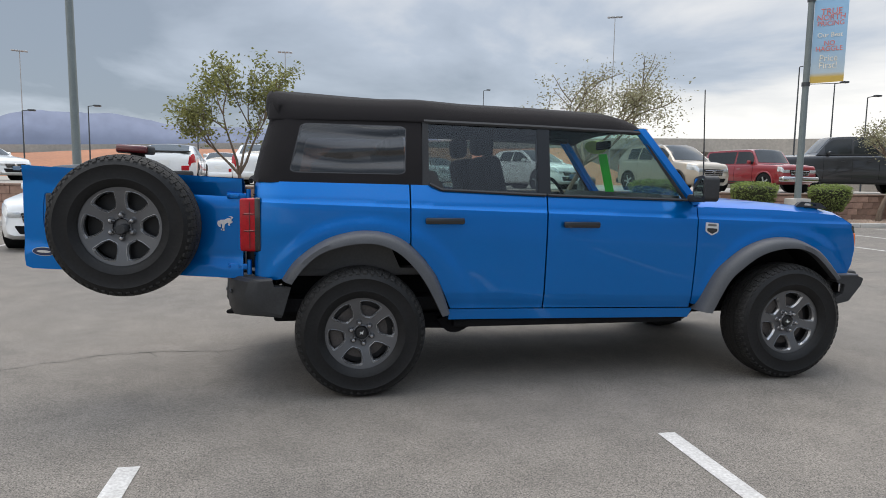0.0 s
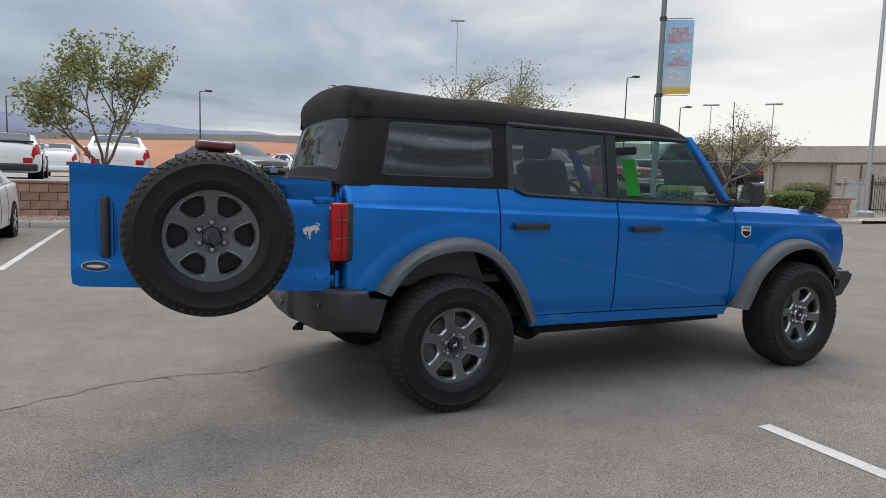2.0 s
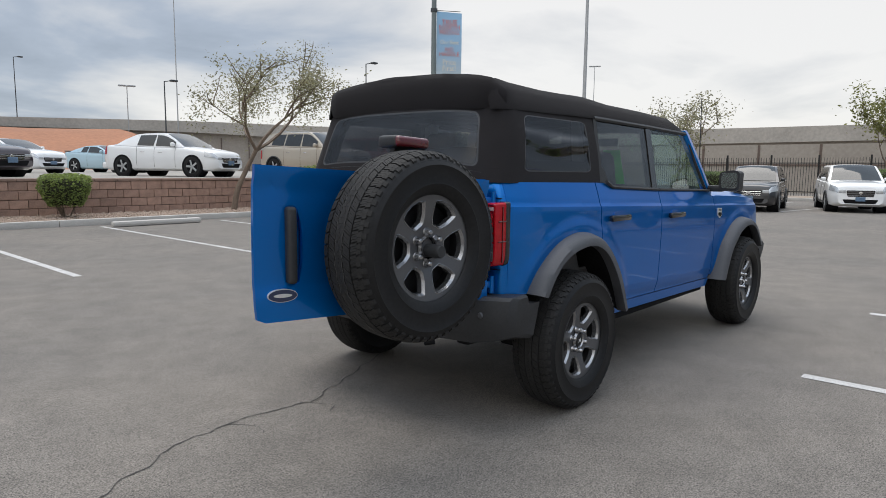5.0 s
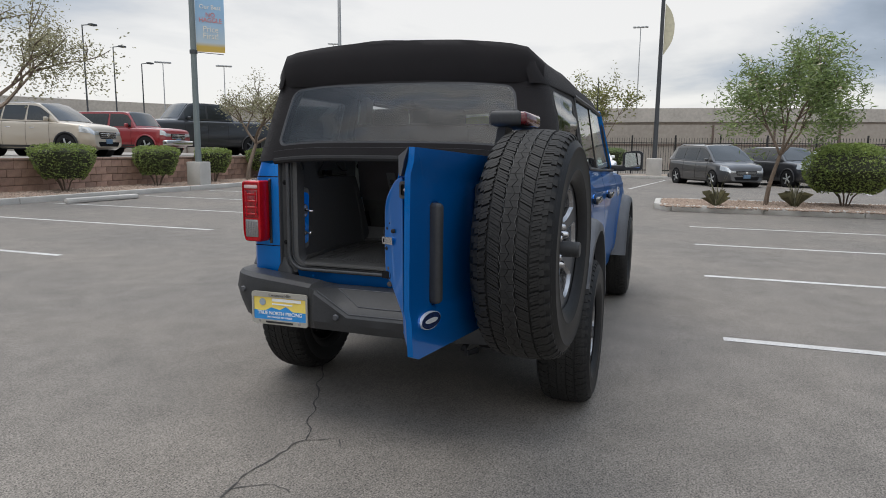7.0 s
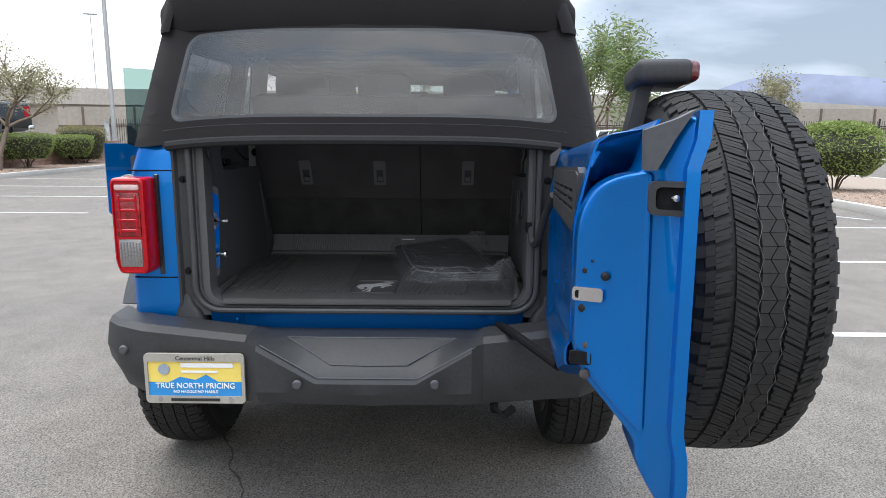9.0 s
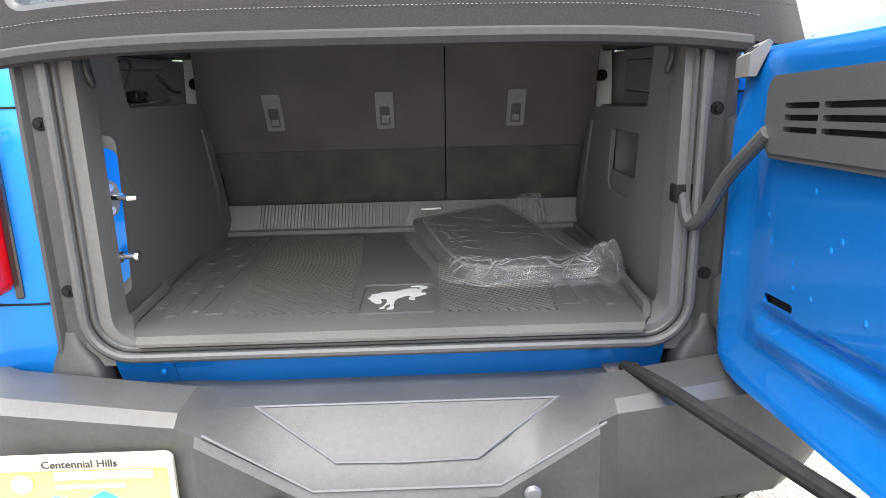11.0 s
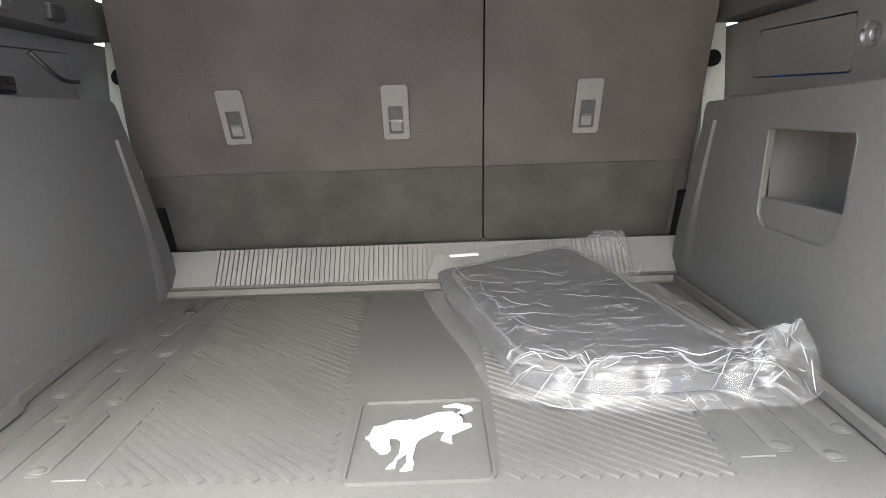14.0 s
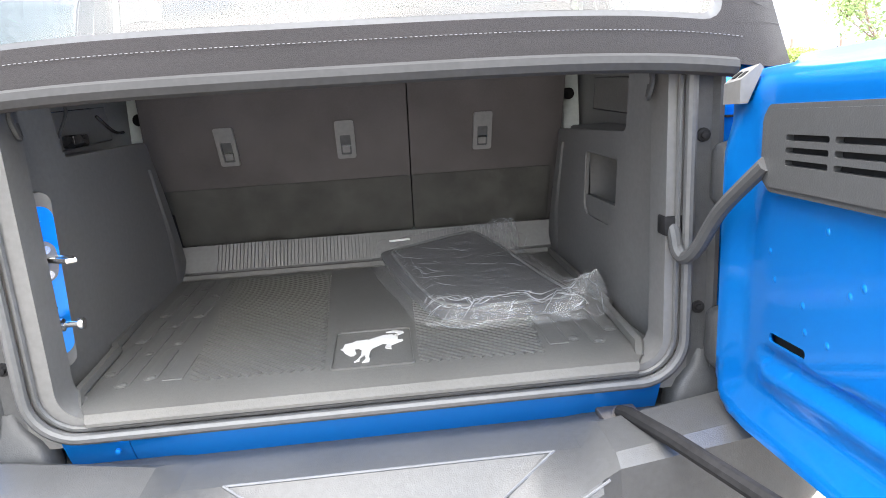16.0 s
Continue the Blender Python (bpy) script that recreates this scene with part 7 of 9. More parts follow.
for x in (-9.4, -6.55, -3.84, -1.12, 1.59, 4.30, 7.06, 9.62):
    stripe(x, -1.76 + 0.008 * x, x + 0.01, -7.4)
for x in (-12.0, -9.0, -6.1, -3.38, -0.27, 2.62, 5.60, 8.42, 11.40, 14.2, 17.0):
    stripe(x, 6.05 if x < 12 else 8.0, x + 0.10, 13.05)
for y0 in (2.6, 5.6, 8.4, -1.0, -5.8, -9.0, -14.5):
    stripe(22.5, y0 + 1.2, 31.5, y0)
stripe(24.2, 9.6, 25.3, 6.9)
stripe(8.0, -7.2, 9.9, -6.0)

# a long crack with fine side cracks
crack_line = [(-6.2, -2.3), (-4.4, -1.15), (-3.2, -0.50), (-2.45, -0.06), (-1.86, 0.27), (-1.42, 0.35), (-1.03, 0.29), (-0.84, 0.36), (-0.20, 0.66), (0.9, 1.25), (2.4, 1.95), (4.5, 2.6)]
bm = bmesh.new()
rng = random.Random(11)


def crack_strip(bm, line, w):
    pts = []
    for a, b in zip(line, line[1:]):
        a, b = Vector(a), Vector(b)
        for k in range(max(3, int((b - a).length / 0.035))):
            p = a.lerp(b, k / max(3, int((b - a).length / 0.035)))
            q = Vector((noise.noise(Vector((p.x * 9, p.y * 9, 1))), noise.noise(Vector((p.x * 9, p.y * 9, 8))))) * 0.035
            pts.append(p + q + Vector((rng.uniform(-1, 1), rng.uniform(-1, 1))) * 0.006)
    prev = None
    for k, p in enumerate(pts[:-1]):
        d = (pts[k + 1] - p).normalized()
        n = Vector((-d.y, d.x)) * w * rng.uniform(0.35, 1.3)
        cur = (bm.verts.new((p.x + n.x, p.y + n.y, 0.003)), bm.verts.new((p.x - n.x, p.y - n.y, 0.003)))
        if prev:
            bm.faces.new((prev[0], prev[1], cur[1], cur[0]))
        prev = cur


crack_strip(bm, crack_line, 0.0045)
crack_strip(bm, [(-1.55, 0.33), (-1.45, 0.20), (-1.52, 0.02)], 0.003)
crack_strip(bm, [(-1.03, 0.29), (-0.98, 0.14), (-1.10, 0.0)], 0.003)
crack_strip(bm, [(3.0, 2.2), (5.5, 3.6), (9.0, 4.0)], 0.006)
structure("asphalt_crack", bm, mat("crack_dirt", (0.055, 0.052, 0.049), 0.95, var=0.3), "dark crack in the asphalt")


def kerb(line, w=0.15, h=0.15, piece=3.0):
    for a, b in zip(line, line[1:]):
        a, b = Vector(a), Vector(b)
        count = max(1, round((b - a).length / piece))
        ang = math.atan2(b.y - a.y, b.x - a.x)
        for k in range(count):
            p, ln = a.lerp(b, (k + 0.5) / count), (b - a).length / count
            structure("kerb", boxed((-ln / 2 + 0.006, -w / 2, -0.05), (ln / 2 - 0.006, w / 2, h), 0.02, 2, Matrix.Translation((p.x, p.y, 0)) @ Matrix.Rotation(ang, 4, "Z")), CONCRETE, "pale concrete kerb")


WALL_Y = 15.75
kerb([(-22, 13.60), (26.0, 13.60)])
kerb([(26.0, 13.60), (27.5, 14.5), (34.0, 14.8)])
bed = bmesh.new()
bmesh.ops.create_grid(bed, x_segments=90, y_segments=6, size=1)
for v in bed.verts:
    v.co = Vector((2.5 + v.co.x * 31, 14.85 + v.co.y * 1.18, 0.125 + 0.03 * noise.noise(Vector((v.co.x * 40, v.co.y * 3, 0)))))
structure("planting_bed", bed, GRAVEL, "tan gravel planting strip", 180)


def pebbles(name, count, x0, x1, y0, y1, seed, keep=None):
    """Loose stones on a planting bed."""
    rng = random.Random(seed)
    verts, faces = [], []
    while len(verts) < count * 6:
        x, y, r = rng.uniform(x0, x1), rng.uniform(y0, y1), rng.uniform(0.018, 0.050)
        if keep and not keep(x, y):
            continue
        k, a = len(verts), rng.uniform(0, 6.28)
        for dx, dy, dz in ((1, 0, 0), (0, 1, 0), (-1, 0, 0), (0, -1, 0), (0, 0, 0.75), (0, 0, -0.6)):
            q = r * rng.uniform(0.75, 1.25)
            verts.append((x + q * (dx * math.cos(a) - dy * math.sin(a)), y + q * (dx * math.sin(a) + dy * math.cos(a)), 0.135 + q * dz))
        faces += [(k, k + 1, k + 4), (k + 1, k + 2, k + 4), (k + 2, k + 3, k + 4), (k + 3, k, k + 4), (k + 1, k, k + 5), (k + 2, k + 1, k + 5), (k + 3, k + 2, k + 5), (k, k + 3, k + 5)]
    me = bpy.data.meshes.new(name)
    me.from_pydata(verts, [], faces)
    me.materials.append(STONES)
    return tagged(new(name, me), "loose tan and brown landscaping stones", "stones", kind="stuff")


STONES = mat("landscape_stone", (0.42, 0.33, 0.26), 0.95, second=(0.22, 0.155, 0.12), scale=9, fine=40)
pebbles("gravel_stones", 9000, -8.0, 26.0, 13.70, 15.66, 301)
stop = bmesh.new()
box(stop, (-1.08, -0.09, 0.0), (1.08, 0.09, 0.13), 0.05, 2)
wheel_stop = tagged(part("wheel_stop", stop, CONCRETE), "weathered concrete wheel stop on the asphalt", "wheel stop")
wheel_stop.matrix_world = pose(9.55, 12.55, 0.0, 0, 0, -3)
copy_thing(wheel_stop, pose(3.9, 12.75, 0.0, 0, 0, 1))

# retaining wall of split-face blocks
WALL_TOP = 1.04
wall = structure("wall_retaining", boxed((-24, WALL_Y + 0.03, -0.1), (28.5, WALL_Y + 0.22, WALL_TOP - 0.05)), MORTAR, "brown block retaining wall")
structure("upper_lot", boxed((-70, WALL_Y + 0.22, 0.2), (28.5, 62, 1.06)), UPPER, "pale paved upper car lot")

# ---- plants ----
def leaf_cloud(bm, centre, spread, count, size, rng, squash=1.0, wide=0.48):
    for _ in range(count):
        d = Vector((rng.gauss(0, 1), rng.gauss(0, 1), rng.gauss(0, 1) * squash)) * spread
        p = centre + d
        leaf(bm, p, size * rng.uniform(0.6, 1.35), rng, wide)


def leaf(bm, p, s, rng, wide=0.48):
    a = Vector((rng.uniform(-1, 1), rng.uniform(-1, 1), rng.uniform(-0.8, 0.5))).normalized()
    b = a.cross(Vector((rng.uniform(-1, 1), rng.uniform(-1, 1), rng.uniform(-1, 1)))).normalized()
    q = [p - a * s, p + b * s * wide + a * 0.1 * s, p + a * s, p - b * s * wide + a * 0.1 * s]
    bm.faces.new([bm.verts.new(c) for c in q])


def tree(at, height, width, lean, label, leaf_material, leaves, seed, spread=0.16, size=0.055, crown_low=0.42, blooms=0, trunk_r=0.07, droop=0.0, wide=0.48):
    rng = random.Random(seed)
    t = thing("tree", pose(*at), label, "tree", "car park trees")
    wood, crown, tips = bmesh.new(), bmesh.new(), []
    fork = Vector((lean[0] * 0.5, lean[1] * 0.5, height * crown_low * 0.8))
    mids = [Vector((0, 0, -0.1)), Vector((lean[0] * 0.12, lean[1] * 0.12, fork.z * 0.4)), fork]
    tube(wood, spline(mids, 4), [trunk_r * (1.15 - 0.45 * k / 8) for k in range(9)], 8)

    def grow(p, d, length, r, level):
        pts = [p]
        for k in range(4):
            d = (d + Vector((rng.uniform(-1, 1), rng.uniform(-1, 1), rng.uniform(-0.5, 0.7))) * 0.22).normalized()
            pts.append(pts[-1] + d * length / 4)
        tube(wood, pts, [r * (1 - 0.16 * k) for k in range(5)], 5, False)
        if level == 0:
            tips.extend(pts[1:])
            return
        if level < 3:
            tips.extend(pts[3:])
        for _ in range(3 if level > 1 else rng.choice((3, 4))):
            start = pts[rng.choice((2, 3, 4, 4))]
            nd = (d + Vector((rng.uniform(-1, 1), rng.uniform(-1, 1), rng.uniform(-0.35, 0.6))) * 0.95).normalized()
            grow(start, nd, length * rng.uniform(0.55, 0.8), r * 0.55, level - 1)

    for k in range(4):
        a = 2 * math.pi * (k + rng.uniform(-0.25, 0.25)) / 4
        d = Vector((math.cos(a) * 0.8 * width / height + lean[0] * 0.25, math.sin(a) * 0.8 * width / height + lean[1] * 0.25, 0.85)).normalized()
        grow(fork, d, height * 0.30, trunk_r * 0.6, 2)
    lo, hi = min(p.z for p in tips), max(p.z for p in tips)
    mx, my = (sum(p[i] for p in tips) / len(tips) for i in (0, 1))
    wx = sorted(math.hypot(p.x - mx, p.y - my) for p in tips)[int(len(tips) * 0.93)]
    kx = (width / 2 - spread) / wx
    def fit_in(p):
        if p.z <= fork.z:
            return p
        f = min(1.0, (p.z - fork.z) / 0.3)
        g = min(1.0, (p.z - fork.z) / (0.5 * (hi - fork.z)))
        return Vector((fork.x + (p.x - fork.x - (mx - fork.x) * g) * (1 + (kx - 1) * f) + (lean[0] - fork.x) * g, fork.y + (p.y - fork.y - (my - fork.y) * g) * (1 + (kx - 1) * f) + (lean[1] - fork.y) * g, fork.z + (p.z - fork.z) * (height - fork.z) / (hi - fork.z)))
    for v in wood.verts:
        v.co = fit_in(v.co)
    tips = [fit_in(p) for p in tips]
    if droop:
        tips += [p + Vector((p.x - lean[0], p.y - lean[1], 0)) * 0.12 - Vector((0, 0, droop * rng.uniform(0.2, 1.0))) for p in tips if math.hypot(p.x - lean[0], p.y - lean[1]) > width * 0.17]
    per = max(1, leaves // len(tips))
    for p in tips:
        if rng.random() < 0.82:
            leaf_cloud(crown, p, spread * rng.uniform(0.6, 1.4), int(per * rng.uniform(0.3, 1.9)), size, rng, 0.8, wide)
    part("trunk", wood, BARK, t, deg=60)
    part("crown", crown, leaf_material, t, recalc=False)
    if blooms:
        bl = bmesh.new()
        for p in rng.sample(tips, min(blooms, len(tips))):
            leaf_cloud(bl, p, 0.10, 3, 0.06, rng)
        part("blossom", bl, BLOOM, t, recalc=False)
    return t


tree((-2.30, 14.40, 0.1), 4.75, 3.4, (-0.35, 0.1), "young olive-green tree with a thin trunk in gravel", LEAF_OLIVE, 6400, 12, 0.17, 0.056, 0.34)
tree((7.13, 14.80, 0.1), 5.35, 6.2, (1.5, -0.2), "leaning sparse tree with bare twigs beside the wall", LEAF_DRY, 9500, 8, 0.20, 0.040, 0.42, trunk_r=0.085, droop=0.9)
tree((18.8, 14.75, 0.1), 4.4, 4.8, (1.3, 0.0), "slanting sparse tree in front of the block wall", LEAF_DRY, 6400, 15, 0.19, 0.046, 0.42, trunk_r=0.09)
tree((14.05, -3.50, 0.1), 3.90, 3.2, (0.15, -0.48), "leafy green tree with pale blossom on the kerbed island", LEAF_WILLOW, 15500, 21, 0.16, 0.066, 0.40, 60, 0.055, 0.9, 0.22)
tree((30.8, 11.2, 0.1), 5.2, 5.0, (0.5, -0.3), "half-bare tree by the iron fence", LEAF_DRY, 3000, 33, 0.3, 0.075, 0.30)
tree((37.5, 2.7, 0.1), 6.2, 4.2, (0.2, 0.2), "pale green tree behind the iron fence", LEAF_OLIVE, 2600, 41, 0.3, 0.09, 0.35)
tree((39.5, -20.5, 0.1), 5.2, 6.0, (0.3, 0.2), "dusty round tree by the iron fence", LEAF_DRY, 3600, 55, 0.34, 0.09, 0.35)
tree((19.5, -17.5, 0.1), 4.4, 4.6, (0.2, 0.1), "green tree beyond the planting bed", LEAF_GREEN, 4200, 61, 0.28, 0.08, 0.30)


def shrub(at, w, h, label, leaf_material, seed, stem=0.28, flat=True, count=3600, dome=0.18):
    rng = random.Random(seed)
    t = thing("shrub", pose(*at), label, "shrub", "clipped shrubs")
    core, leaves, wood = bmesh.new(), bmesh.new(), bmesh.new()

    def surface(a, v):
        r = (0.62 + 0.38 * math.sin(min(v, 0.85 - dome * 0.5) / (0.85 - dome * 0.5) * math.pi / 2)) * (1 if v < 1 - dome else math.sqrt(max(0, 1 - ((v - 1 + dome) / dome) ** 2)) ** 0.8)
        bump = 1 + 0.10 * noise.noise(Vector((math.cos(a) * 2, math.sin(a) * 2, v * 3 + seed)))
        return Vector((math.cos(a) * r * w / 2 * bump, math.sin(a) * r * w / 2 * bump, h * stem + h * (1 - stem) * v))

    # dark solid core, standing in for the shade between the leaves
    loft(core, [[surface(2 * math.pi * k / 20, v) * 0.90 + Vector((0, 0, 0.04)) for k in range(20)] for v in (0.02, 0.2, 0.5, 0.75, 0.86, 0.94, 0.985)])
    for _ in range(count):
        v = rng.random()
        if rng.random() < 0.35:
            v = 0.82 + 0.18 * math.sqrt(rng.random())
        p = surface(rng.uniform(0, 2 * math.pi), min(v, 0.995)) * rng.uniform(0.92, 1.035)
        leaf(leaves, p, rng.uniform(0.020, 0.046), rng)
    for k in range(7):
        a = rng.uniform(0, 6.28)
        tube(wood, [(0.05 * math.cos(a), 0.05 * math.sin(a), -0.05), (0.16 * math.cos(a), 0.16 * math.sin(a), h * stem * 0.7), (w * 0.25 * math.cos(a), w * 0.25 * math.sin(a), h * (stem + 0.15))], 0.018, 5)
    part("stems", wood, BARK, t)
    part("inner_foliage", core, SHRUB_SHADE, t)
    part("foliage", leaves, leaf_material, t, recalc=False)
    return t


for k, (x, y, w, h) in enumerate(((-0.15, 14.85, 1.45, 1.38), (2.55, 14.70, 1.15, 1.05), (10.45, 14.85, 1.65, 1.32), (14.05, 14.90, 1.45, 1.30), (17.0, 14.95, 1.3, 1.25), (20.6, 14.95, 1.9, 1.25), (23.6, 15.0, 1.6, 1.2))):
    shrub((x, y, 0.12), w, h, "clipped bell-shaped green shrub in front of the wall", LEAF_SHRUB, 70 + k)
shrub((24.9, 15.3, 0.12), 1.9, 1.55, "loose yellowish broom bush by the wall's end", LEAF_BROOM, 90, 0.1)
shrub((14.55, -5.30, 0.12), 2.0, 1.50, "dense rounded green shrub on the kerbed island", LEAF_SHRUB, 91, 0.24, count=7500, dome=0.55)
shrub((12.5, -9.1, 0.12), 2.1, 1.55, "dense rounded green shrub in the planting bed", LEAF_SHRUB, 92, 0.24, count=7500, dome=0.55)
shrub((35.6, 2.2, 0.12), 1.9, 1.5, "dark flat-topped shrub by the iron fence", LEAF_GREEN, 93)
shrub((31.5, 9.2, 0.12), 1.8, 1.3, "dark flat-topped shrub by the iron fence", LEAF_GREEN, 94)
shrub((37.4, -22.5, 0.12), 1.8, 1.4, "dark flat-topped shrub by the iron fence", LEAF_GREEN, 95)


def tuft(at, r, label, seed):
    rng = random.Random(seed)
    t = thing("grass_tuft", pose(*at), label, "plant", "spiky grass tufts")
    bm = bmesh.new()
    for _ in range(58):
        a, lean_ = rng.uniform(0, 6.28), rng.uniform(0.05, 1.0) ** 1.4
        d = Vector((math.cos(a), math.sin(a), 0))
        n = Vector((-d.y, d.x, 0)) * 0.0017
        tall = r * rng.uniform(0.8, 1.5)
        p0, p1, p2 = d * 0.05 * rng.random(), d * r * 0.50 * lean_ + Vector((0, 0, tall * 0.72)), d * r * 1.1 * lean_ + Vector((0, 0, tall * (1.15 - 0.55 * lean_)))
        vs = [bm.verts.new(q) for q in (p0 - n, p0 + n, p1 + n * 0.8, p2, p1 - n * 0.8)]
        bm.faces.new(vs)
    for _ in range(9):
        a = rng.uniform(0, 6.28)
        tip = Vector((math.cos(a) * r * 0.7, math.sin(a) * r * 0.7, r * rng.uniform(1.6, 2.3)))
        tube(bm, [(0, 0, 0), tip * 0.55 + Vector((0, 0, r * 0.2)), tip], [0.003, 0.0025, 0.0012], 4)
    part("blade_clump", bm, LEAF_DRY, t, recalc=False)


for k, (x, y) in enumerate(((13.35, -2.35), (13.9, -6.75), (12.9, -8.15), (13.8, -4.1))):
    tuft((x, y, 0.13), 0.36, "spiky grass tuft on the planting bed", 100 + k)

# kerbed island and bed on the near right
island = [(13.15, -1.35), (13.6, -1.0), (15.4, -1.0), (15.6, -1.5), (15.6, -8.0), (19.0, -8.0), (19.0, -13.0), (6.0, -13.0), (6.0, -7.75), (12.6, -7.75), (13.05, -7.4)]
kerb(island + island[:1], 0.15, 0.15, 2.4)
structure("planting_bed", sheet(island, [], lambda a, b: (a, b, 0.125 + 0.025 * noise.noise(Vector((a * 3, b * 3, 0)))), None, 0.35), GRAVEL, "tan gravel planting bed", 180)
pebbles("gravel_stones", 5000, 12.8, 15.5, -7.8, -1.1, 302, lambda x, y: x > 13.2 or y > -7.2)
pebbles("gravel_stones", 3500, 6.2, 12.6, -10.5, -7.9, 303)
far_bed = [(33.5, -40), (33.5, 14.8), (37.5, 14.8), (37.5, -40)]
structure("planting_bed", sheet(far_bed, [], lambda a, b: (a, b, 0.13), None, 3.0), GRAVEL, "tan gravel strip along the fence", 180)
kerb([(33.4, -40), (33.4, 14.8)], 0.15, 0.15, 5.0)


# ---- parked vehicles ----
# body-top line, cabin (cowl, roof front, roof rear, tail of the glass), wheel radius, clearance, side windows' ends
SHAPES = {
    "sedan": ([(0, .47), (.008, .52), (.03, .555), (.10, .59), (.27, .665), (.50, .675), (.84, .715), (.95, .715), (.985, .67), (1, .50)], (.265, .445, .70, .885), .335, .19, ((.335, .505), (.52, .665))),
    "coupe": ([(0, .49), (.008, .55), (.03, .59), (.10, .635), (.31, .70), (.55, .71), (.82, .755), (.96, .75), (.988, .70), (1, .50)], (.31, .50, .68, .90), .345, .17, ((.385, .60), (.615, .70))),
    "suv": ([(0, .50), (.008, .54), (.025, .565), (.09, .595), (.25, .640), (.55, .655), (.92, .695), (.975, .66), (1, .42)], (.245, .42, .88, .985), .355, .22, ((.315, .485), (.50, .675), (.69, .83))),
    "van": ([(0, .42), (.008, .465), (.03, .50), (.10, .535), (.22, .600), (.55, .600), (.94, .64), (.985, .60), (1, .40)], (.20, .405, .90, .99), .335, .18, ((.285, .46), (.475, .68), (.695, .87))),
    "boxy": ([(0, .54), (.006, .575), (.02, .60), (.06, .61), (.29, .635), (.97, .645), (.992, .62), (1, .40)], (.285, .385, .955, .99), .36, .30, ((.33, .54), (.56, .93))),
    "pickup": ([(0, .58), (.005, .61), (.015, .63), (.05, .645), (.24, .665), (.60, .675), (.992, .675), (1, .42)], (.235, .335, .615, .655), .42, .36, ((.285, .44), (.455, .595))),
}
CHROME = mat("chrome_trim", (0.72, 0.72, 0.72), 0.15, 1.0, var=0.05)
HEADLAMP = mat("headlamp_glass", (0.55, 0.57, 0.58), 0.08, 0.4, coat=1.0, var=0.25, scale=12)


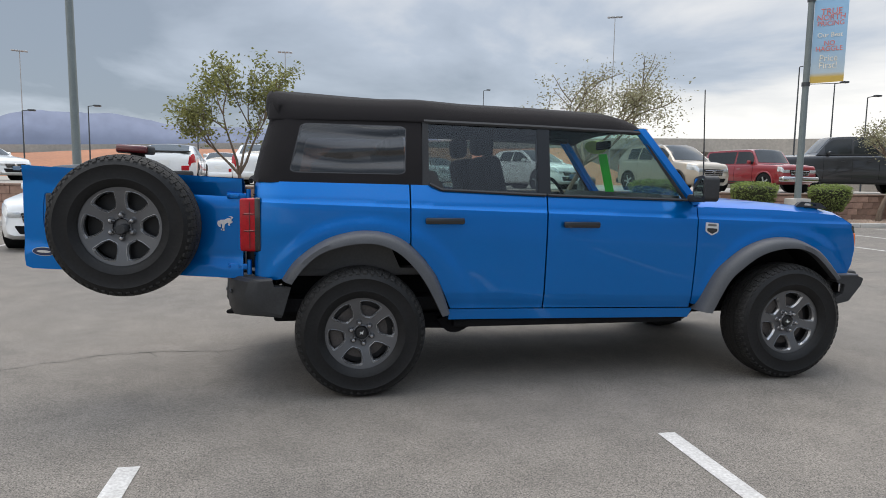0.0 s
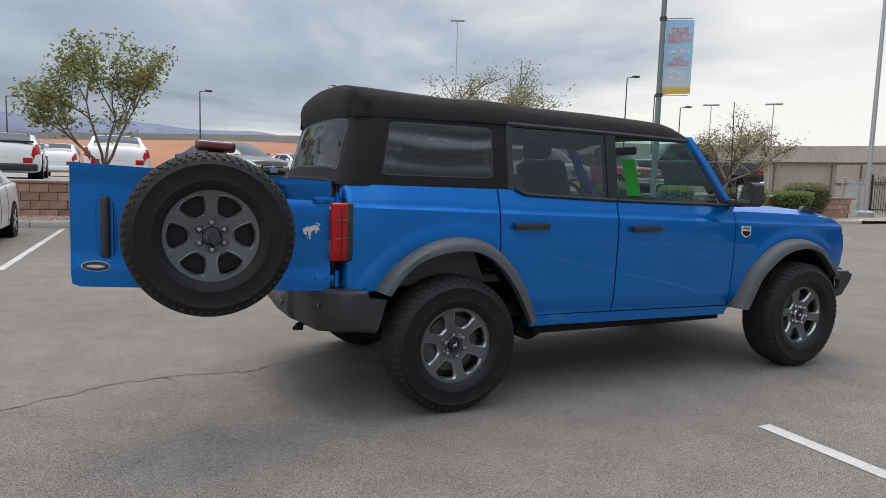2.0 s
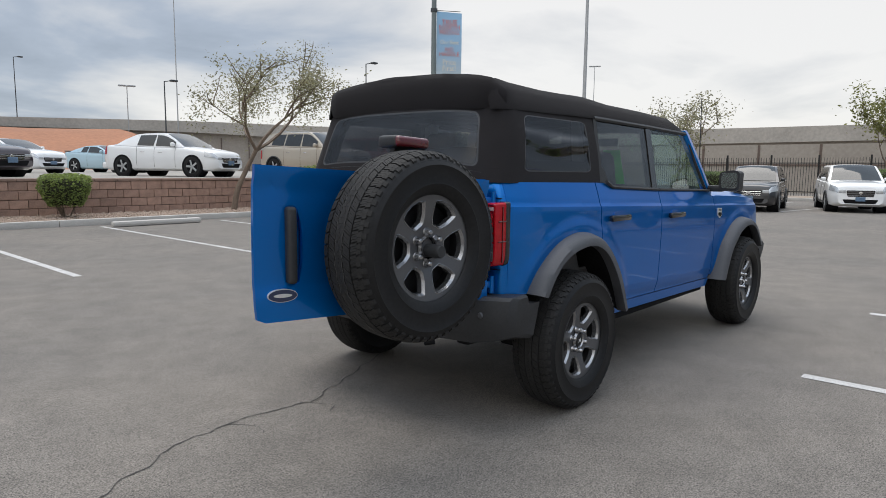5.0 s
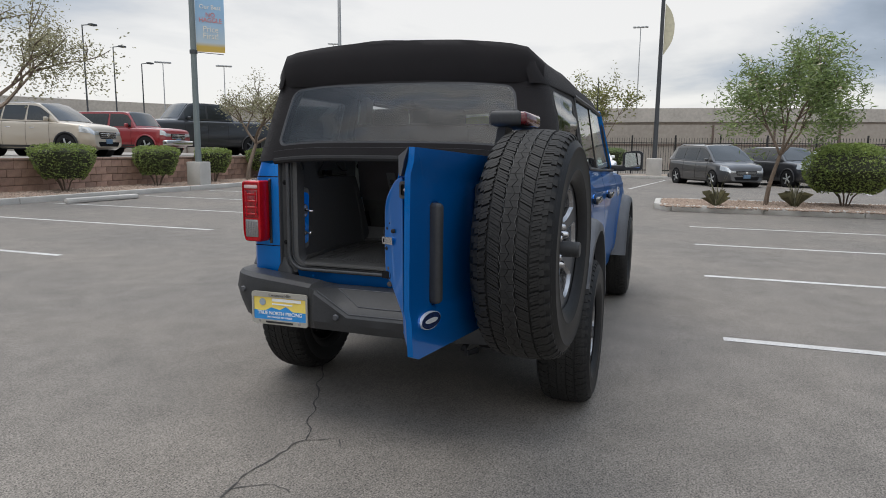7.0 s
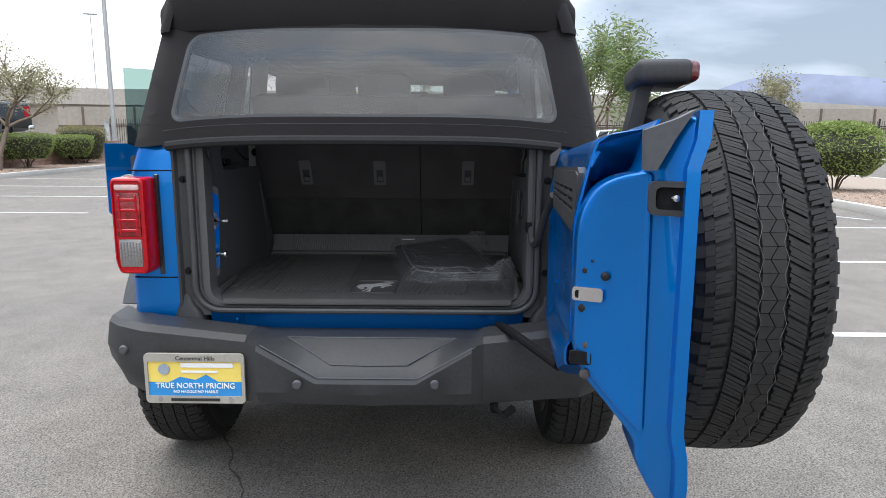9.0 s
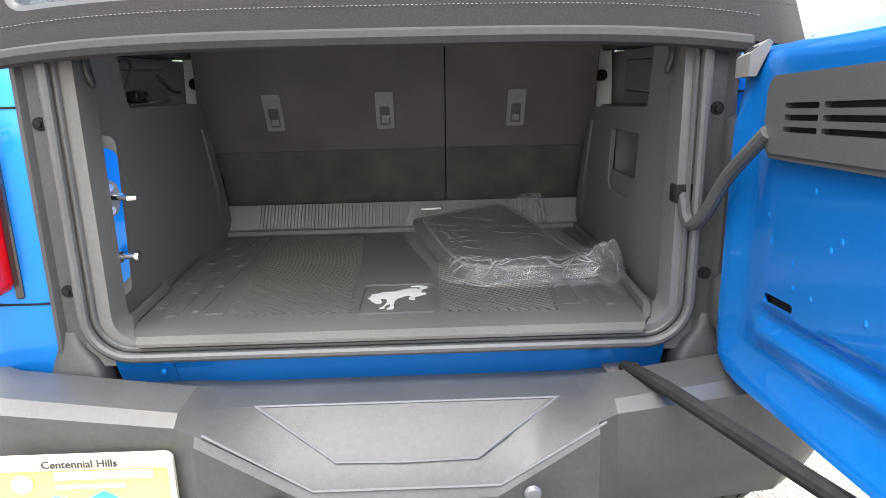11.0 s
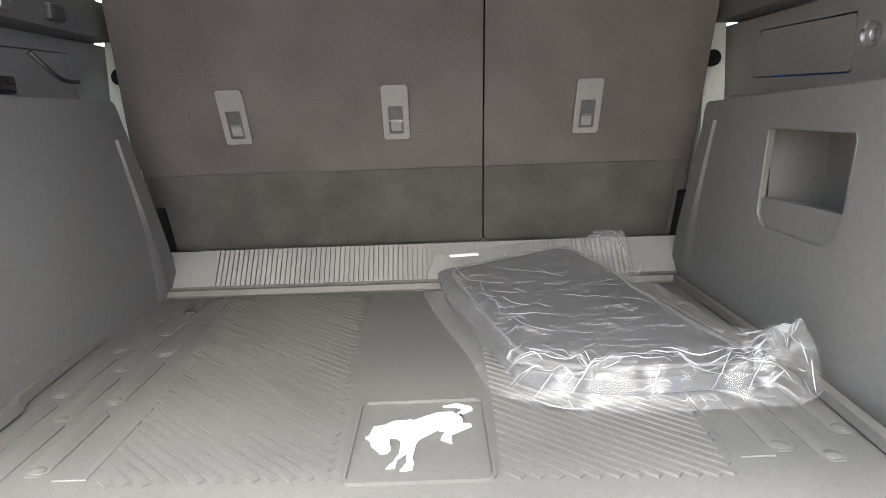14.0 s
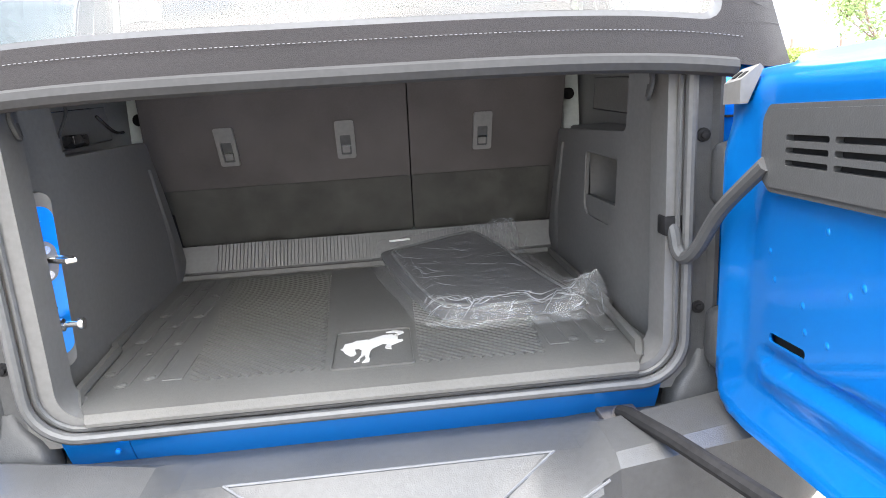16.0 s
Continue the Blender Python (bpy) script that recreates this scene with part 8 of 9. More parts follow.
def vehicle(label, m, kind, length, width, height, colour, grille=GLOSS_BLACK, rails=False, chrome=False):
    """A parked vehicle: front towards -x of its own axes, wheels on z = 0."""
    tops, (c0, r0, r1, c1), wheel_r, clear, panes = SHAPES[kind]
    v = thing("pickup_truck" if kind == "pickup" else "car", m, label, "pickup" if kind == "pickup" else "car", "parked cars")
    square = kind in ("pickup", "boxy")
    X = lambda f: (f - 0.5) * length
    top = lambda f: lerp_table(tops, f) * height

    def half_width(f):
        """The plan: nose and tail drawn in with rounded corners."""
        nose, tail = max(0.0, 1 - f / (.07 if square else .15)), max(0.0, 1 - (1 - f) / (.04 if square else .09))
        return width / 2 * (1 - (.14 if square else .30) * nose ** 2.4 - (.08 if square else .20) * tail ** 2.4)

    def hull(f, s, q, out=0.0):
        """A place on the body at f along it; q runs from the sill (0) over the flank to the bonnet's middle (1)."""
        w, zt = half_width(f), top(f)
        zb = clear + .09 * max(0.0, 1 - min(f, 1 - f) / .05)
        table = [(0, .80, 0), (.10, .955, .07), (.25, .992, .26), (.42, 1.0, .50), (.54, .985, .70), (.62, .972, .84), (.70, .945, .945), (.78, .86, .985), (.90, .5, 1.0), (1, 0, 1.0)]
        ks = [row[0] for row in table]
        a, b = float(np.interp(q, ks, [row[1] for row in table])), float(np.interp(q, ks, [row[2] for row in table]))
        z = zb + (zt - zb) * b + (.025 * min(1.0, f / .05) if q > .85 else 0)
        lean = .055 * length * max(0.0, 1 - f / .10) * (max(0.0, b - .45) ** 1.6 if not square else .25 * max(0.0, b - .7))
        return (X(f) + lean - out * (f < .08) * .7, s * (a * w + out * (q < .8)), z + out * (q > .7))

    stations = [0, .004, .010, .020, .035, .055, .08, .11, .15, .19, .23, .27, .33, .4, .5, .6, .7, .78, .84, .88, .92, .95, .97, .985, .994, 1]
    steps = [0, .05, .10, .17, .25, .34, .42, .48, .54, .58, .62, .66, .70, .74, .78, .84, .90, 1.0]
    rings = [[hull(f, 1, q) for q in steps] + [hull(f, -1, q) for q in reversed(steps[:-1])] for f in stations]
    part("body", loft(bmesh.new(), rings), colour, v, deg=55)

    # cabin: a painted shell with the panes laid on it
    wb, wr = width / 2 * .925, width / 2 * (.80 if square else .735)
    belt = lambda f: top(min(max(f, c0 + .01), .95)) - .025
    crown = [(c0, 0.0), (c0 + (r0 - c0) * .5, .55), (r0 - .012, .93), (r0 + .03, .975), ((r0 + r1) / 2 - .03, 1.0), (r1 - .05, .975), (r1, .925), (c1 - (c1 - r1) * .45, .50), (c1, 0.0)]

    def skin(f, u, out=0.0):
        q, zb_ = abs(u), belt(f)
        top_z = zb_ + (height - zb_) * lerp_table(crown, f)
        k_ = (top_z - zb_) / (height - zb_)
        edge_w = wb + (wr - wb) * k_ - width * .03 * max(0.0, (f - r1 + .05) / (c1 - r1 + .05))
        if q > .7:
            t_ = (1 - q) / .3
            y_, z_ = wb + (edge_w - wb) * t_ ** 1.2, zb_ + (top_z - .045 * k_ - zb_) * t_
        else:
            t_ = q / .7
            y_, z_ = edge_w * t_, top_z - .045 * k_ * t_ ** 2.6
        plan = .10 * (1 - (min(q, .7) / .7) ** 2)
        x_ = X(f) - plan * (f < r0) * (1 - k_ * .6) + plan * .6 * (f > r1) * (1 - k_)
        return (x_ - out * .6 * (f < r0 and q < .7) + out * .6 * (f > r1 and q < .7), math.copysign(y_ + out * (q > .66), u), z_ + out * (q < .72))

    def patch(f0, f1, u0, u1, nf, nu, out=0.0, slant=0.0):
        return loft(bmesh.new(), [[skin(f0 + (f1 - f0) * i / nf + slant * (j / nu - .5), u0 + (u1 - u0) * j / nu, out) for j in range(nu + 1)] for i in range(nf + 1)], False)

    part("cabin", patch(c0, c1, -1, 1, 26, 20), colour, v, "painted cabin and roof", 50)
    part("windscreen", patch(c0 + .012, r0 - .004, -.63, .63, 8, 10, .008), FAR_GLASS, v, "dark windscreen", 50)
    part("rear_window", patch(r1 + .010, c1 - .016, -.60, .60, 6, 8, .008), FAR_GLASS, v, "", 50)
    for s in (-1, 1):
        for f0, f1 in panes:
            part("side_window", patch(f0, f1, s * .735, s * .975, 6, 4, .007, .012 if f1 > .6 else 0), FAR_GLASS, v, "", 50)
        part("mirror", boxed((X(c0 + .062), min(s * width * .475, s * width * .555), belt(c0) + .03), (X(c0 + .062) + .12, max(s * width * .475, s * width * .555), belt(c0) + .16), .04, 3), colour, v)
        for f in ((panes[0][1] - .045, panes[1][1] - .045) if kind not in ("coupe", "boxy") else (panes[0][1] - .045,)):
            x, y, z = hull(f, s, .575)
            part("door_handle", boxed((x - .09, min(y - s * .006, y + s * .018), z - .012), (x + .09, max(y - s * .006, y + s * .018), z + .012), .008), CHROME if chrome else colour, v)
        for f in (panes[0][0] - .005, panes[0][1] + .008) + ((panes[1][1] + .006,) if kind not in ("coupe", "boxy") else ()):
            seam = [hull(f, s, .10 + .60 * k / 8, .0015) for k in range(9)]
            part("door_seam", tube(bmesh.new(), seam, .005, 4), UNDER, v)
        part("sill", loft(bmesh.new(), [[hull(f, s, q, .012) for q in (.0, .06, .12, .17)] for f in (.27, .4, .55, .72)], False), TRIM if kind in ("suv", "boxy", "pickup") else colour, v)
        for f in (.185, .80 if kind != "pickup" else .785):
            ring_r, y1 = wheel_r * 1.15, s * (width * .5 + .003)
            part("wheel_arch", lathe(bmesh.new(), [(0, s * width * .30), (ring_r, s * width * .30), (ring_r, y1), (0, y1)], 28, at=(X(f), 0, wheel_r)), UNDER, v)
            if kind in ("suv", "boxy", "pickup"):
                lip = [(X(f) + ring_r * 1.02 * math.cos(radians(q)), s * (width * .5 + .004), wheel_r + ring_r * 1.02 * math.sin(radians(q))) for q in range(-15, 196, 15)]
                part("arch_lip", tube(bmesh.new(), lip, .028, 6), TRIM if kind == "suv" else colour, v)
            wh = part("wheel", lathe(bmesh.new(), [(0, s * width * .36), (wheel_r, s * width * .37), (wheel_r, s * (width * .5 - .03)), (wheel_r * .95, s * (width * .5 + .004)), (wheel_r * .80, s * (width * .5 + .014)), (wheel_r * .67, s * (width * .5 + .010))], 28, at=(X(f), 0, wheel_r)), RUBBER, v)
            part("rim", lathe(bmesh.new(), [(0, s * (width * .5 - .03)), (wheel_r * .58, s * (width * .5 - .035)), (wheel_r * .63, s * (width * .5 + .010)), (wheel_r * .69, s * (width * .5 + .014))], 28, at=(X(f), 0, wheel_r)), RIM_DARK, wh)
            for k in range(5):
                a = radians(72 * k + 15)
                part("spoke", boxed((-.032, min(s * .0, s * .022), 0), (.032, max(s * .0, s * .022), wheel_r * .66), .008, 1, Matrix.Translation((X(f), s * (width * .5 - .008), wheel_r)) @ Matrix.Rotation(a, 4, "Y")), RIM if kind == "pickup" and not chrome else POLE_PALE, wh)
        # lamps laid on the rounded corners
        f1_, q0, q1 = (.045, .50, .66) if square else (.085, .52, .68)
        part("headlamp", loft(bmesh.new(), [[hull(f1_ * i / 6, s, q0 + (q1 - q0) * j / 4 + .02 * i / 6, .012) for j in range(5)] for i in range(7)], False), HEADLAMP, v, "clear headlamp", 60)
        part("headlamp", boxed((hull(0, s, .58)[0] - .012, min(s * half_width(0) * (.62 if square else .66), s * half_width(0) * .985), hull(0, s, q0)[2] + .01), (hull(0, s, .58)[0] + .03, max(s * half_width(0) * (.62 if square else .66), s * half_width(0) * .985), hull(0, s, q1)[2] - .01), .012), HEADLAMP, v)
        part("tail_lamp", loft(bmesh.new(), [[hull(.945 + .055 * i / 5, s, (.40 if kind in ("suv", "van", "pickup", "boxy") else .50) + .22 * j / 4, .010) for j in range(5)] for i in range(6)], False), RED_LENS, v, "red tail lamp", 60)
        zt_ = hull(1, s, .62)[2]
        part("tail_lamp", boxed((X(1) - .03, min(s * half_width(1) * .66, s * half_width(1) * .98), zt_ - .17), (X(1) + .012, max(s * half_width(1) * .66, s * half_width(1) * .98), zt_ - .01), .02, 2), RED_LENS, v)
        if rails:
            part("roof_rail", tube(bmesh.new(), [skin(r0 + .03, s * .62, .0), skin(r0 + .07, s * .62, .05), skin(r1 - .08, s * .62, .05), skin(r1 - .03, s * .62, .0)], .018, 6), POLE_PALE, v)
    wg, zg0, zg1 = half_width(0) * (.60 if square else .64), hull(0, 1, .40)[2], hull(0, 1, .64)[2]
    xg = hull(0, 1, .52)[0]
    gr = part("grille", sheet(rounded([(-wg, zg1), (wg, zg1), (wg * .90, zg0), (-wg * .90, zg0)], .03, 3), [], lambda a, b: (xg - .014, a, b), (.04, 0, 0), 0), grille, v, "dark grille")
    for k in range(3):
        z = zg0 + (zg1 - zg0) * (k + .6) / 3.4
        part("grille_bar", boxed((xg - .022, -wg * .93, z - .011), (xg - .008, wg * .93, z + .011), .005, 1), CHROME if chrome else INNER_LIGHT, gr)
    part("grille_badge", lathe(bmesh.new(), [(0, -.026), (.055, -.024), (.06, -.010)], 18, "x", (xg, 0, (zg0 + zg1) / 2 + .02)), CHROME, gr)
    if square:
        part("front_bumper", boxed((X(0) - .10, -half_width(.02) * 1.03, clear + .10), (X(.03), half_width(.02) * 1.03, clear + .30), .05, 3), CHROME if chrome else TRIM, v)
    else:
        part("lower_intake", sheet(rounded([(-wg * 1.25, clear + .26), (wg * 1.25, clear + .26), (wg * 1.05, clear + .12), (-wg * 1.05, clear + .12)], .03, 3), [], lambda a, b: (X(0) - .010, a, b), (.05, 0, 0), 0), UNDER, v, "dark lower air intake")
    part("number_plate", boxed((X(0) - .03, -.15, clear + .20), (X(0), .15, clear + .35), .006, 1), mat("blue_plate_insert", (0.11, 0.18, 0.27), 0.5, var=0.3, scale=20), v)
    part("rear_bumper", boxed((X(.965), -half_width(.975), clear + .06), (X(1) + .05, half_width(.975), clear + .27), .06, 3), (CHROME if kind == "pickup" else TRIM) if kind != "sedan" else colour, v)
    part("rear_plate", boxed((X(1), -.15, top(.98) - .36), (X(1) + .012, .15, top(.98) - .21), .004, 1), PAPER, v)
    if kind == "pickup":
        part("load_bed", boxed((X(.665), -width * .41, .60 * height), (X(.985), width * .41, .678 * height + .012), .01), UNDER, v)
        part("tailgate_trim", boxed((X(1), -width * .36, top(.98) - .17), (X(1) + .012, width * .36, top(.98) - .05), .01), GLOSS_BLACK, v)
    if kind == "coupe":
        part("spoiler", boxed((X(.925), -width * .41, top(.95)), (X(.985), width * .41, top(.95) + .06), .02), GLOSS_BLACK, v)
    return v


WHITE_P = paint("white_car_paint", (0.78, 0.79, 0.79))
TAN_P, RED_P = paint("tan_metallic_paint", (0.46, 0.40, 0.32), metal=0.4), paint("dark_red_paint", (0.26, 0.016, 0.022))
CHAR_P, BLACK_P, ICE_P = paint("charcoal_paint", (0.035, 0.037, 0.042), metal=0.3), paint("black_car_paint", (0.012, 0.012, 0.014)), paint("ice_blue_paint", (0.42, 0.58, 0.66), metal=0.3)
GREY_P = paint("gunmetal_paint", (0.055, 0.054, 0.055), metal=0.4)
MAROON_P = paint("dark_plum_paint", (0.045, 0.032, 0.036), metal=0.3)
UP = 1.06
# heading: the turn by which the front, at -x, is brought round; 90 faces -y, 0 faces -x
vehicle("white sedan parked nose out in the car park", pose(-4.85, 9.75, 0, 0, 0, 90), "sedan", 4.70, 1.82, 1.55, WHITE_P)
vehicle("white sports coupe with black spoiler on the upper lot", pose(-5.35, 20.2, UP, 0, 0, -86), "coupe", 4.78, 1.90, 1.38, WHITE_P)
vehicle("white sedan with red tail lamps on the upper lot", pose(-2.35, 20.6, UP, 0, 0, -88), "sedan", 4.75, 1.86, 1.47, WHITE_P)
vehicle("small white sedan on the upper lot", pose(-4.9, 29.5, UP, 0, 0, -90), "sedan", 4.4, 1.75, 1.45, WHITE_P)
vehicle("white sedan at the far end of the upper lot", pose(-13.6, 24.0, UP, 0, 0, 150), "sedan", 4.6, 1.8, 1.46, WHITE_P)
vehicle("dark plum luxury sedan facing the wall", pose(1.25, 19.9, UP, 0, 0, 116), "sedan", 4.85, 1.86, 1.43, MAROON_P, chrome=True)
vehicle("white sports car on the upper lot", pose(5.9, 30.6, UP, 0, 0, 112), "coupe", 4.7, 1.92, 1.48, WHITE_P)
vehicle("ice-blue coupe on the upper lot", pose(11.0, 33.4, UP, 0, 0, 112), "coupe", 4.5, 1.80, 1.40, ICE_P)
vehicle("white sedan with a dark grille behind the wall", pose(7.6, 19.3, UP, 0, 0, 114), "sedan", 4.55, 1.82, 1.47, WHITE_P, chrome=True)
vehicle("tan metallic sport utility behind the wall", pose(12.95, 18.4, UP, 0, 0, 100), "suv", 4.58, 1.85, 1.74, TAN_P, rails=True, chrome=True)
vehicle("dark red boxy two-door utility behind the wall", pose(16.8, 18.7, UP, 0, 0, 98), "boxy", 4.25, 1.78, 1.68, RED_P, chrome=True)
vehicle("charcoal crew-cab pickup parked on the upper lot", pose(21.2, 18.7, UP, 0, 0, -24), "pickup", 6.2, 2.10, 2.28, CHAR_P)
vehicle("white crossover facing the drive", pose(26.1, 2.35, 0, 0, 0, 18), "suv", 4.9, 1.96, 1.75, WHITE_P)
vehicle("dark grey minivan with silver rails facing the drive", pose(27.9, -3.05, 0, 0, 0, 27), "van", 5.0, 1.98, 1.76, GREY_P, rails=True)
vehicle("black crossover parked beside the minivan", pose(29.0, -5.95, 0, 0, 0, 30), "suv", 4.7, 1.88, 1.70, BLACK_P)
vehicle("white crossover in the far row", pose(30.2, -9.1, 0, 0, 0, 28), "suv", 4.7, 1.88, 1.68, WHITE_P)
vehicle("dark charcoal pickup with chrome bumper in the far row", pose(27.8, -11.4, 0, 0, 0, 24), "pickup", 5.6, 2.0, 1.98, CHAR_P, chrome=True)
vehicle("dark crossover with chrome grille in the far row", pose(23.6, 5.0, 0, 0, 0, 10), "suv", 4.52, 1.84, 1.68, BLACK_P, chrome=True)

# ---- poles, banner, fence ----
def concrete_base(parent, h=0.75, r=0.27):
    part("pole_base", lathe(bmesh.new(), [(0, -.1), (r, -.1), (r, h - .04), (r - .04, h), (0, h)], 20, "z"), CONCRETE, parent, "round concrete pole base")


banner_pole = thing("lamp_post", pose(14.95, 13.95, 0.12), "grey-green lamp post with a hanging banner", "lamp post")
part("pole_base", boxed((-0.28, -0.28, -0.1), (0.28, 0.28, 0.80), 0.03), CONCRETE, banner_pole)
part("pole", tube(bmesh.new(), [(0, 0, 0.8), (0, 0, 9.6)], [0.105, 0.085], 14), POLE, banner_pole)
for z in (4.42, 7.02):
    part("banner_clamp", lathe(bmesh.new(), [(0.0, z - .06), (.125, z - .06), (.125, z + .06), (0, z + .06)], 14, "z"), POLE_DARK, banner_pole)
    part("banner_arm", tube(bmesh.new(), [(0, 0, z), (0.74 * 0.98, -0.66 * 0.98, z - 0.02)], 0.012, 6), POLE_DARK, banner_pole)
BAN_X, BAN_N = Vector((0.746, -0.666, 0)), Vector((-0.666, -0.746, 0))


def on_banner(a, b, o=0.0):
    return BAN_X * (0.10 + a) + Vector((0, 0, 4.44 + b)) + BAN_N * (o + 0.05 * math.sin(math.pi * b / 2.55) * a)


def banner_colours():
    m = bpy.data.materials.new("banner_print")
    m.use_nodes = True
    n, l = m.node_tree.nodes, m.node_tree.links
    co, sp, rp, nz, ad = (n.new("ShaderNode" + k) for k in ("TexCoord", "SeparateXYZ", "ValToRGB", "TexNoise", "Math"))
    nz.inputs["Scale"].default_value = 3.0
    l.new(co.outputs["Object"], nz.inputs["Vector"]); l.new(co.outputs["Object"], sp.inputs[0])
    ad.operation = "MULTIPLY_ADD"
    ad.inputs[1].default_value, ad.inputs[2].default_value = 1 / 2.7, -4.35 / 2.7
    l.new(sp.outputs["Z"], ad.inputs[0]); l.new(ad.outputs[0], rp.inputs[0])
    rp.color_ramp.elements[0].color, rp.color_ramp.elements[0].position = (0.62, 0.42, 0.09, 1), 0.10
    rp.color_ramp.elements[1].color, rp.color_ramp.elements[1].position = (0.30, 0.52, 0.74, 1), 0.95
    for at_, c in ((0.15, (0.50, 0.60, 0.66, 1)), (0.45, (0.32, 0.50, 0.68, 1))):
        rp.color_ramp.elements.new(at_).color = c
    l.new(rp.outputs[0], n["Principled BSDF"].inputs["Base Color"])
    n["Principled BSDF"].inputs["Roughness"].default_value = 0.6
    return m


ban = part("banner", sheet([(0, 0), (0.92, 0.02), (0.92, 2.50), (0, 2.55)], [], on_banner, 0.012 * BAN_N * -1, 0.2), banner_colours(), banner_pole, "light blue printed vinyl banner")
BAN_RED, BAN_WHITE = mat("banner_red", (0.72, 0.20, 0.16), 0.6, var=0.05), mat("banner_cream", (0.85, 0.78, 0.66), 0.6, var=0.05)
for text, b, size, m_, face in (("TRUE", 2.16, 0.26, BAN_RED, 1), ("NORTH", 1.98, 0.24, BAN_RED, 1), ("PRICING", 1.80, 0.21, BAN_RED, 1), ("Our Best", 1.45, 0.20, BAN_WHITE, 1), ("NO", 1.20, 0.21, BAN_RED, 1), ("HAGGLE", 1.03, 0.21, BAN_RED, 1), ("Price", 0.74, 0.27, BAN_WHITE, 1), ("First!", 0.52, 0.27, BAN_WHITE, 1)):
    p = on_banner(0.47, b, 0.016)
    lettering(text, size, Matrix(((BAN_X.x, 0, BAN_N.x, p.x), (BAN_X.y, 0, BAN_N.y, p.y), (0, 1, 0, p.z), (0, 0, 0, 1))), m_, ban, squeeze=0.92)

green_post = thing("lamp_post", pose(-6.85, 15.0, 0.12), "tall dark green lamp post in the planting strip", "lamp post")
concrete_base(green_post)
part("pole", tube(bmesh.new(), [(0, 0, 0.7), (-0.1, 0.1, 10.0)], [0.115, 0.09], 14), POLE, green_post)
right_post = thing("lamp_post", pose(34.9, -0.35, 0.12), "tall dark lamp post on a concrete base by the fence", "lamp post")
concrete_base(right_post, 0.95, 0.42)
part("pole", tube(bmesh.new(), [(0, 0, 0.9), (0.1, 0, 12.0)], [0.125, 0.09], 12), POLE_DARK, right_post)
part("pennant", sheet(spline([(0.0, 7.1), (0.42, 7.8), (0.52, 8.6), (0.35, 9.3), (0.0, 9.8)], 4), [], lambda a, b: (0.14, -0.12 - a, b - 0.6), (0.01, 0, 0), 0), mat("pale_pennant", (0.62, 0.58, 0.42), 0.7), right_post, "pale curved pennant")
flag_pole = thing("flagpole", pose(34.6, 18.9, 0.0), "tall pale metal flagpole beyond the fence", "flagpole")
part("pole", tube(bmesh.new(), [(0, 0, 0), (0, 0, 8), (0, 0, 16)], [0.13, 0.11, 0.07], 12), POLE_PALE, flag_pole)
part("pole_foot", lathe(bmesh.new(), [(0, 0), (0.42, 0), (0.42, 0.25), (0.22, 0.35), (0, 0.35)], 16, "z"), POLE_PALE, flag_pole)


def mast(x, y, top, heads, label, r=0.16, material=POLE_DARK):
    t = thing("light_mast", pose(x, y, 0), label, "lamp post", "far light masts")
    part("mast_pole", tube(bmesh.new(), [(0, 0, 0), (0, 0, top)], [r, r * 0.55], 8), material, t)
    side = Vector((y, -x, 0)).normalized()
    if heads == 1:
        part("lamp_arm", tube(bmesh.new(), [(0, 0, top), side * 0.55 + Vector((0, 0, top + 0.10))], 0.04, 6), material, t)
        c = side * 0.75 + Vector((0, 0, top + 0.10))
        part("lamp_head", boxed((c.x - 0.30, c.y - 0.22, c.z - 0.08), (c.x + 0.30, c.y + 0.22, c.z + 0.08), 0.05), material, t)
    else:
        for s in (-1, -0.35, 0.35, 1):
            c = side * s * 0.8 + Vector((0, 0, top))
            part("lamp_head", boxed((c.x - 0.22, c.y - 0.22, c.z - 0.12), (c.x + 0.22, c.y + 0.22, c.z + 0.10), 0.05), POLE_PALE, t)


for x, y, top in ((42.0, 87.3, 25.2), (-5.1, 95, 19.3), (-42.8, 102, 18.9), (35.7, 88.6, 12.1), (75.5, 58.6, 12.7), (72, 66, 13.0), (96, 4, 18.8), (110, 60, 20.9)):
    mast(x, y, top, 4, "tall pale freeway light mast", 0.10, POLE_PALE)
for x, y, top in ((-26.9, 62, 7.0), (-21, 61, 7.5), (-12.2, 64.9, 7.6), (3.3, 58.9, 8.6), (25.0, 97, 15.3), (23.7, 53.1, 8.6), (38.5, 44, 11.0), (44.5, 47, 10.3), (48.9, 48, 9.4)):
    mast(x, y, top, 1, "dark street light by the freeway", 0.085)

fence = thing("iron_fence", pose(37.6, 0, 0), "black wrought-iron picket fence along the lot", "fence")
pk = bmesh.new()
for k in range(420):
    y = -38 + k * 0.14
    box(pk, (-0.011, y - 0.011, 0.12), (0.011, y + 0.011, 2.25))
part("picket", pk, IRON_FENCE, fence, kind="stuff")
for z in (0.35, 1.95):
    part("fence_rail", boxed((-0.02, -38, z - 0.025), (0.02, 20.8, z + 0.025)), IRON_FENCE, fence)
for k in range(25):
    part("fence_post", boxed((-0.045, -38 + k * 2.44 - 0.045, 0), (0.045, -38 + k * 2.44 + 0.045, 2.4), 0.01, 1), IRON_FENCE, fence)
mesh_fence = thing("chain_link_fence", pose(28.5, 16.2, 0.0), "galvanised chain-link fence at the wall's end", "fence")
part("fence_rail", tube(bmesh.new(), [(0, 0, 2.0), (9.0, 4.5, 2.0)], 0.025, 6), POLE_PALE, mesh_fence)
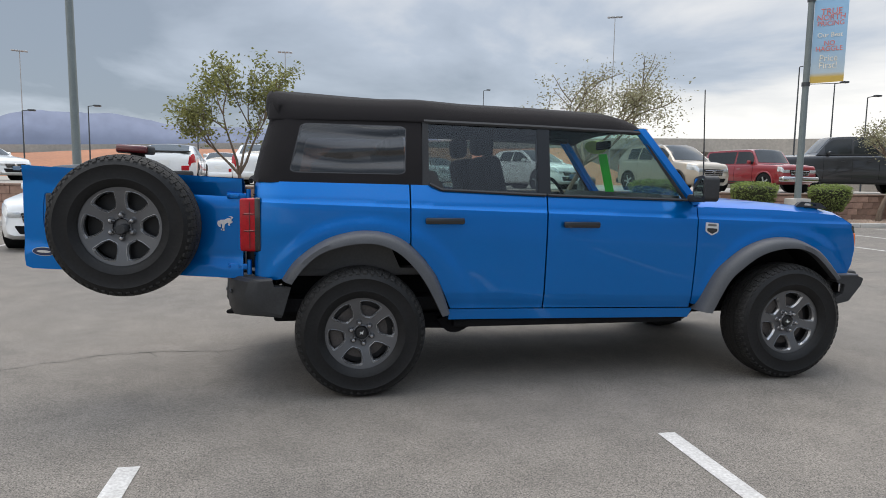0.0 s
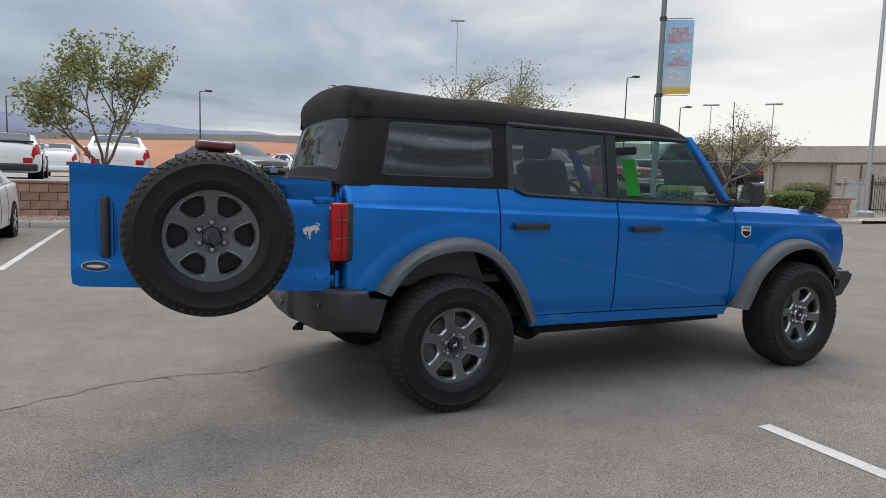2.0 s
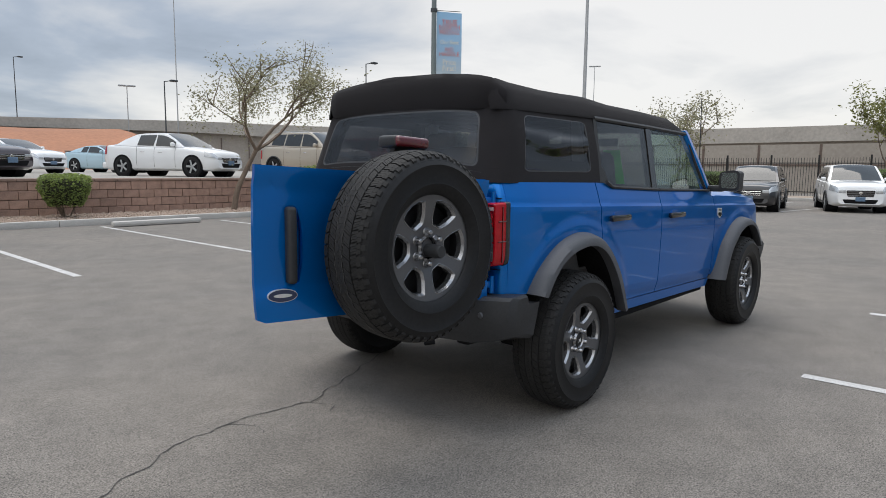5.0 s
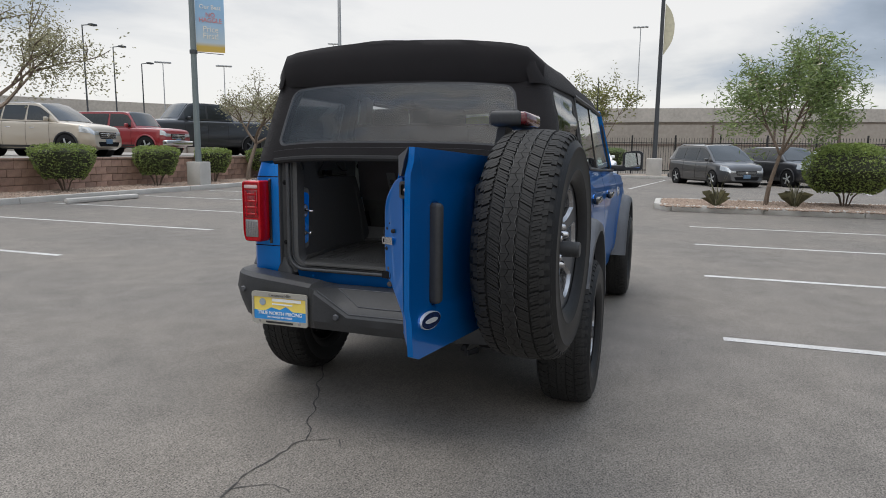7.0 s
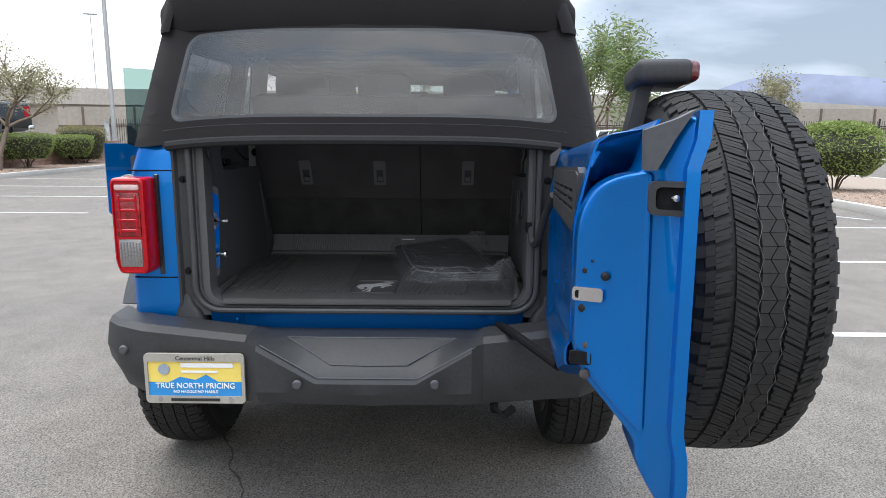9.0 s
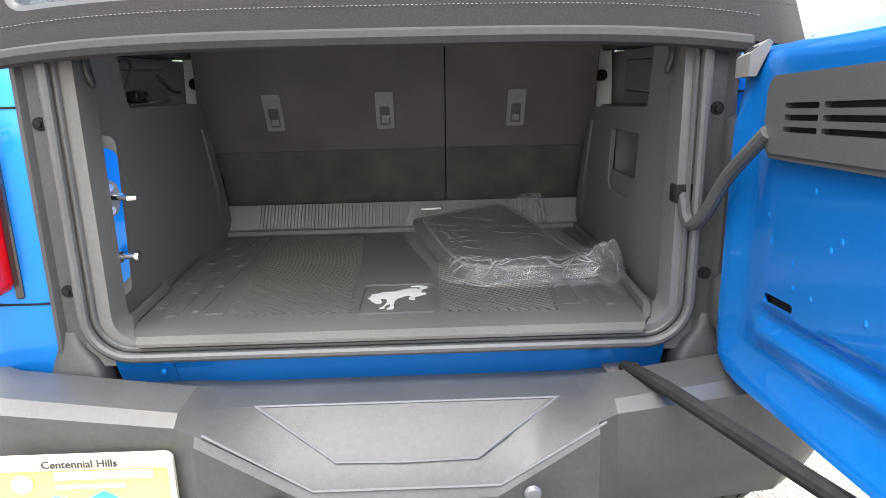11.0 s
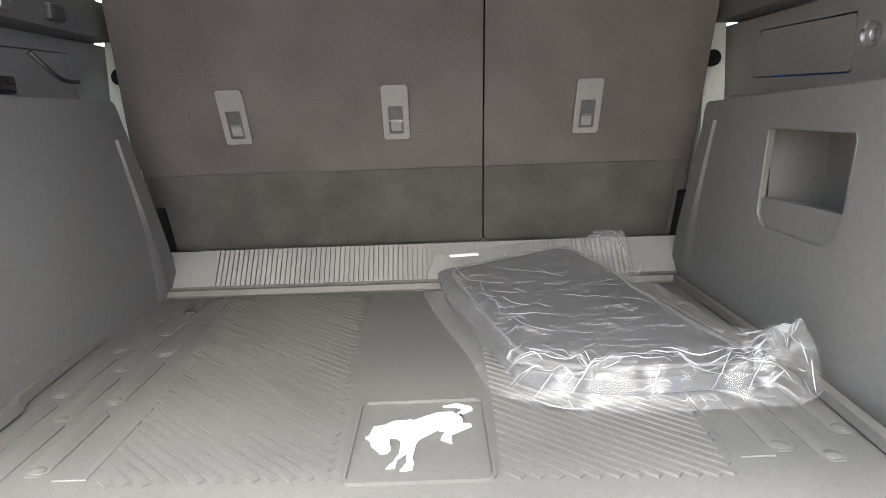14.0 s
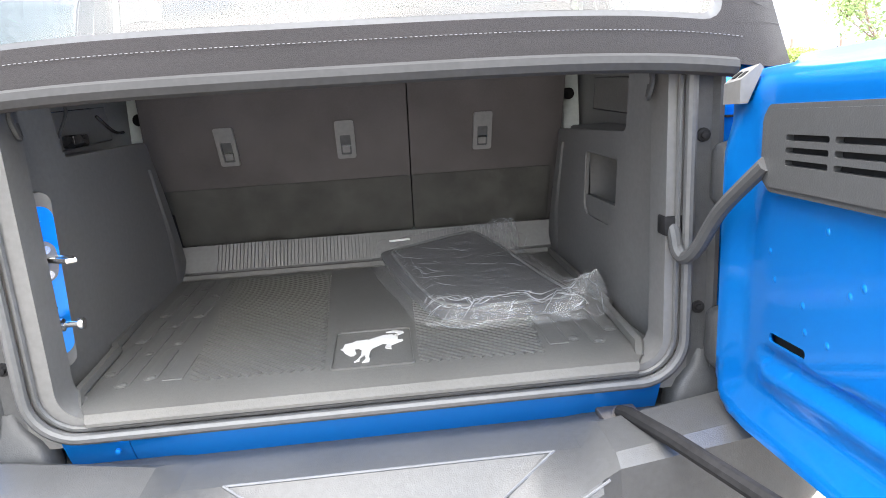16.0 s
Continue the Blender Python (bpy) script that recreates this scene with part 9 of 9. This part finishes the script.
for k in range(4):
    part("fence_post", tube(bmesh.new(), [(3.0 * k, 1.5 * k, 0), (3.0 * k, 1.5 * k, 2.05)], 0.03, 6), POLE_PALE, mesh_fence)
wires = bmesh.new()
for k in range(60):
    a = k * 10.06 / 60
    for d in (-1, 1):
        p0, p1 = a, a + d * 1.9
        for q0, q1 in ((p0, p1),):
            q1c = min(max(q1, 0), 10.06)
            zz = 0.1 + abs(q1c - q0)
            tube(wires, [(q0 * 0.894, q0 * 0.447, 0.1), (q1c * 0.894, q1c * 0.447, min(zz, 2.0))], 0.004, 3, False)
part("wire_mesh", wires, POLE_PALE, mesh_fence, kind="stuff")

# ---- freeway, embankment, hills ----
ROUTE = [(-260, 70), (-120, 92), (-50, 99), (13, 99), (45, 90), (66, 78), (82, 45), (98, -16), (124, -70), (170, -150), (230, -260)]
TOPS = [5.5, 5.0, 5.2, 7.3, 8.0, 7.8, 7.0, 7.5, 7.4, 6.5, 5.0]
DEPTHS = [1.1, 1.1, 1.1, 1.1, 1.6, 2.3, 2.0, 1.8, 1.5, 1.5, 1.5]
route = [(*p, z) for p, z in zip(ROUTE, TOPS)]
dense = spline(route, 6)
depth_at = {tuple(p): lerp_table(list(zip(range(0, 66, 6), DEPTHS)), k) for k, p in enumerate(dense)}
wall_f, parapet, joints = bmesh.new(), bmesh.new(), bmesh.new()
loft(wall_f, [[(x, y, -0.5), (x, y, z - 0.9), (x * 1.02, y * 1.02, z - 0.9), (x * 1.02, y * 1.02, -0.5)] for x, y, z in dense])
structure("wall_freeway", wall_f, FREEWAY_DARK, "brown-grey concrete freeway wall")
loft(parapet, [[(x * 0.992, y * 0.992, z - depth_at[x, y, z]), (x * 0.992, y * 0.992, z), (x * 1.01, y * 1.01, z), (x * 1.01, y * 1.01, z - depth_at[x, y, z])] for x, y, z in dense])
structure("freeway_parapet", parapet, FREEWAY, "pale concrete freeway parapet")
for (x0, y0, z0), (x1, y1, z1) in zip(dense, dense[1:]):
    n_ = max(1, int(math.hypot(x1 - x0, y1 - y0) / 6))
    for k in range(n_):
        t_ = k / n_
        x, y, z = (x0 + (x1 - x0) * t_) * 0.996, (y0 + (y1 - y0) * t_) * 0.996, z0 + (z1 - z0) * t_
        box(joints, (x - 0.06, y - 0.06, 0), (x + 0.06, y + 0.06, z - 2.3))
structure("panel_joints", joints, MORTAR, "dark joints between freeway wall panels")
bank = bmesh.new()
rings = []
for k in range(46):
    x = -190 + k * 5.0
    fade = max(0.0, min(1.0, (44 - x) / 9))
    top_y = float(np.interp(x, [-260, -120, -50, 13, 45], [70, 92, 99, 99, 90])) - 1.0
    rings.append([(x, top_y - (26 - 26 * s_) - 2, 0.9 + (float(np.interp(x, [-260, -120, -50, 13, 45], [4.4, 3.9, 4.1, 6.2, 6.4])) - 0.9) * fade * s_ ** 0.8 + 0.5 * noise.noise(Vector((x * 0.06, s_ * 3, 0)))) for s_ in (0, 0.15, 0.3, 0.5, 0.7, 0.85, 1.0)])
loft(bank, rings, False)
structure("embankment", bank, DIRT, "bare red dirt embankment below the freeway", 180)
structure("wall_yard", boxed((48, -60, 0), (48.6, 30, 3.4)), FREEWAY_DARK, "plain concrete panel wall behind the fence")
yj = bmesh.new()
for k in range(23):
    box(yj, (47.94, -60 + k * 4, 0), (48.0, -59.85 + k * 4, 3.4))
box(yj, (47.92, -60, 1.9), (48.0, 30, 2.02))
structure("panel_joints", yj, MORTAR, "dark joints of the yard wall")
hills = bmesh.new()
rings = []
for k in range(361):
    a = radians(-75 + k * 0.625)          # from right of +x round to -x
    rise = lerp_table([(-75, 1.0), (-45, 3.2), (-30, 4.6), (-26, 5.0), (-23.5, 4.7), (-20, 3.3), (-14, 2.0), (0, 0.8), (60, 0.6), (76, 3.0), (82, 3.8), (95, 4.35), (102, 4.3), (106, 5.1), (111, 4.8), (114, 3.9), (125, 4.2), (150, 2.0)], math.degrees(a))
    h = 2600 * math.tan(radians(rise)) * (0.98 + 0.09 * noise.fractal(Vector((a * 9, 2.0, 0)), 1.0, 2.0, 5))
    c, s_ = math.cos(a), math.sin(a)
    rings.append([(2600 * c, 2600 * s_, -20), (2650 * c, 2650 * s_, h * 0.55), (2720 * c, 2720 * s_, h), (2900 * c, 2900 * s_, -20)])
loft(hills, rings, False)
structure("backdrop", hills, HILL, "desert mountains with blue-grey haze in their colour", 180)

# ---- wall blocks, last ----
BLOCK_L, BLOCK_H, COURSES = 0.42, 0.225, 4
bb = boxed((-BLOCK_L / 2 + 0.005, -0.05, -BLOCK_H / 2 + 0.005), (BLOCK_L / 2 - 0.005, 0.05, BLOCK_H / 2 - 0.005), 0.010, 1)
block_meshes = []
for k in range(3):
    b2 = bb.copy()
    for v in b2.verts:
        if v.co.y < -0.02:
            v.co.y += 0.014 * noise.noise(Vector((v.co.x * 9, v.co.z * 9, k * 3.0)))
    me = bpy.data.meshes.new("brick")
    b2.to_mesh(me)
    b2.free()
    finish(me)
    me.materials.append(BLOCK)
    block_meshes.append(me)
rng = random.Random(77)
far_blocks = bmesh.new()
singles = 0
for row in range(COURSES):
    for k in range(125):
        x = -24 + (k + (0.5 if row % 2 else 0)) * BLOCK_L
        z = 0.14 + (row + 0.5) * BLOCK_H - 0.06
        if x > 28.3:
            continue
        near = -4.6 < x < 4.6 or 8.0 < x < 28.0
        if near and singles < 300:
            ob = new("brick", rng.choice(block_meshes))
            ob.matrix_world = pose(x, WALL_Y + rng.uniform(-0.006, 0.006), z)
            ob.parent = wall
            singles += 1
        else:
            box(far_blocks, (x - BLOCK_L / 2 + 0.008, WALL_Y - 0.05, z - BLOCK_H / 2 + 0.008), (x + BLOCK_L / 2 - 0.008, WALL_Y + 0.05, z + BLOCK_H / 2 - 0.008))
bb.free()
part("brick_courses", far_blocks, BLOCK, wall, kind="stuff")
cap = bmesh.new()
for k in range(88):
    box(cap, (-24 + k * 0.6 + 0.005, WALL_Y - 0.07, 0.985), (-24 + (k + 1) * 0.6 - 0.005, WALL_Y + 0.24, 1.055), 0.01, 1)
part("wall_cap", cap, CAP, wall)
